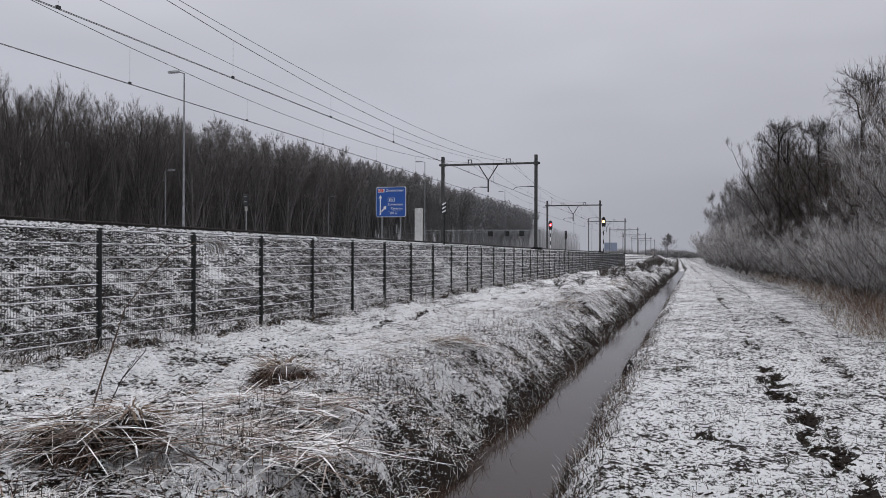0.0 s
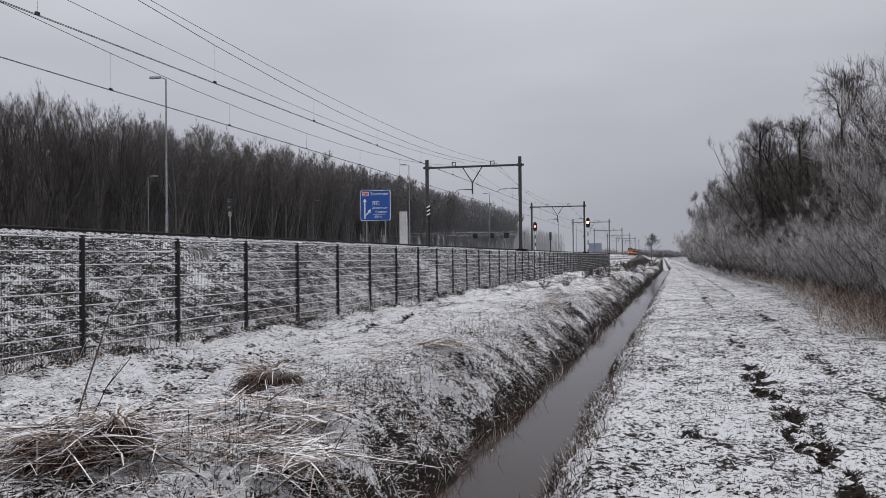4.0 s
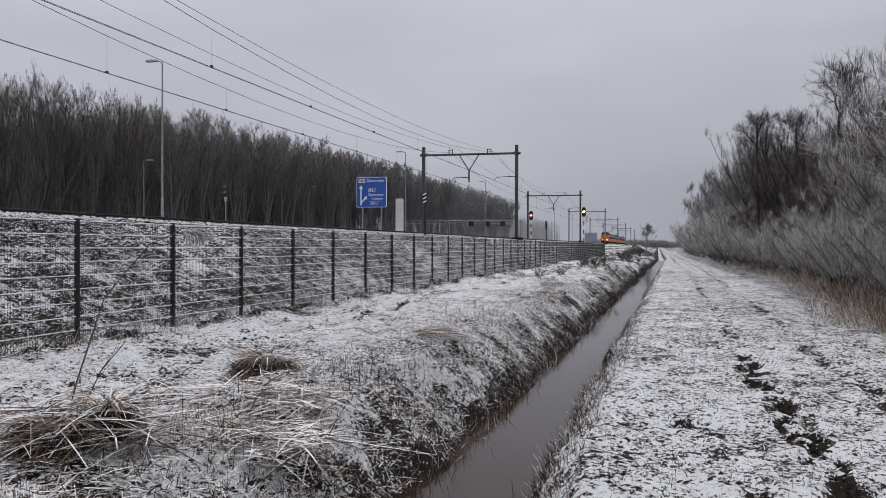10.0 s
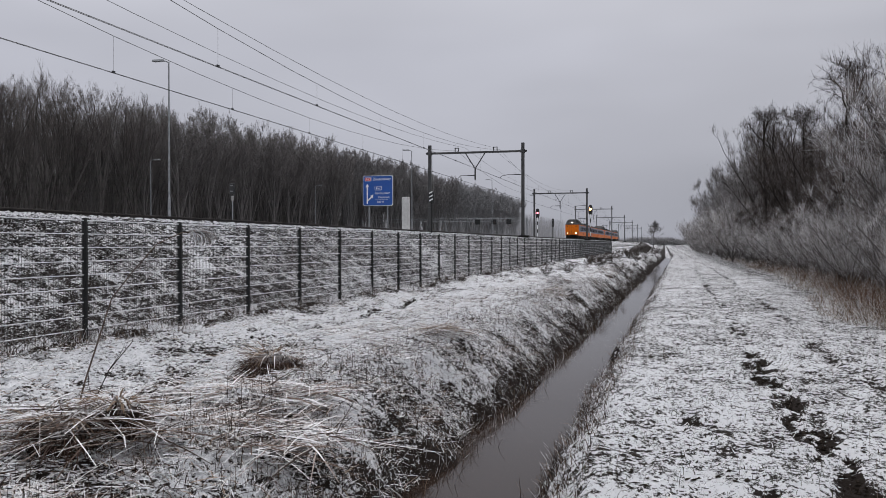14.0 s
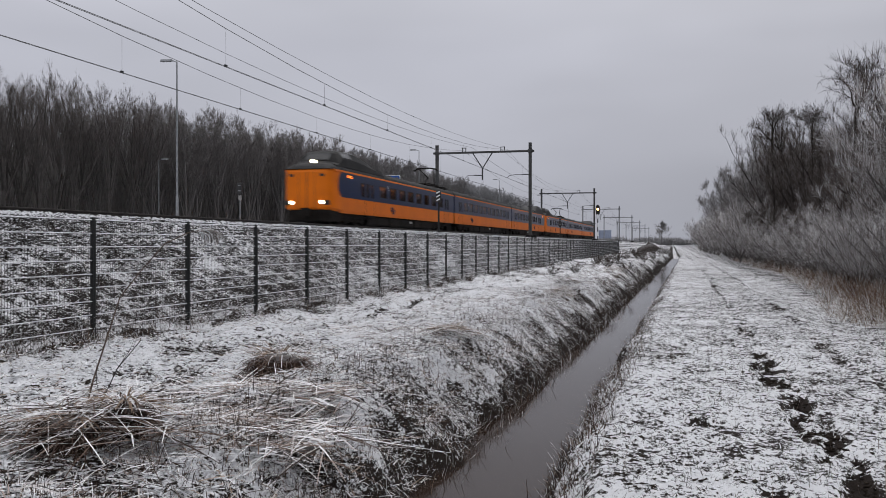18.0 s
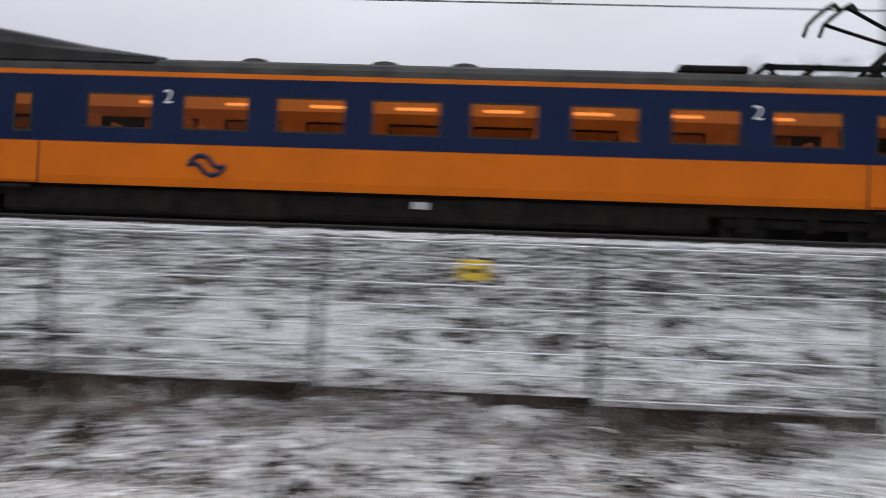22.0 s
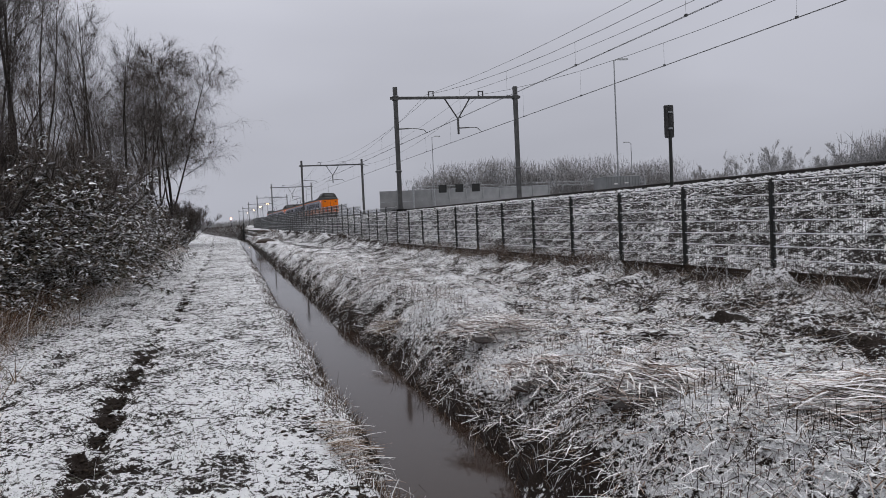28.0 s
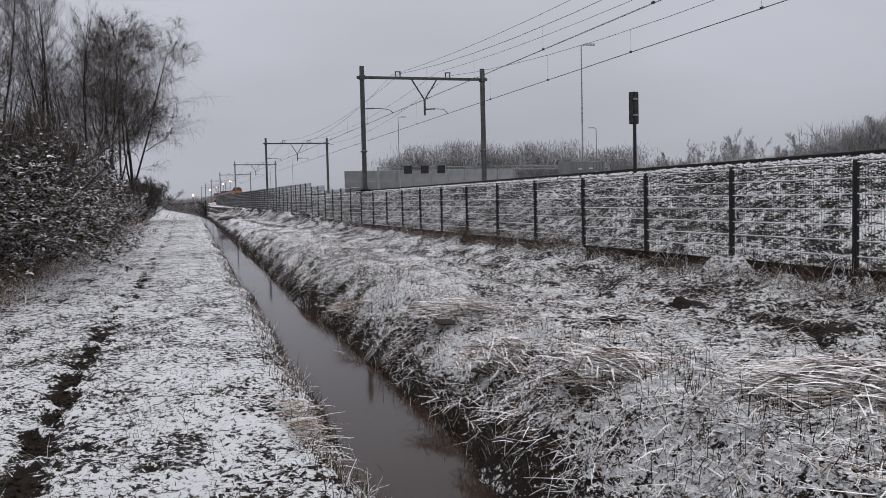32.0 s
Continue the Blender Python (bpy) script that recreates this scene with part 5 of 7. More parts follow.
SKYLINE = ([20, 25, 29, 33, 40, 45, 49, 57, 65, 86, 110, 200], [7.0, 8.8, 8.8, 7.0, 6.6, 6.4, 8.4, 10.9, 11.4, 12.6, 12.8, 12.5])
LOW_WOOD = (SKYLINE[0], [0.78 * h for h in SKYLINE[1]])
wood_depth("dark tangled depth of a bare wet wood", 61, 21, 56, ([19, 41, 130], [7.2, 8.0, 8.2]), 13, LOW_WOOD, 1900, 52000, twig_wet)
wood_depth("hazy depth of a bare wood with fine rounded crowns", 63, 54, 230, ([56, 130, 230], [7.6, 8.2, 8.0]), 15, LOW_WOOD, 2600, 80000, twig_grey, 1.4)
wood_depth("dark tangled depth of a bare alder wood", 62, -105, -18, ([-100, -20, -14], [5.4, 5.6, 6.5]), 15, ([-100, -60, -20], [8.0, 7.0, 6.0]), 1800, 40000, twig_wet)
plant("robinia_tree", robinias, 0, 5.05, 33.0, 0.91, "slender dark tree with a flat crooked crown above frosted shrubs", "tree", "trees beside the path", 40)
plant("robinia_tree", robinias, 1, 5.3, 56.5, 1.17, "dark bare tree with crooked boughs above the thicket", "tree", "trees beside the path", 130)
plant("robinia_tree", robinias, 2, 6.2, 61.0, 1.13, "dark bare tree with crooked boughs above the thicket", "tree", "trees beside the path", 250)
plant("robinia_tree", robinias, 1, 6.6, 53.0, 1.08, "dark bare tree with crooked boughs above the thicket", "tree", "trees beside the path", 300)
for k in range(30):
    y = 22.5 + 1.05 * k + rnd.uniform(-0.6, 0.6)
    high = float(np.interp(y, *SKYLINE)) * rnd.uniform(0.82, 1.0)
    plant("hazel_tree", wet_thickets, rnd.randrange(16), 6.9 + (k % 3) * 1.3 + rnd.uniform(-0.4, 0.4), y, high / 8.0, "many-stemmed bare hazel at the edge of a wet wood", "tree", "trees beside the path", rnd.uniform(0, 360))
for k in range(54):
    y = 52 + 1.25 * k + 0.016 * k * k + rnd.uniform(-0.8, 0.8)
    high = float(np.interp(y, *SKYLINE)) * rnd.uniform(0.8, 1.0)
    # dark, grey, then pale twigs: the haze is carried by the tone
    plant("hazel_tree", wet_thickets if y < 66 else thickets if y < 95 else paled_thickets, rnd.randrange(20), 6.9 + (0.9 if y > 75 else 0) + (k % 3) * 1.5 + rnd.uniform(-0.5, 0.5), y, high / 8.0, "many-stemmed bare tree with ascending twigs, paled for haze further off", "tree", "trees beside the path", rnd.uniform(0, 360))
for k in range(16):
    shrub(FROST_SHRUBS, 5.0 + rnd.uniform(-0.4, 0.6), 70 + 8 * k, rnd.uniform(1.5, 2.1), "rounded shrub grey with frost far along the path", rnd.uniform(0, 360), k)

# behind, where the path goes back
for k in range(19):
    y = -22 - 3.7 * k + rnd.uniform(-1, 1)
    plant("alder_tree", alders, rnd.randrange(15), rnd.uniform(4.6, 5.8) + (k % 3) * 2.0, y, rnd.uniform(0.88, 1.12), "tall slender bare alder with thin trunk", "tree", "trees along the way back", rnd.uniform(0, 360))
for k, (x, y, size) in enumerate(((4.9, -18.0, 1.0), (5.9, -24.5, 1.1), (4.6, -28.0, 1.05), (6.3, -31.0, 1.15), (5.2, -37.0, 1.1), (6.6, -20.5, 1.1), (4.4, -44.0, 1.05), (4.9, -50.0, 1.1), (4.6, -58.0, 1.15))):
    plant("alder_tree", alders, k, x, y, size, "tall slender bare alder with thin trunk", "tree", "trees along the way back", 61 * k)
for k in range(26):
    y = -21 - 2.8 * k + rnd.uniform(-0.8, 0.8)
    edge = float(np.interp(-y, [14, 30, 60, 100], [3.7, 3.4, 3.3, 3.3]))
    shrub(FROST_SHRUBS if k % 3 == 0 else DARK_SHRUBS, edge + rnd.uniform(-0.2, 0.7), y, rnd.uniform(0.6, 0.95), "low tangled shrub with snow on its twigs", rnd.uniform(0, 360), rnd.randrange(5))
for k in range(44):
    y = -15.5 - 2.0 * k + rnd.uniform(-1, 1)
    shrub(DARK_SHRUBS, rnd.uniform(4.2, 7.5), y, rnd.uniform(0.85, 1.35), "dark bare undergrowth below the trees", rnd.uniform(0, 360), k, "undergrowth along the way back", 0.2)
plant("birch_tree", birches, 0, 2.9, -90.0, 1.34, "bare birch with long hanging twigs", "tree", "birches along the way back", 20)
plant("birch_tree", birches, 1, 4.4, -82.0, 1.15, "bare birch with long hanging twigs", "tree", "birches along the way back", 120)
plant("birch_tree", birches, 2, 4.6, -100.0, 1.1, "bare birch with long hanging twigs", "tree", "birches along the way back", 220)
for k in range(12):
    shrub(DARK_SHRUBS, 2.2 + 0.5 * (k % 4), -86 - 1.6 * k, 1.5, "round dark bush at the foot of a birch", 70 * k, k, "undergrowth along the way back")


def bramble_mesh(seed):
    """A low mound of arching canes; along each cane hang tufts of small leaves that carry snow."""
    np.random.seed(seed)
    n = 60
    a = np.random.uniform(0, 6.3, n)
    base = np.stack([0.3 * np.cos(a), 0.3 * np.sin(a), np.full(n, -0.05)], -1)
    v, f = ribbons(base, a + np.random.normal(0, 0.4, n), np.random.uniform(1.2, 2.4, n), np.full(n, 0.014), np.random.uniform(0.7, 1.4, n), np.random.uniform(1.0, 2.0, n), 6)
    canes = v.reshape(n, 7, 2, 3).mean(2)
    tufts, per = 420, 11
    pick, seg = np.random.randint(0, n, tufts), np.random.uniform(1.2, 5.99, tufts)
    lo = seg.astype(int)
    seat = canes[pick, lo] + (canes[pick, lo + 1] - canes[pick, lo]) * (seg - lo)[:, None]
    foot = np.repeat(seat, per, 0) + np.random.normal(0, 0.035, (tufts * per, 3))
    m = len(foot)
    v2, f2 = ribbons(foot, np.random.uniform(0, 6.3, m), np.random.uniform(0.04, 0.09, m), np.random.uniform(0.02, 0.04, m), np.random.uniform(-0.5, 0.5, m), np.random.uniform(0.2, 1.2, m), 2)
    w = tufts * 3
    v3, f3 = ribbons(np.repeat(seat, 3, 0) + np.random.normal(0, 0.02, (w, 3)) + np.array((0, 0, 0.035)), np.random.uniform(0, 6.3, w), np.random.uniform(0.04, 0.085, w), np.random.uniform(0.018, 0.032, w), np.random.uniform(0.0, 0.3, w), np.random.uniform(0.4, 1.0, w), 2)
    return quick_mesh("cane", v, f, bark_dark), quick_mesh("leaf_layer", v2, f2, bramble_leaf), quick_mesh("snow_pads", v3, f3, bramble_snow)


bramble_leaf = stalks("dull_bramble_leaves", [(0.0, (0.035, 0.032, 0.024)), (0.35, (0.07, 0.055, 0.042)), (0.65, (0.12, 0.1, 0.085)), (0.85, (0.5, 0.5, 0.52))])
bramble_snow = stalks("snow_on_bramble_leaves", [(0.0, (0.62, 0.63, 0.66)), (0.5, (0.78, 0.79, 0.82))])
BRAMBLES = [bramble_mesh(90 + k) for k in range(3)]
rnd = random.Random(19)
for k in range(34):
    y = -12.5 - 1.15 * k + rnd.uniform(-0.5, 0.5)
    x = 3.0 + rnd.uniform(-0.1, 0.5) + (1.0 if k % 2 else 0) + (0.5 if y > -20 else 0.0)
    at = float(height(np.array([x]), np.array([y]))[0])
    t = thing("bramble", "low bramble with snow on its small leaves", "bramble", "brambles along the way back", m=pose(x, y, at, 0, 0, rnd.uniform(0, 360)))
    grow = rnd.uniform(0.85, 1.15) + (0.75 if k % 2 else 0)
    t.scale = (grow, grow, grow * 1.15)
    cane, leaf, pads = BRAMBLES[k % 3]
    tagged(part("cane_arch", cane, None, t), kind="stuff")
    part("leaf_layer", leaf, None, t)
    part("snow_layer", pads, None, t, "pads of fresh snow on the leaves")
for k in range(16):
    x, y = 4.1 + 1.3 * (k % 2) + rnd.uniform(-0.3, 0.3), -19.0 - 1.05 * k
    shrub(DARK_SHRUBS, x + 0.4, y, rnd.uniform(1.35, 1.65), "dense dark bush beside the path", rnd.uniform(0, 360), k, "undergrowth along the way back", 0.2)
    t = thing("bramble", "tall bramble climbing through a bush, snow on its leaves", "bramble", "brambles along the way back", m=pose(x - 0.3, y, 0.3, 0, 0, rnd.uniform(0, 360)))
    t.scale = (1.6, 1.6, 2.5)
    cane, leaf, pads = BRAMBLES[k % 3]
    tagged(part("cane_arch", cane, None, t), kind="stuff")
    part("leaf_layer", leaf, None, t)
    part("snow_layer", pads, None, t, "pads of fresh snow on the leaves")


# ---- the motorway beyond the railway ----
road_blue = surface("sign_blue", (0.012, 0.075, 0.32), (0.016, 0.085, 0.35), 1.0, 0.45, 0.0, 0.0)
sign_white = surface("sign_white", (0.7, 0.71, 0.72), (0.76, 0.77, 0.78), 2.0, 0.5, 0.0, 0.0)
sign_red = surface("sign_red", (0.5, 0.02, 0.02), (0.55, 0.03, 0.03), 2.0, 0.5, 0.0, 0.0)
asphalt = surface("wet_asphalt", (0.045, 0.045, 0.048), (0.07, 0.07, 0.072), 1.5, 0.7, 0.0, 0.2)
# a grey with distance haze already in its colour
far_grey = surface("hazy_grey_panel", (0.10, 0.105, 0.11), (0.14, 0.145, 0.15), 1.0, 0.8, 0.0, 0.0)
ROAD_Z = 1.35


def build_road():
    g = Geo().box(-62, -900, 0.4, -36, 900, ROAD_Z, bevel=0.05)
    solid("road", g, asphalt, "wet grey motorway beyond the railway", "road", kind="structure")
    t = thing("guard_rail", "galvanised guard rail along a motorway", "guard rail")
    for x in (-35.4, -49.0):
        form = [(0, 0.45), (0.05, 0.5), (0, 0.56), (0, 0.6), (0.05, 0.66), (0, 0.72), (-0.02, 0.72), (-0.02, 0.45)]
        part("rail", Geo().loft([[(x + a, y, ROAD_Z + b) for a, b in form] for y in (-400, 0, 400)]), galvanised, t)
        pm = Geo().box(-0.05, -0.03, 0, 0.05, 0.03, 0.7).mesh("post", galvanised)
        for y in range(-120, 200, 4):
            part("post", pm, None, t, m=pose(x - 0.08, y, ROAD_Z))


build_road()


def build_lamp(x, y, high, arm, face):
    t = thing("street_lamp", "tall grey lamp post beside a motorway, unlit", "street lamp", "motorway lamps", m=pose(x, y, 0.9))
    part("pole", Geo().tube([(0, 0, 0), (0, 0, high * 0.3), (0, 0, high * 0.31), (0, 0, high)], [0.11, 0.1, 0.075, 0.05], 8), galvanised, t)
    part("arm", Geo().tube([(0, 0, high - 0.05), (face * arm * 0.5, 0, high + 0.06), (face * arm, 0, high + 0.08)], 0.04, 6), galvanised, t)
    part("lantern", Geo().loft([[(face * (arm + a), s * w, high + 0.05 + h) for s, h in ((-1, 0), (1, 0), (0.7, 0.14), (-0.7, 0.14))] for a, w in ((-0.1, 0.08), (0.1, 0.16), (0.6, 0.16), (0.75, 0.06))]), galvanised, t, "flat grey lantern")


for y in (-316, -254, -192, -128.5, -66.5, 52.0, 110, 165, 222, 280, 340):
    build_lamp(-33.4, y, 13.2, 0.5, -1)
build_lamp(-53.0, 80, 9.6, 0.4, 1)
build_lamp(-53.0, 124, 9.8, 0.4, 1)
build_lamp(-58.0, -112, 10.2, 0.4, 1)


def sign_text(parent, words, x, z, size, mat, name="sign_text"):
    c = bpy.data.curves.new(name, "FONT")
    c.body, c.size, c.extrude = words, size, 0.004
    c.align_x, c.align_y = "LEFT", "CENTER"
    c.materials.append(mat)
    ob = new(name, c)
    ob.parent = parent
    ob.matrix_basis = pose(x, -0.075, z, 90, 0, 0)
    ob["label"] = "white lettering"


def build_sign():
    t = thing("motorway_sign", "blue motorway direction sign with white border and arrows", "road sign", m=pose(-34.75, 100, 8.25))
    w, h = 1.92, 1.84

    def plate(a, b, y0, y1, c=0.15):
        ring = [(-a + c, -b), (a - c, -b), (a, -b + c), (a, b - c), (a - c, b), (-a + c, b), (-a, b - c), (-a, -b + c)]
        return Geo().loft([[(x, y, z) for x, z in ring] for y in (y0, y1)])

    part("border", plate(w, h, -0.03, 0.05), sign_white, t, "white rim")
    part("panel", plate(w - 0.06, h - 0.06, -0.055, -0.02), road_blue, t, "blue panel")
    part("route_shield", Geo().box(-1.66, -0.07, 1.17, -0.82, -0.05, 1.62, bevel=0.01), sign_white, t)
    part("route_field", Geo().box(-1.61, -0.074, 1.22, -0.87, -0.06, 1.57), sign_red, t)
    sign_text(t, "A12", -1.56, 1.4, 0.42, sign_white)
    sign_text(t, "Zoetermeer", -0.62, 1.4, 0.46, sign_white)
    part("exit_symbol", Geo().box(-0.4, -0.07, 0.06, 0.5, -0.055, 0.5, bevel=0.01), sign_white, t)
    part("exit_field", Geo().box(-0.36, -0.074, 0.1, 0.46, -0.06, 0.46), road_blue, t)
    arrow = Geo().box(-0.2, -0.078, 0.16, -0.05, -0.07, 0.4).box(0.1, -0.078, 0.16, 0.22, -0.07, 0.34)
    part("exit_mark", arrow, sign_white, t)
    sign_text(t, "Zoetermeer", -0.42, -0.3, 0.4, sign_white)
    sign_text(t, "Centrum", 0.02, -0.8, 0.4, sign_white)
    sign_text(t, "600 m", -0.1, -1.38, 0.36, sign_white)
    part("rule", Geo().box(-0.3, -0.07, -1.12, 1.3, -0.055, -1.09), sign_white, t)
    up = Geo().box(-1.42, -0.07, -1.6, -1.27, -0.055, 0.5)
    up.loft([[(x, y, z) for x, z in ((-1.6, 0.45), (-1.09, 0.45), (-1.345, 0.85))] for y in (-0.07, -0.055)])
    part("arrow", up, sign_white, t, "white arrow that points up")
    side = Geo().loft([[(x, y, z) for x, z in ((-1.27, -1.3), (-1.27, -1.12), (-0.86, -0.7), (-0.72, -0.82))] for y in (-0.07, -0.055)])
    side.loft([[(x, y, z) for x, z in ((-0.98, -0.62), (-0.62, -0.95), (-0.6, -0.45))] for y in (-0.07, -0.055)])
    part("exit_arrow", side, sign_white, t, "white arrow that points aside")
    for x in (-1.2, 1.2):
        part("post", Geo().tube([(x, 0.14, -7.2), (x, 0.14, 1.5)], 0.09, 8), galvanised, t)


build_sign()


def build_gantry(y, x0, x1, z, boards, size, back):
    t = thing("motorway_gantry", "pale lattice gantry with dark lane signal boards", "gantry", "motorway gantries", m=pose(0, y, 0))
    g = Geo()
    for dz in (0, 0.55):
        g.tube([(x0, 0, z + dz), (x1, 0, z + dz)], 0.07, 5)
    for x in np.arange(x0, x1, 1.1):
        g.tube([(x, 0, z), (x + 0.55, 0, z + 0.55)], 0.03, 4).tube([(x + 0.55, 0, z + 0.55), (x + 1.1, 0, z)], 0.03, 4)
    part("lattice_beam", g, galvanised, t)
    for x in (x0, x1):
        part("column", Geo().tube([(x, 0, 0.9), (x, 0, z + 0.6)], 0.2, 8), galvanised, t)
    for x in boards:
        part("signal_board", Geo().box(x - size, -0.2, z - 0.6, x + size, 0.2, z - 0.6 + size * 2, bevel=0.04), dark_steel, t, "dark square lane signal board")


build_gantry(168, -62, -27, 6.2, (-36.9, -33.6, -30.6), 0.5, False)
build_gantry(-150, -80, -35, 6.9, (-46.6, -43.5, -40.4), 0.7, True)


def build_pillar():
    g = Geo().box(-0.42, -0.3, 0, 0.42, 0.3, 6.4, bevel=0.05)
    solid("concrete_pillar", g, pale_concrete, "pale concrete pillar beside the motorway sign", "pillar", m=pose(-30.6, 98, 0.9))


build_pillar()


# ---- signals and markers along the line ----
red_glow, amber_glow = glow("signal_red", (1.0, 0.05, 0.06), 16.0), glow("signal_amber", (1.0, 0.3, 0.1), 22.0)
signal_black = surface("signal_black", (0.01, 0.01, 0.011), (0.018, 0.018, 0.018), 3, 0.6, 0.0, 0.0)


def build_signal(x, y, top, lit, label):
    t = thing("railway_signal", label, "railway signal", "railway signals", m=pose(x, y, 0))
    for k in range(6):
        z = 2.3 + k * (top - 3.1) / 6
        part("mast_band", Geo().tube([(0, 0, z), (0, 0, z + (top - 3.1) / 6)], 0.075, 8), sign_white if k % 2 else signal_black, t, "white band" if k % 2 else "black band")
    ring = [(0.34 * math.cos(q), 0.55 * math.sin(q)) for q in (2 * math.pi * k / 20 for k in range(20))]
    ring = [(a, b + (0.3 if b > 0 else -0.3)) for a, b in ring]
    part("backboard", Geo().loft([[(a, d, top - 0.1 + b) for a, b in ring] for d in (0.0, 0.08)]), signal_black, t, "black rounded signal board")
    for k, dz in enumerate((0.38, 0.0, -0.4)):
        hood = Geo().loft([[(r * math.cos(q), d, top + dz + r * math.sin(q)) for q in (math.pi * j / 10 - 0.3 for j in range(13))] for r, d in ((0.15, 0.0), (0.16, -0.25))], closed=False, caps=False)
        part("hood", hood, signal_black, t)
    lens = Geo().loft([[(r * math.cos(q), d, top + r * math.sin(q)) for q in (2 * math.pi * j / 16 for j in range(16))] for r, d in ((0.19, -0.01), (0.19, -0.03), (0.12, -0.07))])
    part("lit_lens", lens, lit, t, "glowing signal lamp")
    return t


build_signal(-12.75, 143.5, 7.4, amber_glow, "black railway signal with a lit amber lamp")
build_signal(-21.9, 146.5, 7.0, red_glow, "black railway signal with a lit red lamp")


def build_board(x, y, z0, z1, top, wide, label, striped):
    t = thing("track_marker", label, "track marker", "markers beside the track", m=pose(x, y, 0))
    part("post", Geo().tube([(0, 0, z0), (0, 0, top)], 0.05, 8), dark_steel, t)
    part("board", Geo().box(-wide, -0.1, z1, wide, 0.02, top, bevel=0.02), signal_black, t, "narrow dark board")
    if striped:
        for k in range(3):
            z = z1 + (top - z1) * (k + 0.3) / 3
            part("stripe", Geo().loft([[(-wide * 0.7, d, z), (wide * 0.7, d, z + 0.1), (wide * 0.7, d, z + 0.17), (-wide * 0.7, d, z + 0.07)] for d in (-0.115, -0.1)]), sign_white, t)
    else:
        for k in (0.25, 0.75):
            part("bracket", Geo().box(-wide * 0.5, -0.13, z1 + (top - z1) * k, wide * 0.5, 0.06, z1 + (top - z1) * k + 0.05), galvanised, t)


build_board(-13.3, -22.5, 2.1, 3.72, 4.62, 0.13, "back of a narrow dark signal board on a post", False)
build_board(-13.0, 44.5, 2.1, 3.95, 4.55, 0.14, "dark track marker with pale diagonal stripes", True)
build_board(-12.9, 95.5, 2.1, 3.6, 4.5, 0.12, "dark post with a pale foot beside the track", False)
build_board(-24.0, 43.2, 1.6, 4.5, 5.1, 0.16, "small dark signal above a pale plate", False)
plate = thing("track_marker", "small pale plate on a thin post beside the track", "track marker", "markers beside the track", m=pose(-23.9, 43.0, 0))
part("post", Geo().tube([(0, 0, 1.6), (0, 0, 4.3)], 0.03, 6), galvanised, plate)
part("board", Geo().box(-0.09, -0.03, 4.15, 0.09, 0.02, 4.4, bevel=0.01), concrete, plate, "pale square plate")



# ---- distance ----
def far_wood(name, x0, x1, y0, y1, low, high, count, label, seed, width=0.3, mat=None):
    np.random.seed(seed)
    u = np.random.random(count)
    x, y = x0 + (x1 - x0) * u + np.random.normal(0, 2.5, count), y0 + (y1 - y0) * u + np.random.normal(0, 4, count)
    top = low + (high - low) * np.clip(0.55 + 0.5 * lattice(u * 17, u * 0, seed) + 0.25 * lattice(u * 60, u * 0, seed + 1), 0, 1)
    base = np.stack([x, y, np.full(count, 0.7)], -1)
    v, f = ribbons(base, np.random.uniform(0, 6.3, count), top * np.random.uniform(0.6, 0.9, count), np.full(count, width * 0.3), np.random.uniform(1.35, 1.65, count), np.random.normal(0, 0.08, count), 2)
    m = count * 30
    pick = np.random.randint(0, count, m)
    foot = base[pick] + np.stack([np.random.normal(0, 1.1, m), np.random.normal(0, 1.1, m), top[pick] * np.random.uniform(0.02, 0.93, m)], -1)
    v2, f2 = ribbons(foot, np.random.uniform(0, 6.3, m), np.random.uniform(0.8, 2.4, m), np.full(m, width * 0.3), np.random.uniform(-0.2, 1.4, m), np.random.normal(0, 0.6, m), 2)
    ob = new(name, ribbon_join(name, [(v, f), (v2, f2)], mat or twig_far))
    tagged(ob, label, "woodland", kind="stuff")


# distance haze is put into this twig colour
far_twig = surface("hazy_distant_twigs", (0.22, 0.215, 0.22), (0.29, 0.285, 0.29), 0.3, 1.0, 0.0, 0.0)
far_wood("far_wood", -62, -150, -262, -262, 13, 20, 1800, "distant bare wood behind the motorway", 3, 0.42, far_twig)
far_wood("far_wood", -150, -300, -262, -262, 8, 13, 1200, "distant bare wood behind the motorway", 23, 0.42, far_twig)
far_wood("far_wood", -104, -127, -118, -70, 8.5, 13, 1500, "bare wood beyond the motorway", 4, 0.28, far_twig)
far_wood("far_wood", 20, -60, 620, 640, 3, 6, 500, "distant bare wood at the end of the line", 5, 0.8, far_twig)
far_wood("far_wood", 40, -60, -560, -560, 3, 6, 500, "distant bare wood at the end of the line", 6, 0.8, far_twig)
# trees across the motorway stand in the haze-whitened tones
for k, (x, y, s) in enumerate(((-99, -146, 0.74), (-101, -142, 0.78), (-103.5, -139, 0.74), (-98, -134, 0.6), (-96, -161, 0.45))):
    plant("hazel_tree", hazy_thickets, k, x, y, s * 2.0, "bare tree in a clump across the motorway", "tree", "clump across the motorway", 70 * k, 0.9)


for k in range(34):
    plant("poplar_tree", pale_poplars, k, -64 - 5.0 * k + 2.0 * math.sin(4.0 * k), -252 + 6 * math.sin(9.0 * k), 0.66 + 0.12 * math.sin(2.3 * k), "bare tree in a distant wood, paled for haze", "tree", "distant wood behind the motorway", 31 * k, 0.9)
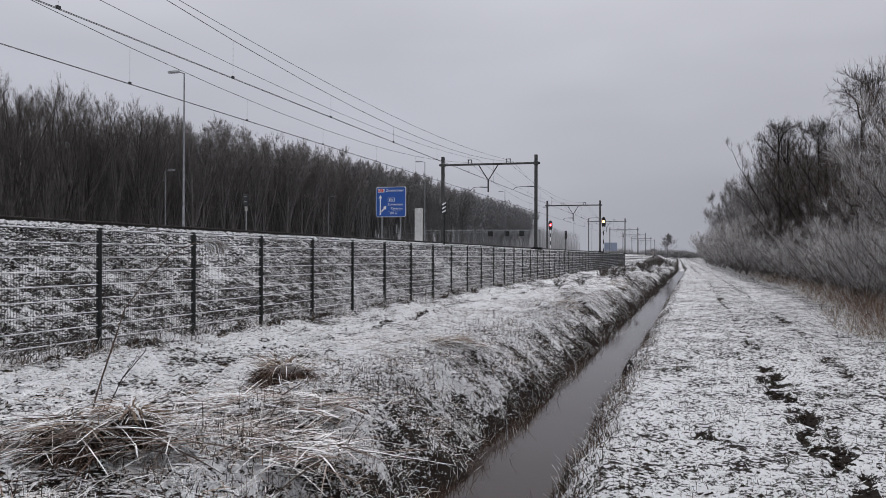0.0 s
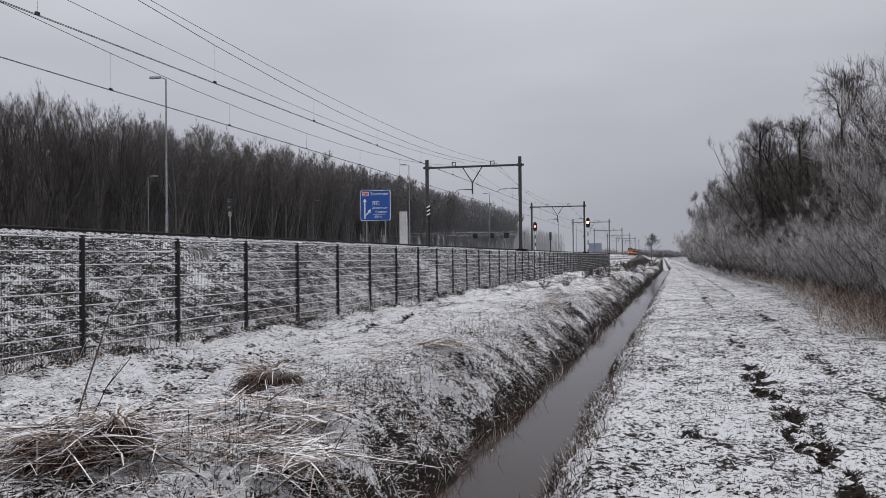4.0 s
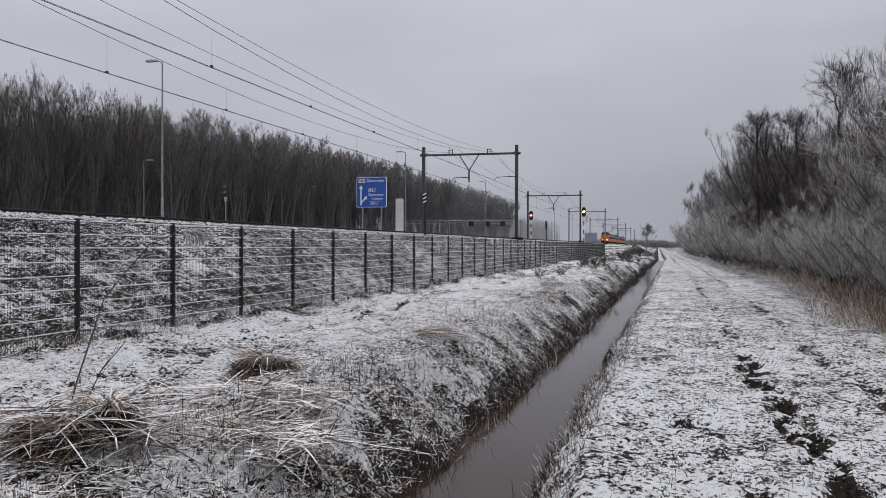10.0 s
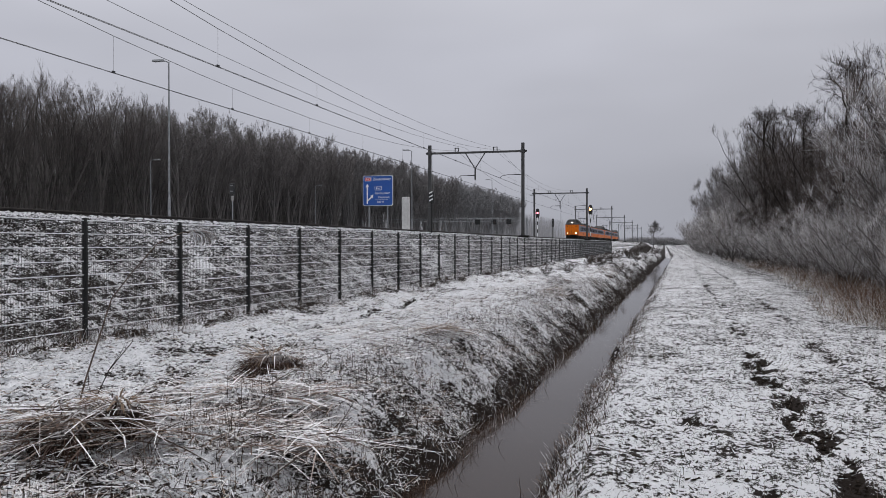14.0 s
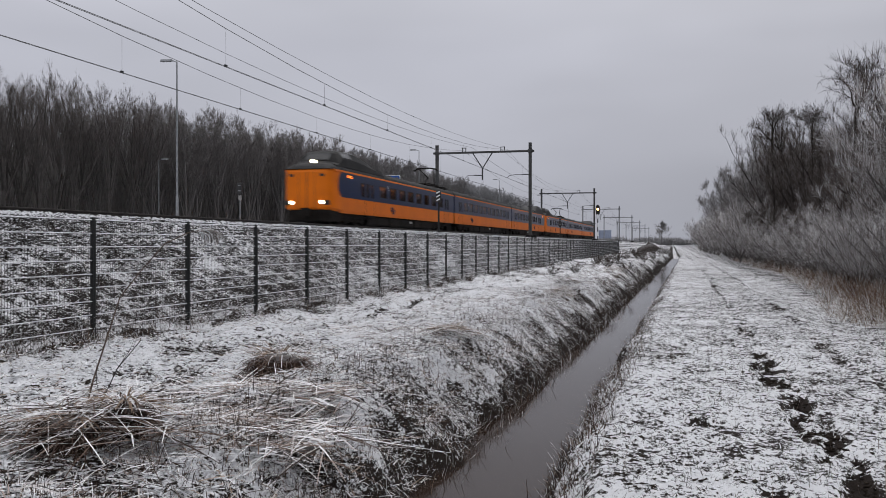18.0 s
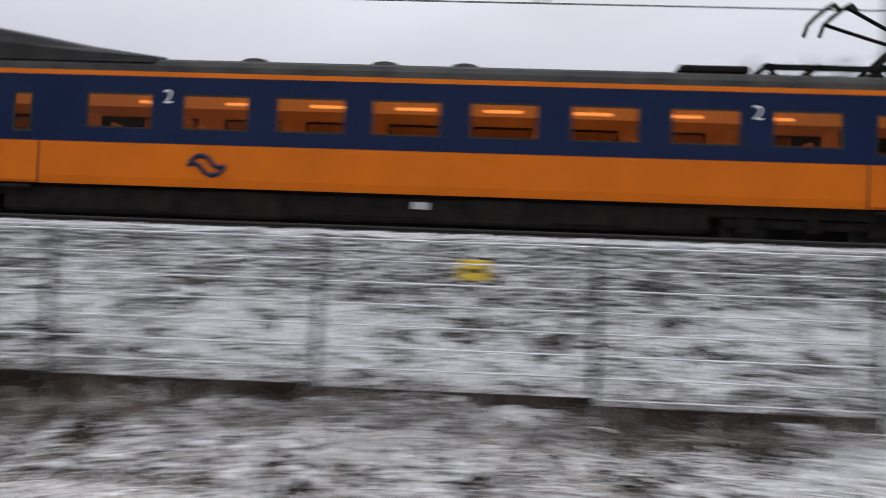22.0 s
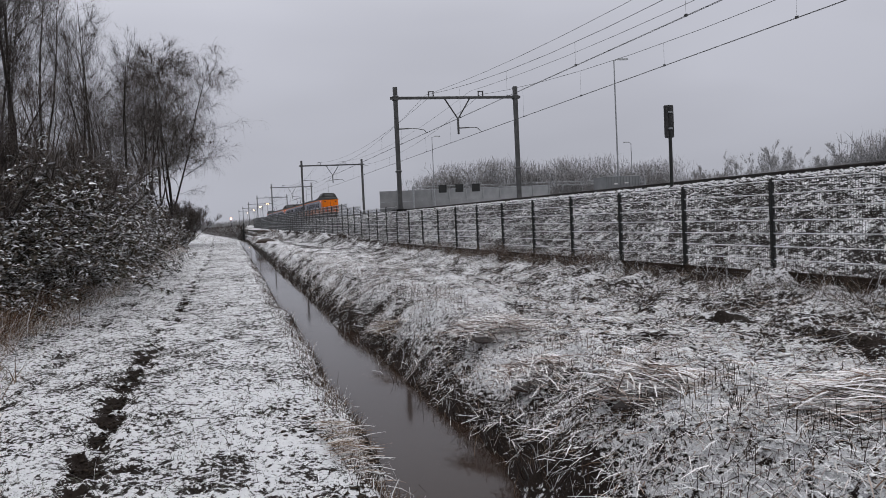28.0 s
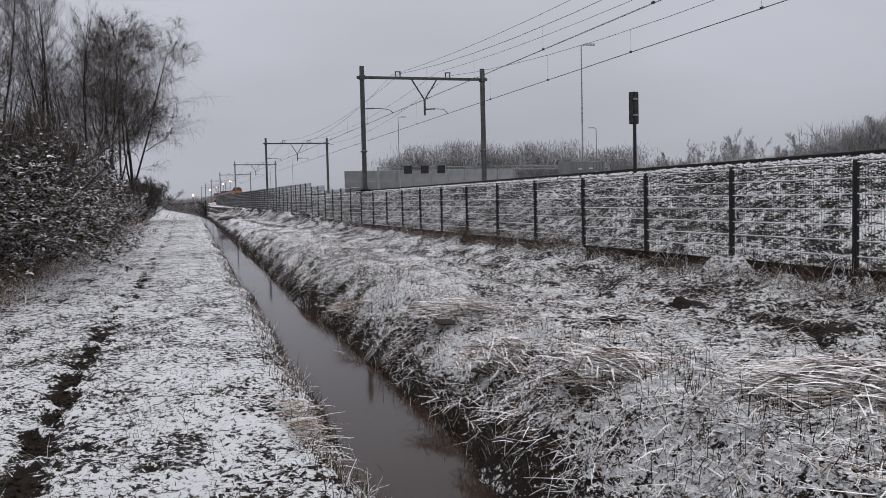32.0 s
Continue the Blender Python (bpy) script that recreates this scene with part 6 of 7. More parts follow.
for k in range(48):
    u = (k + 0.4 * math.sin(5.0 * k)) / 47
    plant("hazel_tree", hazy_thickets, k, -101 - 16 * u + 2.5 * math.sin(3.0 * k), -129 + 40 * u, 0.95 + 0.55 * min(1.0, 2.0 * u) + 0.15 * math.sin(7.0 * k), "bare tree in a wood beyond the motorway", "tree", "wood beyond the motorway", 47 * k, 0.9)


def build_hedge():
    """A clipped dark hedge that runs off beyond the end of the path, with a post at its near end."""
    np.random.seed(47)
    t = thing("hedge", "low dark clipped hedge beyond the end of the path", "hedge")
    n = 14000
    u = np.random.random(n) ** 1.6
    base = np.stack([-4.4 + 6.9 * u + np.random.normal(0, 0.25, n), -116 - 184 * u, np.random.uniform(0.1, 1.75, n)], -1)
    v, f = ribbons(base, np.random.uniform(0, 6.3, n), np.random.uniform(0.2, 0.7, n), np.random.uniform(0.03, 0.07, n), np.random.uniform(-0.2, 1.4, n), np.random.normal(0.1, 0.4, n), 2)
    part("twig_mass", quick_mesh("twig_mass", v, f, twig_dark), None, t)
    part("end_post", Geo().box(-4.55, -115.8, 0.0, -4.4, -115.65, 2.3, bevel=0.02), dark_steel, t, "dark square post")


build_hedge()


def build_noise_wall():
    """A grey screen across the distance, panel by panel between posts."""
    t = thing("noise_barrier", "long grey noise barrier of panels beside a distant motorway", "noise barrier")
    pm = Geo().box(-0.15, -0.15, 0, 0.15, 0.2, 9.3, bevel=0.02).mesh("post", hazy_wall)
    panels = Geo()
    for k in range(3):
        panels.box(0.16, -0.06, 0.2 + 3.0 * k, 4.84, 0.06, 3.17 + 3.0 * k)
    panel = panels.mesh("panel", hazy_wall)
    for k in range(10):
        at = pose(-95 + 5.0 * k, -236, 0.7)
        part("post", pm, None, t, m=at)
        part("panel", panel, None, t, m=at)


# wall grey chosen with the haze in front of it mixed in
hazy_wall = surface("hazed_pale_grey_panel", (0.15, 0.155, 0.16), (0.2, 0.205, 0.21), 0.4, 0.9, 0.0, 0.1)
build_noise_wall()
lamp_lit = glow("lit_street_lamp", (1.0, 0.62, 0.36), 14.0)
for y in (-555, -640, -750, -900):
    t = thing("street_lamp", "distant lit lamp post beside the motorway", "street lamp", "lit lamps in the distance", m=pose(-33.4, y, 0.9))
    part("pole", Geo().tube([(0, 0, 0), (0, 0, 14.6)], [0.16, 0.09], 8), pale_steel, t)
    part("lantern", Geo().loft([[(a, s_ * 0.55, 14.6 + h) for s_, h in ((-1, 0), (1, 0), (0.6, 0.5), (-0.6, 0.5))] for a in (-0.4, 0.7)]), lamp_lit, t, "glowing lantern")


def build_warning_lamp():
    t = thing("warning_lamp", "reddish lit warning lamp on a post far along the line", "warning lamp", m=pose(-6.2, -300, 0.3))
    part("post", Geo().tube([(0, 0, 0), (0, 0, 4.4)], 0.08, 8), dark_steel, t)
    part("lens", Geo().loft([[(r * math.cos(q), d, 4.5 + r * math.sin(q)) for q in (2 * math.pi * j / 14 for j in range(14))] for r, d in ((0.3, 0.0), (0.3, 0.1), (0.15, 0.16))]), glow("warning_light", (1.0, 0.35, 0.2), 8.0), t, "glowing lens")


build_warning_lamp()


def build_container():
    t = thing("grey_container", "dark grey container with pale scrawls beyond the railway", "container", m=pose(-31.5, -63, 0.9))
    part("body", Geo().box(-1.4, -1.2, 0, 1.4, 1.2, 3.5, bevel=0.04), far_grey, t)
    for k in range(11):
        part("rib", Geo().box(-1.38 + 0.25 * k, 1.2, 0.1, -1.26 + 0.25 * k, 1.24, 3.4), far_grey, t)
    for k, (a, b) in enumerate(((-0.9, 2.6), (-0.4, 2.9), (0.1, 2.5), (0.5, 2.85))):
        part("scrawl", Geo().box(a, 1.245, b, a + 0.32, 1.255, b + 0.08), pale_concrete, t)


build_container()


def build_marker():
    t = thing("distance_marker", "small yellow distance plate on a post on the railway slope", "marker", m=pose(-11.9, -0.6, 1.75))
    part("post", Geo().box(-0.03, -0.03, -0.3, 0.03, 0.03, 0.2), galvanised, t)
    part("plate", Geo().box(-0.02, -0.17, 0.0, 0.04, 0.17, 0.26, bevel=0.008), surface("yellow_plate", (0.75, 0.5, 0.02), (0.8, 0.56, 0.03), 4, 0.5), t, "yellow plate")
    part("bar", Geo().box(0.041, -0.1, 0.1, 0.044, 0.1, 0.15), signal_black, t, "dark unreadable bar")


build_marker()


def soil_heap(x, y, wide, high, label):
    g = Geo()
    rows = []
    for k in range(7):
        q = k / 6
        r = wide * math.cos(q * 1.5)
        rows.append([(r * math.cos(a) * (1 + 0.2 * math.sin(2 * a + 3 * q) + 0.12 * math.sin(5 * a + 7 * q)), r * 0.8 * math.sin(a) * (1 + 0.15 * math.cos(5 * a)), high * math.sin(q * 1.5) * (1 + 0.25 * math.sin(a + 1.0)) - 0.1) for a in (2 * math.pi * j / 14 for j in range(14))])
    g.loft(rows)
    z = float(height(np.array([x]), np.array([y]))[0])
    solid("brush_mound", g, surface("dark_heap", (0.03, 0.026, 0.022), (0.07, 0.06, 0.055), 3, 0.95, 0.0, 0.8, 12, 0.5, snow=0.12), label, "soil heap", m=pose(x, y, z))


soil_heap(-6.0, 190, 1.9, 1.6, "dark heap of soil and brush with snow on it")
plant("larch_tree", larches, 0, -3.9, 230, 2.1, "small pointed bare tree at the end of the ditch", "tree", "saplings", 0, -1.6)
rnd = random.Random(83)
for k in range(34):
    y = 38 + 3.6 * k + rnd.uniform(-1.5, 1.5)
    x = float(ditch_at(y)) - rnd.uniform(1.2, 4.4)
    shrub(DARK_SHRUBS, x, y, rnd.uniform(0.16, 0.34) + 0.0006 * y, "low clump of dark dead weeds on the ditch bank", rnd.uniform(0, 360), k, "dead weed clumps on the bank")


def far_sign(x, y):
    t = thing("motorway_sign", "hazy blue direction sign far along the motorway", "road sign", m=pose(x, y, 0.9))
    for a in (-2.2, 2.2):
        part("post", Geo().tube([(a, 0.12, 0), (a, 0.12, 7.2)], 0.1, 8), pale_steel, t)
    # sign blue washed out towards grey in its colour, for haze
    part("panel", Geo().box(-3.0, -0.06, 3.4, 3.0, 0.06, 7.3, bevel=0.03), surface("hazed_blue_panel", (0.17, 0.2, 0.27), (0.21, 0.24, 0.31), 1.0, 0.7), t, "blue panel greyed for haze")


far_sign(-32.1, 420)


# ---- grass, reeds and stalks ----
stub_tones = stalks("wet_dark_stubs", [(0.0, (0.022, 0.016, 0.013)), (0.45, (0.05, 0.038, 0.03)), (0.75, (0.11, 0.085, 0.07)), (0.93, (0.6, 0.6, 0.61))])
thatch_tones = stalks("broken_mauve_stalks", [(0.0, (0.012, 0.008, 0.007)), (0.27, (0.055, 0.036, 0.031)), (0.36, (0.2, 0.15, 0.137)), (0.4, (0.47, 0.41, 0.395)), (0.49, (0.86, 0.855, 0.87))])
straw_dark = stalks("tangled_wet_straw", [(0.0, (0.03, 0.022, 0.017)), (0.3, (0.085, 0.06, 0.046)), (0.55, (0.2, 0.16, 0.13)), (0.75, (0.4, 0.36, 0.33)), (0.86, (0.74, 0.74, 0.75))])
rust_tones = stalks("rusty_dead_weeds", [(0.0, (0.06, 0.035, 0.024)), (0.3, (0.13, 0.075, 0.048)), (0.6, (0.22, 0.145, 0.1)), (0.82, (0.36, 0.29, 0.24)), (0.92, (0.7, 0.7, 0.71))])
reed_tones = stalks("snowy_reed_stalks", [(0.0, (0.045, 0.034, 0.026)), (0.16, (0.14, 0.092, 0.064)), (0.27, (0.36, 0.285, 0.225)), (0.39, (0.64, 0.605, 0.585)), (0.5, (0.86, 0.865, 0.88))])
dark_tones = stalks("wet_dark_stems", [(0.0, (0.032, 0.021, 0.016)), (0.4, (0.085, 0.056, 0.04)), (0.62, (0.17, 0.13, 0.1)), (0.76, (0.6, 0.6, 0.61))])
grass_tones = stalks("frosted_grass_blades", [(0.0, (0.05, 0.053, 0.036)), (0.3, (0.115, 0.122, 0.09)), (0.55, (0.3, 0.31, 0.275)), (0.75, (0.66, 0.68, 0.69))])
straw_tones = stalks("dry_straw", [(0.0, (0.14, 0.095, 0.066)), (0.3, (0.28, 0.21, 0.155)), (0.52, (0.45, 0.4, 0.355)), (0.66, (0.76, 0.755, 0.76))])


litter_tones = stalks("dark_litter_and_snow", [(0.0, (0.018, 0.014, 0.011)), (0.3, (0.045, 0.036, 0.027)), (0.4, (0.3, 0.29, 0.275)), (0.46, (0.88, 0.885, 0.9))])


brush_tones = stalks("brown_brush_stems", [(0.0, (0.05, 0.036, 0.028)), (0.4, (0.12, 0.085, 0.066)), (0.75, (0.24, 0.19, 0.16)), (0.92, (0.6, 0.59, 0.59))])


stalk_tones = stalks("beige_reed_stalks", [(0.0, (0.05, 0.036, 0.029)), (0.15, (0.18, 0.13, 0.105)), (0.3, (0.4, 0.335, 0.3)), (0.46, (0.64, 0.605, 0.59)), (0.6, (0.9, 0.89, 0.895))])


heap_tones = stalks("brown_matted_stalks", [(0.0, (0.05, 0.034, 0.027)), (0.2, (0.12, 0.082, 0.063)), (0.38, (0.3, 0.24, 0.205)), (0.52, (0.58, 0.55, 0.54)), (0.7, (0.82, 0.815, 0.82))])


def scatter(n, x0, x1, reach, near):
    """Places beside the path, the more the nearer they lie to the middle of the walk."""
    y = near * np.sinh(np.random.uniform(-1, 1, n) * np.arcsinh(reach / near))
    return np.random.uniform(x0, x1, n), y


def strew(name, label, category, x, y, z_up, heading, long, wide, rise, bend, mat, steps):
    base = np.stack([x, y, height(x, y) + z_up], -1)
    v, f = ribbons(base, heading, long, wide, rise, bend, steps)
    ob = new(name, quick_mesh(name, v, f, mat))
    tagged(ob, label, category, kind="stuff")


def build_stuff():
    rng = np.random.uniform
    np.random.seed(101)
    # flattened reeds across the strip between ditch and fence, combed by the wind
    x, y = scatter(50000, -8.7, -3.3, 55, 7.0)
    keep = (x < ditch_at(y) - 0.75) & (rut_depth(x, y) < 0.3) & (spoil(x, y) < 0.02)
    x, y = x[keep], y[keep]
    n = len(x)
    comb = 2.2 + 2.6 * lattice(x * 0.55, y * 0.55, 31) + np.random.normal(0, 0.95, n)
    pile = np.clip(lattice(x * 0.8, y * 0.8, 32), 0, 1)
    strew("flattened_reeds", "flattened reeds and grass stalks loaded with snow", "reeds", x, y, rng(-0.01, 0.05, n) * (0.5 + pile), comb, rng(0.08, 0.36, n) * (0.7 + 0.6 * pile), rng(0.006, 0.015, n), rng(-0.1, 0.26, n), rng(-0.1, 0.5, n), reed_tones, 2)
    # long single stalks that lie criss-cross on top
    x, y = scatter(15000, -6.6, -3.5, 34, 8.0)
    keep = (x < ditch_at(y) - 0.8) & (np.abs(y) > 2.5) & (rut_depth(x, y) < 0.2) & (spoil(x, y) < 0.05) & (lattice(x * 0.7, y * 0.5, 33) > -0.35)
    x, y = x[keep], y[keep]
    n = len(x)
    strew("fallen_stalks", "long fallen reed stalks that lie criss-cross under snow", "reeds", x, y, rng(0.0, 0.07, n), np.random.normal(0.5, 0.9, n) + np.pi * (np.random.random(n) < 0.5), rng(0.12, 0.48, n), rng(0.006, 0.012, n), rng(-0.08, 0.25, n), rng(0.0, 0.4, n), stalk_tones, 2)
    # short upright stems on the banks, thicker towards the water
    x, y = scatter(44000, 0, 1, 60, 8.0)
    n = len(x)
    left = np.random.random(n) < 0.72
    u = np.where(left, -0.58 - 1.5 * np.random.random(n) ** 1.4, 0.55 + 0.55 * np.random.random(n) ** 1.3)
    x = ditch_at(y) + u
    strew("bank_stems", "dark wet stems and grass on the ditch banks", "grass", x, y, np.full(n, -0.02), rng(0, 6.3, n), rng(0.05, 0.22, n), rng(0.004, 0.009, n), rng(0.5, 1.5, n), rng(0.0, 1.0, n), dark_tones, 2)
    x, y = scatter(30000, 0, 1, 60, 8.0)
    n = len(x)
    x = ditch_at(y) - 0.7 - 1.5 * np.random.random(n) ** 0.75
    strew("bank_reeds", "snowy stalks that hang down the ditch bank", "reeds", x, y, np.full(n, 0.015), rng(0, 6.3, n), rng(0.05, 0.2, n), rng(0.006, 0.013, n), rng(-0.2, 0.6, n), rng(0.2, 1.2, n), reed_tones, 2)
    # behind, tangled straw fills the strip up to the fence
    x, y = scatter(70000, -8.75, -4.6, 40, 9.0)
    keep = (y < 1.5 + 2 * lattice(x, y, 49)) & (rut_depth(x, y) < 0.25) & (np.random.random(len(x)) < np.clip(0.35 + 0.5 * (-6.0 - x) / 2.5 + 0.4 * lattice(x * 1.2, y * 1.2, 50), 0.1, 1))
    x, y = x[keep], y[keep]
    n = len(x)
    strew("tangled_straw", "tangled brown straw and dead grass between bank and fence", "grass", x, y, rng(-0.01, 0.04, n), rng(0, 6.3, n), rng(0.06, 0.3, n), rng(0.005, 0.011, n), rng(-0.1, 0.7, n), rng(0.0, 1.0, n), straw_dark, 2)
    # a thatch of broken stalks that covers the bank and combs down towards the water
    x, y = scatter(108000, -6.2, -1.2, 34, 7.0)
    u = x - ditch_at(y)
    keep = (u < -0.66) & (u > -3.0) & (rut_depth(x, y) < 0.3) & (lattice(x * 2.2, y * 2.2, 47) + 0.6 * lattice(x * 0.8, y * 0.8, 48) > np.where(y < 0, -0.2, -0.25) + 0.25 * (u < -2.3))
    x, y, u = x[keep], y[keep], u[keep]
    n = len(x)
    head = np.where(y < 0, -0.5, 0.4) + np.random.normal(0, 0.75, n) + np.pi * (np.random.random(n) < 0.25)
    tilt = np.where(u > -1.6, -0.7, -0.18) * np.cos(head) + np.random.normal(0.16, 0.22, n)
    strew("bank_thatch", "matted thatch of broken reed stalks, brown and snowy", "reeds", x, y, rng(0.0, 0.03, n), head, rng(0.05, 0.22, n), rng(0.005, 0.0095, n), tilt, rng(-0.1, 0.4, n), thatch_tones, 2)
    # grass that leans over the water from the path
    y = 8.0 * np.sinh(rng(-1, 1, 17000) * np.arcsinh(45 / 8.0))
    n = len(y)
    x = ditch_at(y) + 0.56 + 0.42 * np.random.random(n)
    strew("edge_grass", "dark wet grass with snow along the water's edge", "grass", x, y, np.full(n, -0.01), np.pi + rng(-1.6, 1.6, n), rng(0.04, 0.15, n), rng(0.004, 0.009, n), rng(0.3, 1.4, n), rng(0.3, 1.4, n), dark_tones, 2)
    n = 260
    x, y = np.random.normal(-1.72, 0.1, n), np.random.normal(-7.5, 0.45, n)
    strew("overhanging_straw", "pale straw that hangs over the water's edge", "grass", x, y, rng(0.0, 0.06, n), np.pi + np.random.normal(-0.25, 0.3, n), rng(0.15, 0.36, n), rng(0.006, 0.011, n), rng(0.0, 0.4, n), rng(0.2, 0.9, n), straw_tones, 3)
    # cut stubs that stand upright on the shoulder of the bank
    x, y = scatter(15000, -4.9, -1.0, 36, 7.0)
    u = x - ditch_at(y)
    keep = (u < -0.75) & (u > -2.9) & (lattice(x * 0.9, y * 0.9, 43) + 0.5 * lattice(x * 3, y * 3, 44) > -0.1)
    x, y = x[keep], y[keep]
    n = len(x)
    strew("reed_stubble", "thin dark cut reed stems standing on the bank", "reeds", x, y, np.full(n, -0.02), rng(0, 6.3, n), rng(0.07, 0.27, n), rng(0.004, 0.008, n), rng(1.25, 1.6, n), np.random.normal(0, 0.12, n), stub_tones, 2)
    # lone thin stems on the path
    x, y = scatter(700, -1.5, 2.6, 26, 7.0)
    n = len(x)
    strew("path_stems", "thin brown stems standing on the path", "grass", x, y, np.full(n, -0.01), rng(0, 6.3, n), rng(0.08, 0.32, n), rng(0.003, 0.005, n), rng(0.9, 1.6, n), np.random.normal(0.1, 0.3, n), brush_tones, 3)
    # short grass on the path
    x, y = scatter(70000, -1.75, 4.0, 60, 7.0)
    keep = (x > ditch_at(y) + 0.95) & (rut_depth(x, y) < 0.3)
    x, y = x[keep], y[keep]
    n = len(x)
    tuft = np.clip(lattice(x * 1.6, y * 1.6, 41) + 0.25, 0.05, 1.2)
    strew("path_grass", "short frosted grass poking through snow on the path", "grass", x, y, np.full(n, -0.01), rng(0, 6.3, n), rng(0.025, 0.10, n) * (0.55 + tuft), rng(0.003, 0.007, n), rng(0.25, 1.45, n), rng(0.2, 1.4, n), grass_tones, 2)
    # bits of dark litter and lumps of snow that break up the white
    x, y = scatter(80000, -8.8, 4.0, 45, 6.0)
    keep = (np.abs(x - ditch_at(y)) > 0.8) & (rut_depth(x, y) < 0.35) & (spoil(x, y) < 0.02) & ((y > 3) | (np.abs(x + 8.85) > 0.22) | (np.random.random(len(x)) < 0.3))
    x, y = x[keep], y[keep]
    n = len(x)
    strew("ground_litter", "dark leaf litter and crumbs of snow on the ground", "litter", x, y, rng(0.0, 0.012, n), rng(0, 6.3, n), rng(0.015, 0.065, n), rng(0.004, 0.013, n), rng(-0.15, 0.7, n), rng(0.0, 0.9, n), litter_tones, 1)
    # the railway slope behind the fence
    x, y = scatter(95000, -12.9, -9.2, 60, 10.0)
    n = len(x)
    strew("slope_grass", "tufts of dead grass and snow on the railway slope", "grass", x, y, np.full(n, -0.01), rng(-0.9, 0.9, n), rng(0.04, 0.13, n), rng(0.01, 0.026, n), rng(0.1, 0.9, n), rng(0.3, 1.3, n), litter_tones, 2)
    # a fringe below the fence
    x, y = scatter(15000, -9.35, -8.5, 60, 9.0)
    n = len(x)
    strew("fence_grass", "tangled dead grass along the foot of the fence", "grass", x, y, np.full(n, -0.01), rng(0, 6.3, n), rng(0.1, 0.5, n), rng(0.004, 0.009, n), rng(0.3, 1.4, n), rng(0.2, 1.5, n), dark_tones, 3)
    y = np.where(np.random.random(5200) < 0.6, np.random.normal(-24, 4.5, 5200), rng(-40, 2, 5200))
    n = len(y)
    x = -8.72 + np.random.normal(0, 0.14, n)
    strew("fence_brush", "brown dead stems that stand before the fence", "grass", x, y, np.full(n, -0.01), rng(0, 6.3, n), rng(0.12, 0.5, n) * np.where(y < -16, 1.2, 0.5), rng(0.003, 0.007, n), rng(0.2, 1.4, n), rng(0.3, 1.6, n), brush_tones, 3)
    y = np.random.normal(-4, 6.0, 7000)
    n = len(y)
    x = -8.68 + np.abs(np.random.normal(0, 0.2, n))
    strew("fence_straw", "matted brown grass on the soil before the fence", "grass", x, y, np.full(n, -0.01), rng(0, 6.3, n), rng(0.08, 0.32, n), rng(0.005, 0.01, n), rng(0.0, 1.1, n), rng(0.3, 1.4, n), straw_dark, 2)
    # tall straw before the shrubs
    x, y = scatter(52000, 0, 1, 90, 15.0)
    keep = np.abs(y) > 9
    x, y = x[keep], y[keep]
    n = len(x)
    edge = np.where(y > 0, np.interp(y, [10, 19, 41, 130], [2.5, 2.7, 4.4, 4.9]), np.interp(-y, [10, 30, 60, 100], [1.9, 1.7, 1.6, 1.7]))
    x = edge + 0.45 * lattice(y * 0 + 2.0, y * 0.6, 57) + 0.3 * lattice(y * 0 + 5.0, y * 1.9, 58) + 2.4 * np.random.random(n) ** 0.9
    strew("edge_straw", "tall tan dead grass along the edge of the wood", "grass", x, y, np.full(n, -0.02), rng(0, 6.3, n), rng(0.15, 0.75, n), rng(0.006, 0.013, n), rng(0.3, 1.4, n), rng(0.3, 1.7, n), straw_tones, 3)
    # rust-brown weeds between straw and shrubs
    y = np.concatenate([rng(10.5, 30, 7000), rng(30, 60, 2500), rng(-26, -10.0, 13000), rng(-95, -26, 3000)])
    n = len(y)
    edge = np.where(y > 0, np.interp(y, [10, 19, 41, 130], [3.1, 3.3, 4.7, 5.2]), np.interp(-y, [10, 30, 60, 100], [2.3, 2.5, 2.6, 2.3]))
    x = edge + 1.3 * np.random.random(n) ** 1.3
    strew("dead_weeds", "rust-brown dead weeds in front of the shrubs", "grass", x, y, np.full(n, -0.02), rng(0, 6.3, n), rng(0.25, 0.95, n), rng(0.004, 0.009, n), rng(0.6, 1.5, n), rng(0.1, 1.4, n), rust_tones, 4)
    # stems that stand in the water
    y = np.concatenate([rng(-30, 45, 560), rng(6, 26, 520)])
    n = len(y)
    x = ditch_at(y) + np.where(np.random.random(n) < 0.6, -0.52, 0.48) + np.random.normal(0, 0.07, n)
    base = np.stack([x, y, np.full(n, WATER_Z - 0.05)], -1)
    v, f = ribbons(base, rng(0, 6.3, n), rng(0.1, 0.3, n), np.full(n, 0.008), rng(0.7, 1.5, n), rng(0, 1.2, n), 2)
    tagged(new("water_stems", quick_mesh("water_stems", v, f, dark_tones)), "dark stems that stand in the ditch water", "reeds", kind="stuff")


build_stuff()


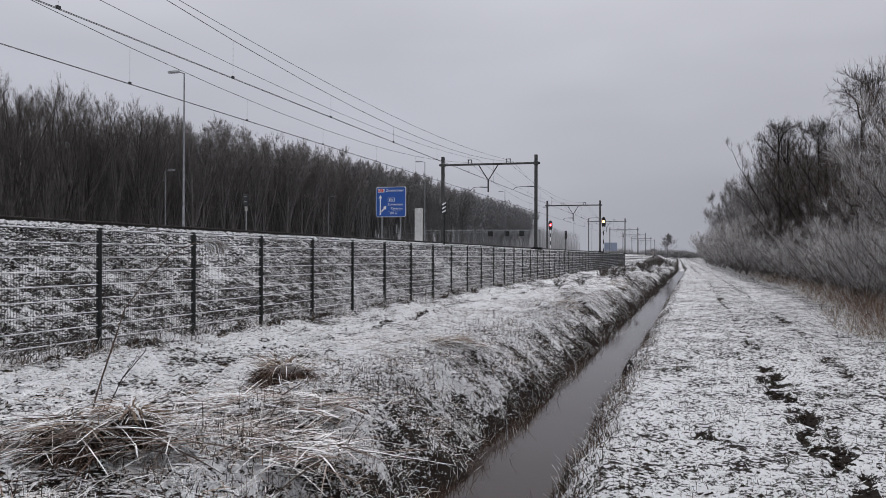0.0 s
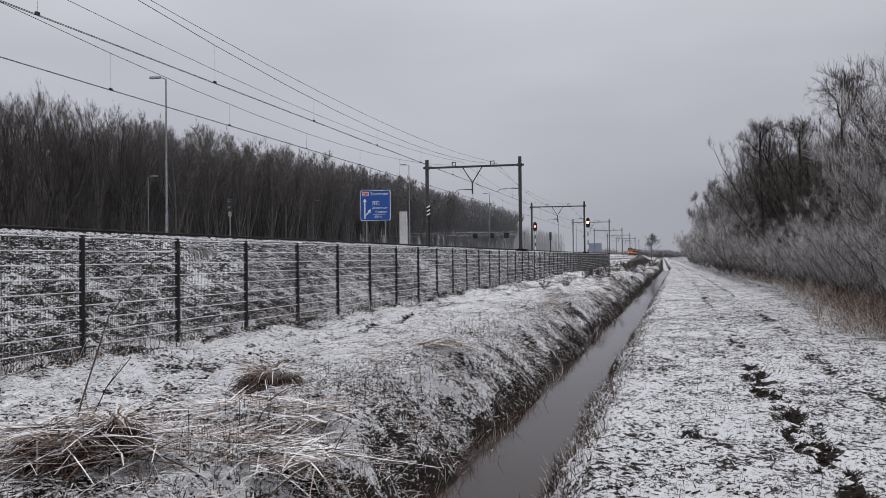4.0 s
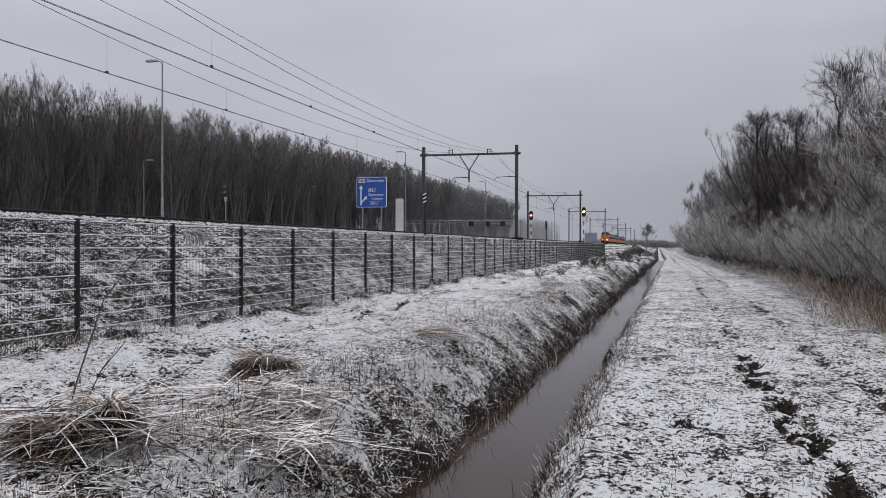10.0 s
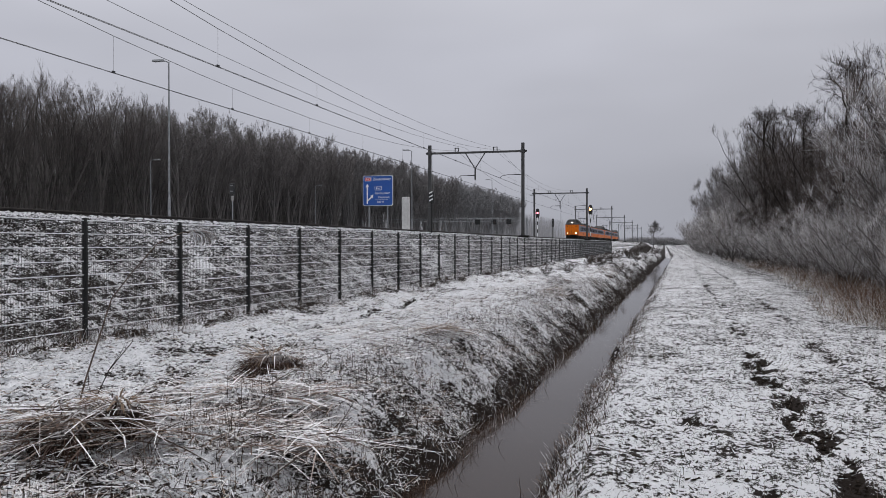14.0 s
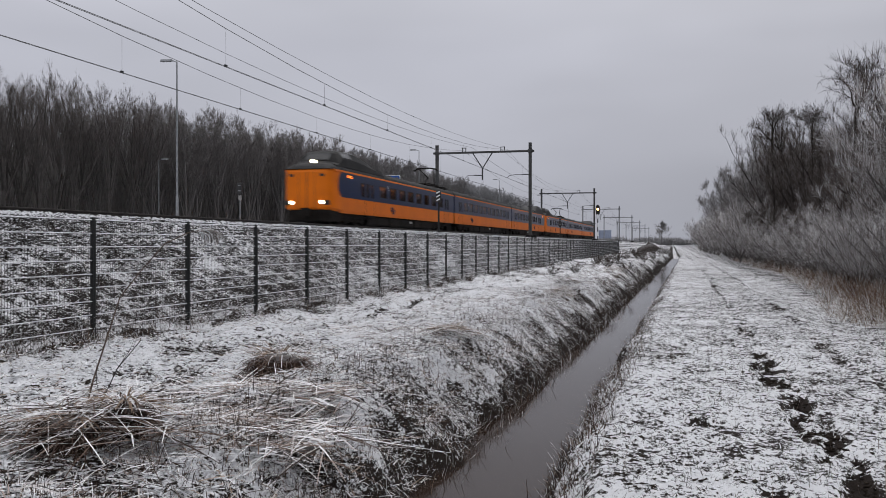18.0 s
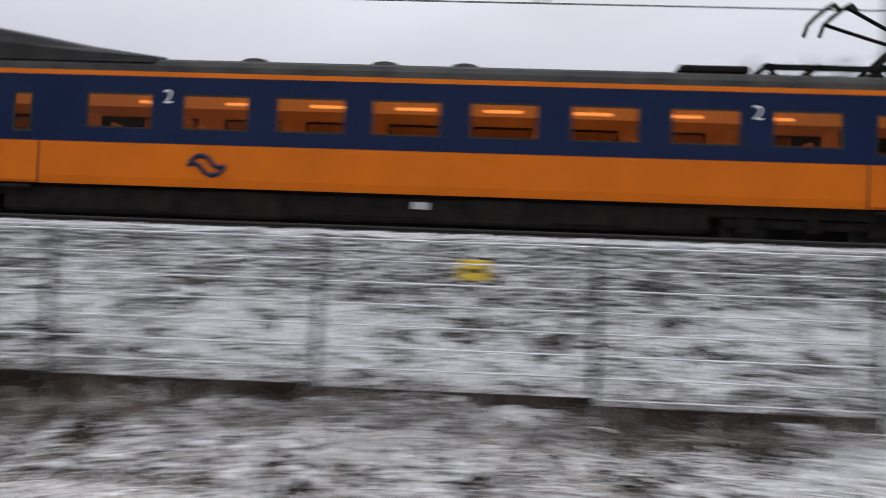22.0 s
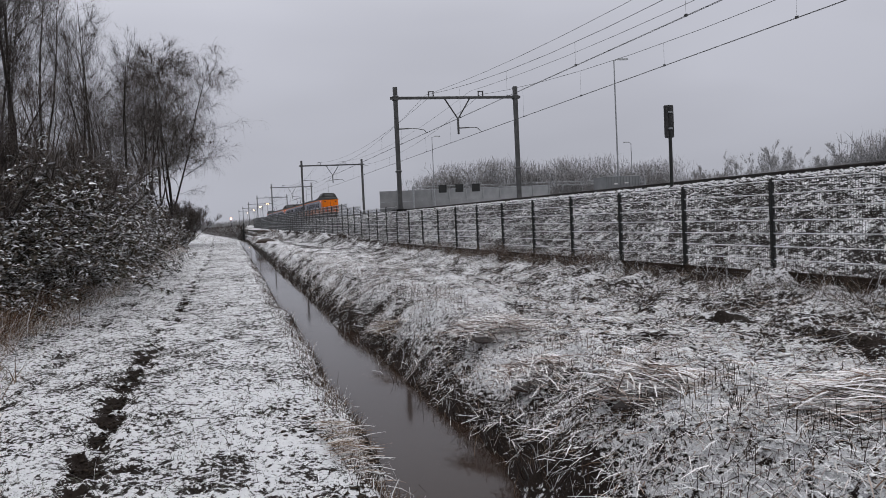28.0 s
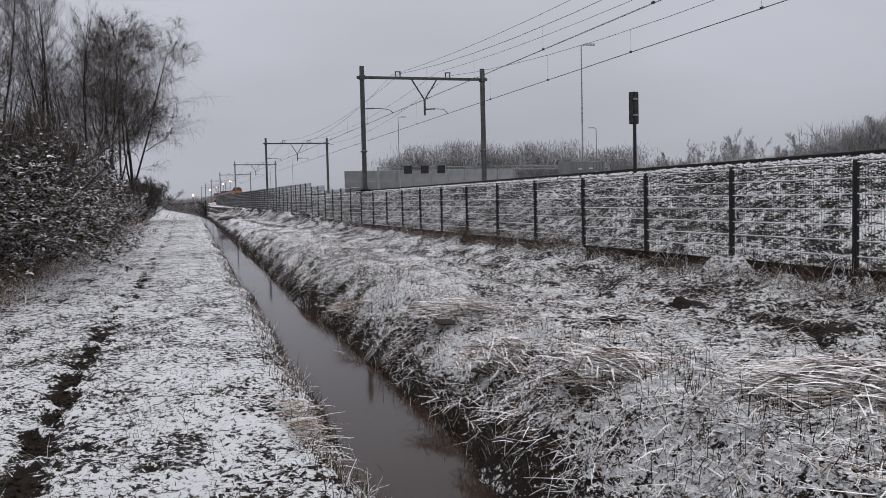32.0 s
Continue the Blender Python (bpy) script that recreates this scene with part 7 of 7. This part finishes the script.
def lumps(n, x, y, z_up, r, mat, flat=0.28):
    """Small rounded lumps, as one pair of arrays."""
    form = np.array([(1, 0, 0), (0, 1, 0), (-1, 0, 0), (0, -1, 0), (0, 0, 1), (0, 0, -1)], float)
    v = form[None] * r[:, None, None] * np.random.uniform(0.6, 1.5, (n, 6, 1)) * np.array((1.0, 1.0, flat)) + np.random.normal(0, 0.25, (n, 6, 3)) * r[:, None, None] * np.array((1.0, 1.0, 0.4))
    a, long = np.random.uniform(0, 6.3, n)[:, None], np.random.uniform(1.0, 2.4, n)[:, None]
    vx, vy = v[:, :, 0] * long, v[:, :, 1] * 0.8
    v[:, :, 0], v[:, :, 1] = vx * np.cos(a) - vy * np.sin(a), vx * np.sin(a) + vy * np.cos(a)
    v = v + np.stack([x, y, height(x, y) + z_up], -1)[:, None]
    f = np.array([(0, 1, 4), (1, 2, 4), (2, 3, 4), (3, 0, 4), (1, 0, 5), (2, 1, 5), (3, 2, 5), (0, 3, 5)])
    me = quick_mesh("lumps", v.reshape(-1, 3), (f[None] + 6 * np.arange(n)[:, None, None]).reshape(-1, 3), mat)
    me.shade_smooth()
    return me


def snow_lumps():
    """Crumbs and pads of snow caught on the stalks and on the path."""
    np.random.seed(29)
    x, y = scatter(110000, -8.6, 2.6, 32, 6.5)
    u = x - ditch_at(y)
    keep = ((u < -0.8 - 0.7 * np.random.random(len(x))) & ((x > -7.2) | (y > 2)) | ((u > 1.0) & (np.random.random(len(x)) < 0.5))) & (rut_depth(x, y) < 0.3) & (spoil(x, y) < 0.03)
    x, y, u = x[keep], y[keep], u[keep]
    n = len(x)
    r = np.random.uniform(0.007, 0.025, n) * np.where(u > 0, 0.6, 1.0)
    white = surface("lumps_of_fresh_snow", (0.76, 0.77, 0.79), (0.88, 0.885, 0.9), 15, 0.9, 0.0, 0.3, 80, 0.1, gloss=0.1)
    tagged(new("snow_lumps", lumps(n, x, y, np.where(u < 0, np.random.uniform(0.0, 0.035, n), 0.002), r, white)), "small pads of fresh snow caught on stalks and grass", "snow", kind="stuff")


snow_lumps()


def dark_crumbs():
    """Crumbs of wet soil and leaf that the thin snow leaves open, in loose clusters."""
    np.random.seed(37)
    x, y = scatter(60000, -8.6, 3.4, 30, 6.5)
    u = x - ditch_at(y)
    where = lattice(x * 1.3, y * 1.3, 45) + 0.9 * lattice(x * 4.2, y * 4.2, 46)
    keep = (np.abs(u) > 0.95) & (where > np.where(u > 0, 0.5, 0.42))
    x, y = x[keep], y[keep]
    n = len(x)
    soil = surface("crumbs_of_wet_soil", (0.016, 0.013, 0.010), (0.045, 0.036, 0.028), 20, 0.9, 0.0, 0.3, gloss=0.1)
    tagged(new("soil_crumbs", lumps(n, x, y, 0.004 + 0 * x, np.random.uniform(0.007, 0.024, n), soil, 0.4)), "dark crumbs of wet soil and dead leaf in thin snow", "soil", kind="stuff")


dark_crumbs()


def ballast_stones():
    """Broken stones on the shoulder of the track bed and down the top of the slope, half under snow."""
    np.random.seed(39)
    x, y = scatter(34000, -14.3, -11.2, 60, 12.0)
    keep = np.random.random(len(x)) < np.clip((-11.0 - x) / 2.0, 0.1, 1)
    x, y = x[keep], y[keep]
    n = len(x)
    bed = np.interp(x, [-14.2, -13.85, -13.3], [2.4, 2.36, 2.2])
    up = np.maximum(bed * (x < -13.3) - height(x, y), 0) + 0.01
    stone = surface("broken_ballast_stone", (0.05, 0.047, 0.045), (0.13, 0.125, 0.12), 9, 0.9, 0.0, 0.4, snow=0.75, gloss=0.2)
    tagged(new("ballast_stones", lumps(n, x, y, up, np.random.uniform(0.02, 0.06, n), stone, 0.75)), "broken ballast stones half covered with snow", "stones", kind="stuff")


ballast_stones()


def reed_heap(x, y, wide, high, count, seed, label, mat, core, comb=None, long=(0.15, 0.5), stray=0.6):
    """A heap of cut or fallen reeds: a matted core, and loose stalks over it."""
    np.random.seed(seed)
    z = float(height(np.array([x]), np.array([y]))[0])
    t = thing("reed_heap", label, "reed heap", "heaps of reeds", m=pose(x, y, z))
    rows = []
    for k in range(6):
        q = k / 5
        r = 0.62 * wide * math.sqrt(max(0.02, 1 - q * q))
        rows.append([(r * math.cos(a) * (1 + 0.18 * math.sin(3 * a + seed)), 0.72 * r * math.sin(a), -0.08 + high * 0.28 * q) for a in (2 * math.pi * j / 16 for j in range(16))])
    part("matted_core", Geo().loft(rows), core, t, "brown matted stems")
    a = np.random.uniform(0, 6.3, count)
    r = wide * np.sqrt(np.random.random(count)) * 0.95
    up = high * 0.82 * (1 - (r / wide) ** 2) + 0.01
    base = np.stack([r * np.cos(a), 0.72 * r * np.sin(a), up], -1)
    head = a + np.random.normal(0, 0.8, count) if comb is None else comb + np.random.normal(0, stray, count) + np.pi * (np.random.random(count) < 0.5)
    v, f = ribbons(base, head, np.random.uniform(*long, count) * (0.5 + 0.6 * wide), np.random.uniform(0.008, 0.02, count), np.random.uniform(-0.25, 0.25, count), np.random.uniform(0.0, 0.45, count), 3)
    part("stalk_layer", quick_mesh("loose_stalks", v, f, mat), None, t)


core_brown = surface("matted_brown_reeds", (0.028, 0.018, 0.013), (0.08, 0.052, 0.036), 8, 0.95, 0.0, 0.8, 50, 0.5, snow=0.12)
reed_heap(-5.0, 5.2, 0.7, 0.24, 520, 5, "heap of fallen reeds, brown below and snowy on top", heap_tones, core_brown, 1.1, (0.25, 0.95), 0.75)
reed_heap(-4.25, 6.1, 0.95, 0.13, 620, 6, "long flattened heap of snowy reeds", stalk_tones, core_brown, 0.9, (0.15, 0.8), 0.9)
reed_heap(-4.5, 7.3, 0.85, 0.14, 520, 7, "flattened heap of snowy reeds", stalk_tones, core_brown, 0.4, (0.15, 0.7), 0.9)
reed_heap(-4.35, -7.2, 0.5, 0.34, 800, 9, "tussock of bent reeds with snow on it", stalk_tones, core_brown, -1.2)
reed_heap(-4.2, -9.2, 0.6, 0.28, 800, 10, "tussock of bent reeds with snow on it", stalk_tones, core_brown, -1.5)
reed_heap(-4.5, -11.6, 0.7, 0.25, 800, 11, "low heap of snowy reeds", stalk_tones, core_brown, -1.0)
reed_heap(-5.3, -5.6, 0.7, 0.26, 800, 12, "low heap of snowy reeds", stalk_tones, core_brown, -0.6)
reed_heap(-3.4, 33.0, 0.35, 0.55, 300, 13, "dark tuft of dead stems on the bank", dark_tones, core_brown)


def dead_stem(x, y, pts, label):
    z = float(height(np.array([x]), np.array([y]))[0])
    t = thing("dead_stem", label, "plant stem", m=pose(x, y, z))
    n = len(pts)
    part("stalk", Geo().tube(pts, [0.007 - 0.005 * k / n for k in range(n)], 5), bark_dark, t)
    for k in range(1, n - 1):
        p = Vector(pts[k])
        part("side_twig", Geo().tube([p, p + Vector((0.08 * (-1) ** k, 0.05, 0.14)), p + Vector((0.12 * (-1) ** k, 0.1, 0.3))], [0.003, 0.002, 0.001], 4), bark_dark, t)


def tall_reed():
    """A single dead reed that arches over to its hanging, snowy plume."""
    t = thing("plume_reed", "tall dead reed arching over with a snow-laden plume", "reed plant", m=pose(-5.34, 5.53, 0.2))
    pts = [(0, 0, 0), (0.09, 0.08, 0.5), (0.15, 0.2, 0.88), (0.19, 0.27, 1.12), (0.28, 0.39, 1.31), (0.43, 0.53, 1.55), (0.56, 0.67, 1.64), (0.63, 0.74, 1.65)]
    part("stalk", Geo().tube(pts, [0.0072, 0.0068, 0.0062, 0.0055, 0.005, 0.0045, 0.004, 0.003], 5), reed_brown, t, "brown dead stalk")
    np.random.seed(3)
    n = 300
    u = np.random.random(n)
    base = np.stack([0.6 + 0.1 * u, 0.71 + 0.07 * u, 1.645 - 0.01 * u], -1) + np.random.normal(0, 0.012, (n, 3))
    v, f = ribbons(base, np.random.normal(0.5, 0.35, n), np.random.uniform(0.07, 0.17, n), np.full(n, 0.011), np.random.uniform(-0.2, 0.6, n), np.random.uniform(1.8, 2.8, n), 5)
    part("plume", quick_mesh("plume", v, f, stalks("frosted_plume", [(0.0, (0.3, 0.27, 0.25)), (0.4, (0.6, 0.6, 0.61)), (0.7, (0.85, 0.86, 0.88))])), None, t, "drooping plume with snow")


def cut_tussock(x, y, wide, high, seed, count):
    """The stump of a clump of reeds, cut off level: upright brown stubs packed side by side."""
    np.random.seed(seed)
    z = float(height(np.array([x]), np.array([y]))[0])
    t = thing("reed_tussock", "brown matted tussock of reeds standing out of the snow", "reed tussock", m=pose(x, y, z - 0.03))
    ring = [(math.cos(a) * (1 + 0.12 * math.sin(3 * a + seed)), 0.7 * math.sin(a)) for a in (2 * math.pi * k / 18 for k in range(18))]
    part("matted_core", Geo().loft([[(wide * r * p, wide * r * q, h * high) for p, q in ring] for r, h in ((0.8, -0.1), (0.84, 0.3), (0.74, 0.62), (0.42, 0.82))]), core_brown, t, "brown matted stems")
    a, r = np.random.uniform(0, 6.3, count), wide * np.sqrt(np.random.uniform(0.15, 0.95, count))
    base = np.stack([r * np.cos(a), 0.7 * r * np.sin(a), high * np.random.uniform(0.3, 1.0, count) * (1.05 - 0.5 * r / wide)], -1)
    v, f = ribbons(base, a + np.random.normal(0, 0.6, count), high * np.random.uniform(0.4, 1.0, count), np.random.uniform(0.006, 0.013, count), np.random.uniform(-0.2, 0.9, count), np.random.uniform(0.8, 2.4, count), 3)
    part("stub_layer", quick_mesh("stubs", v, f, reed_brown_tones), None, t, "brown bent stems")
    m = 110
    a, r = np.random.uniform(0, 6.3, m), wide * np.sqrt(np.random.random(m))
    base = np.stack([r * np.cos(a), 0.7 * r * np.sin(a), high * np.random.uniform(0.8, 1.02, m)], -1)
    v, f = ribbons(base, a, np.random.uniform(0.06, 0.3, m), np.random.uniform(0.008, 0.02, m), np.random.uniform(-0.2, 0.5, m), np.random.uniform(0.2, 1.0, m), 3)
    part("stalk_layer", quick_mesh("loose_stalks", v, f, straw_tones), None, t)


reed_brown = surface("dead_brown_reed", (0.06, 0.042, 0.032), (0.12, 0.085, 0.065), 20, 0.8, 0.0, 0.1)
reed_brown_tones = stalks("cut_brown_stubs", [(0.0, (0.035, 0.021, 0.016)), (0.35, (0.075, 0.045, 0.034)), (0.65, (0.13, 0.085, 0.068)), (0.86, (0.34, 0.29, 0.27))])
cut_tussock(-5.02, 8.4, 0.34, 0.29, 8, 800)
cut_tussock(-4.98, 4.98, 0.3, 0.3, 18, 420)
cut_tussock(-4.72, 5.28, 0.2, 0.26, 28, 240)
reed_heap(-4.3, 13.0, 0.5, 0.2, 420, 38, "low brown heap of broken reeds", straw_tones, core_brown, 0.5)


def mud_clods():
    """Lumps of black soil that wheels and spades have turned up."""
    np.random.seed(17)
    n = 9000
    y = np.random.uniform(-26, 26, n)
    x = np.where(np.random.random(n) < 0.5, rut_at(y), trench_at(y)) + np.random.normal(0, 0.1, n)
    keep = (rut_depth(x, y) > 0.25) | (spoil(x, y) > 0.04) | (np.random.random(n) < 0.02)
    x, y = x[keep], y[keep]
    n = len(x)
    r = np.random.uniform(0.008, 0.03, n)
    form = np.array([(1, 0, 0), (0, 1, 0), (-1, 0, 0), (0, -1, 0), (0, 0, 1), (0, 0, -1)], float)
    v = form[None] * r[:, None, None] * np.random.uniform(0.5, 1.5, (n, 6, 1)) * np.array((1.2, 1.0, 0.55)) + np.random.normal(0, 0.3, (n, 6, 3)) * r[:, None, None]
    v = v + np.stack([x, y, height(x, y) + 0.3 * r], -1)[:, None]
    f = np.array([(0, 1, 4), (1, 2, 4), (2, 3, 4), (3, 0, 4), (1, 0, 5), (2, 1, 5), (3, 2, 5), (0, 3, 5)])
    f = (f[None] + 6 * np.arange(n)[:, None, None]).reshape(-1, 3)
    soil = surface("wet_black_soil", (0.012, 0.009, 0.007), (0.035, 0.027, 0.021), 20, 0.9, 0.0, 0.4, gloss=0.1)
    tagged(new("mud_clods", quick_mesh("mud_clods", v.reshape(-1, 3), f, soil)), "black clods of mud turned up in wheel ruts", "mud", kind="stuff")


mud_clods()
reed_heap(-5.7, -86.0, 1.5, 1.5, 1500, 14, "tall brown clump of dead reeds beside the ditch", reed_brown_tones, core_brown)
tall_reed()
dead_stem(-5.25, 5.6, [(0, 0, -0.05), (0.05, 0.04, 0.25), (0.13, 0.12, 0.5), (0.26, 0.25, 0.72)], "thin dead stem with a few side twigs")
reed_heap(-3.9, 24, 0.3, 0.35, 320, 51, "ragged tuft of dead brown reeds on the bank", straw_tones, core_brown)
reed_heap(-4.4, 29, 0.35, 0.3, 320, 52, "ragged tuft of dead brown reeds on the bank", dark_tones, core_brown)
reed_heap(-3.6, 41, 0.5, 0.6, 320, 53, "ragged tuft of dead brown reeds on the bank", straw_tones, core_brown)
reed_heap(-4.6, 47, 0.6, 0.7, 320, 54, "ragged tuft of dead brown reeds on the bank", dark_tones, core_brown)
reed_heap(-4.0, -16, 0.4, 0.3, 320, 55, "ragged tuft of dead brown reeds on the bank", straw_tones, core_brown)
reed_heap(-5.0, -21, 0.5, 0.4, 320, 56, "ragged tuft of dead brown reeds on the bank", dark_tones, core_brown)


motions()
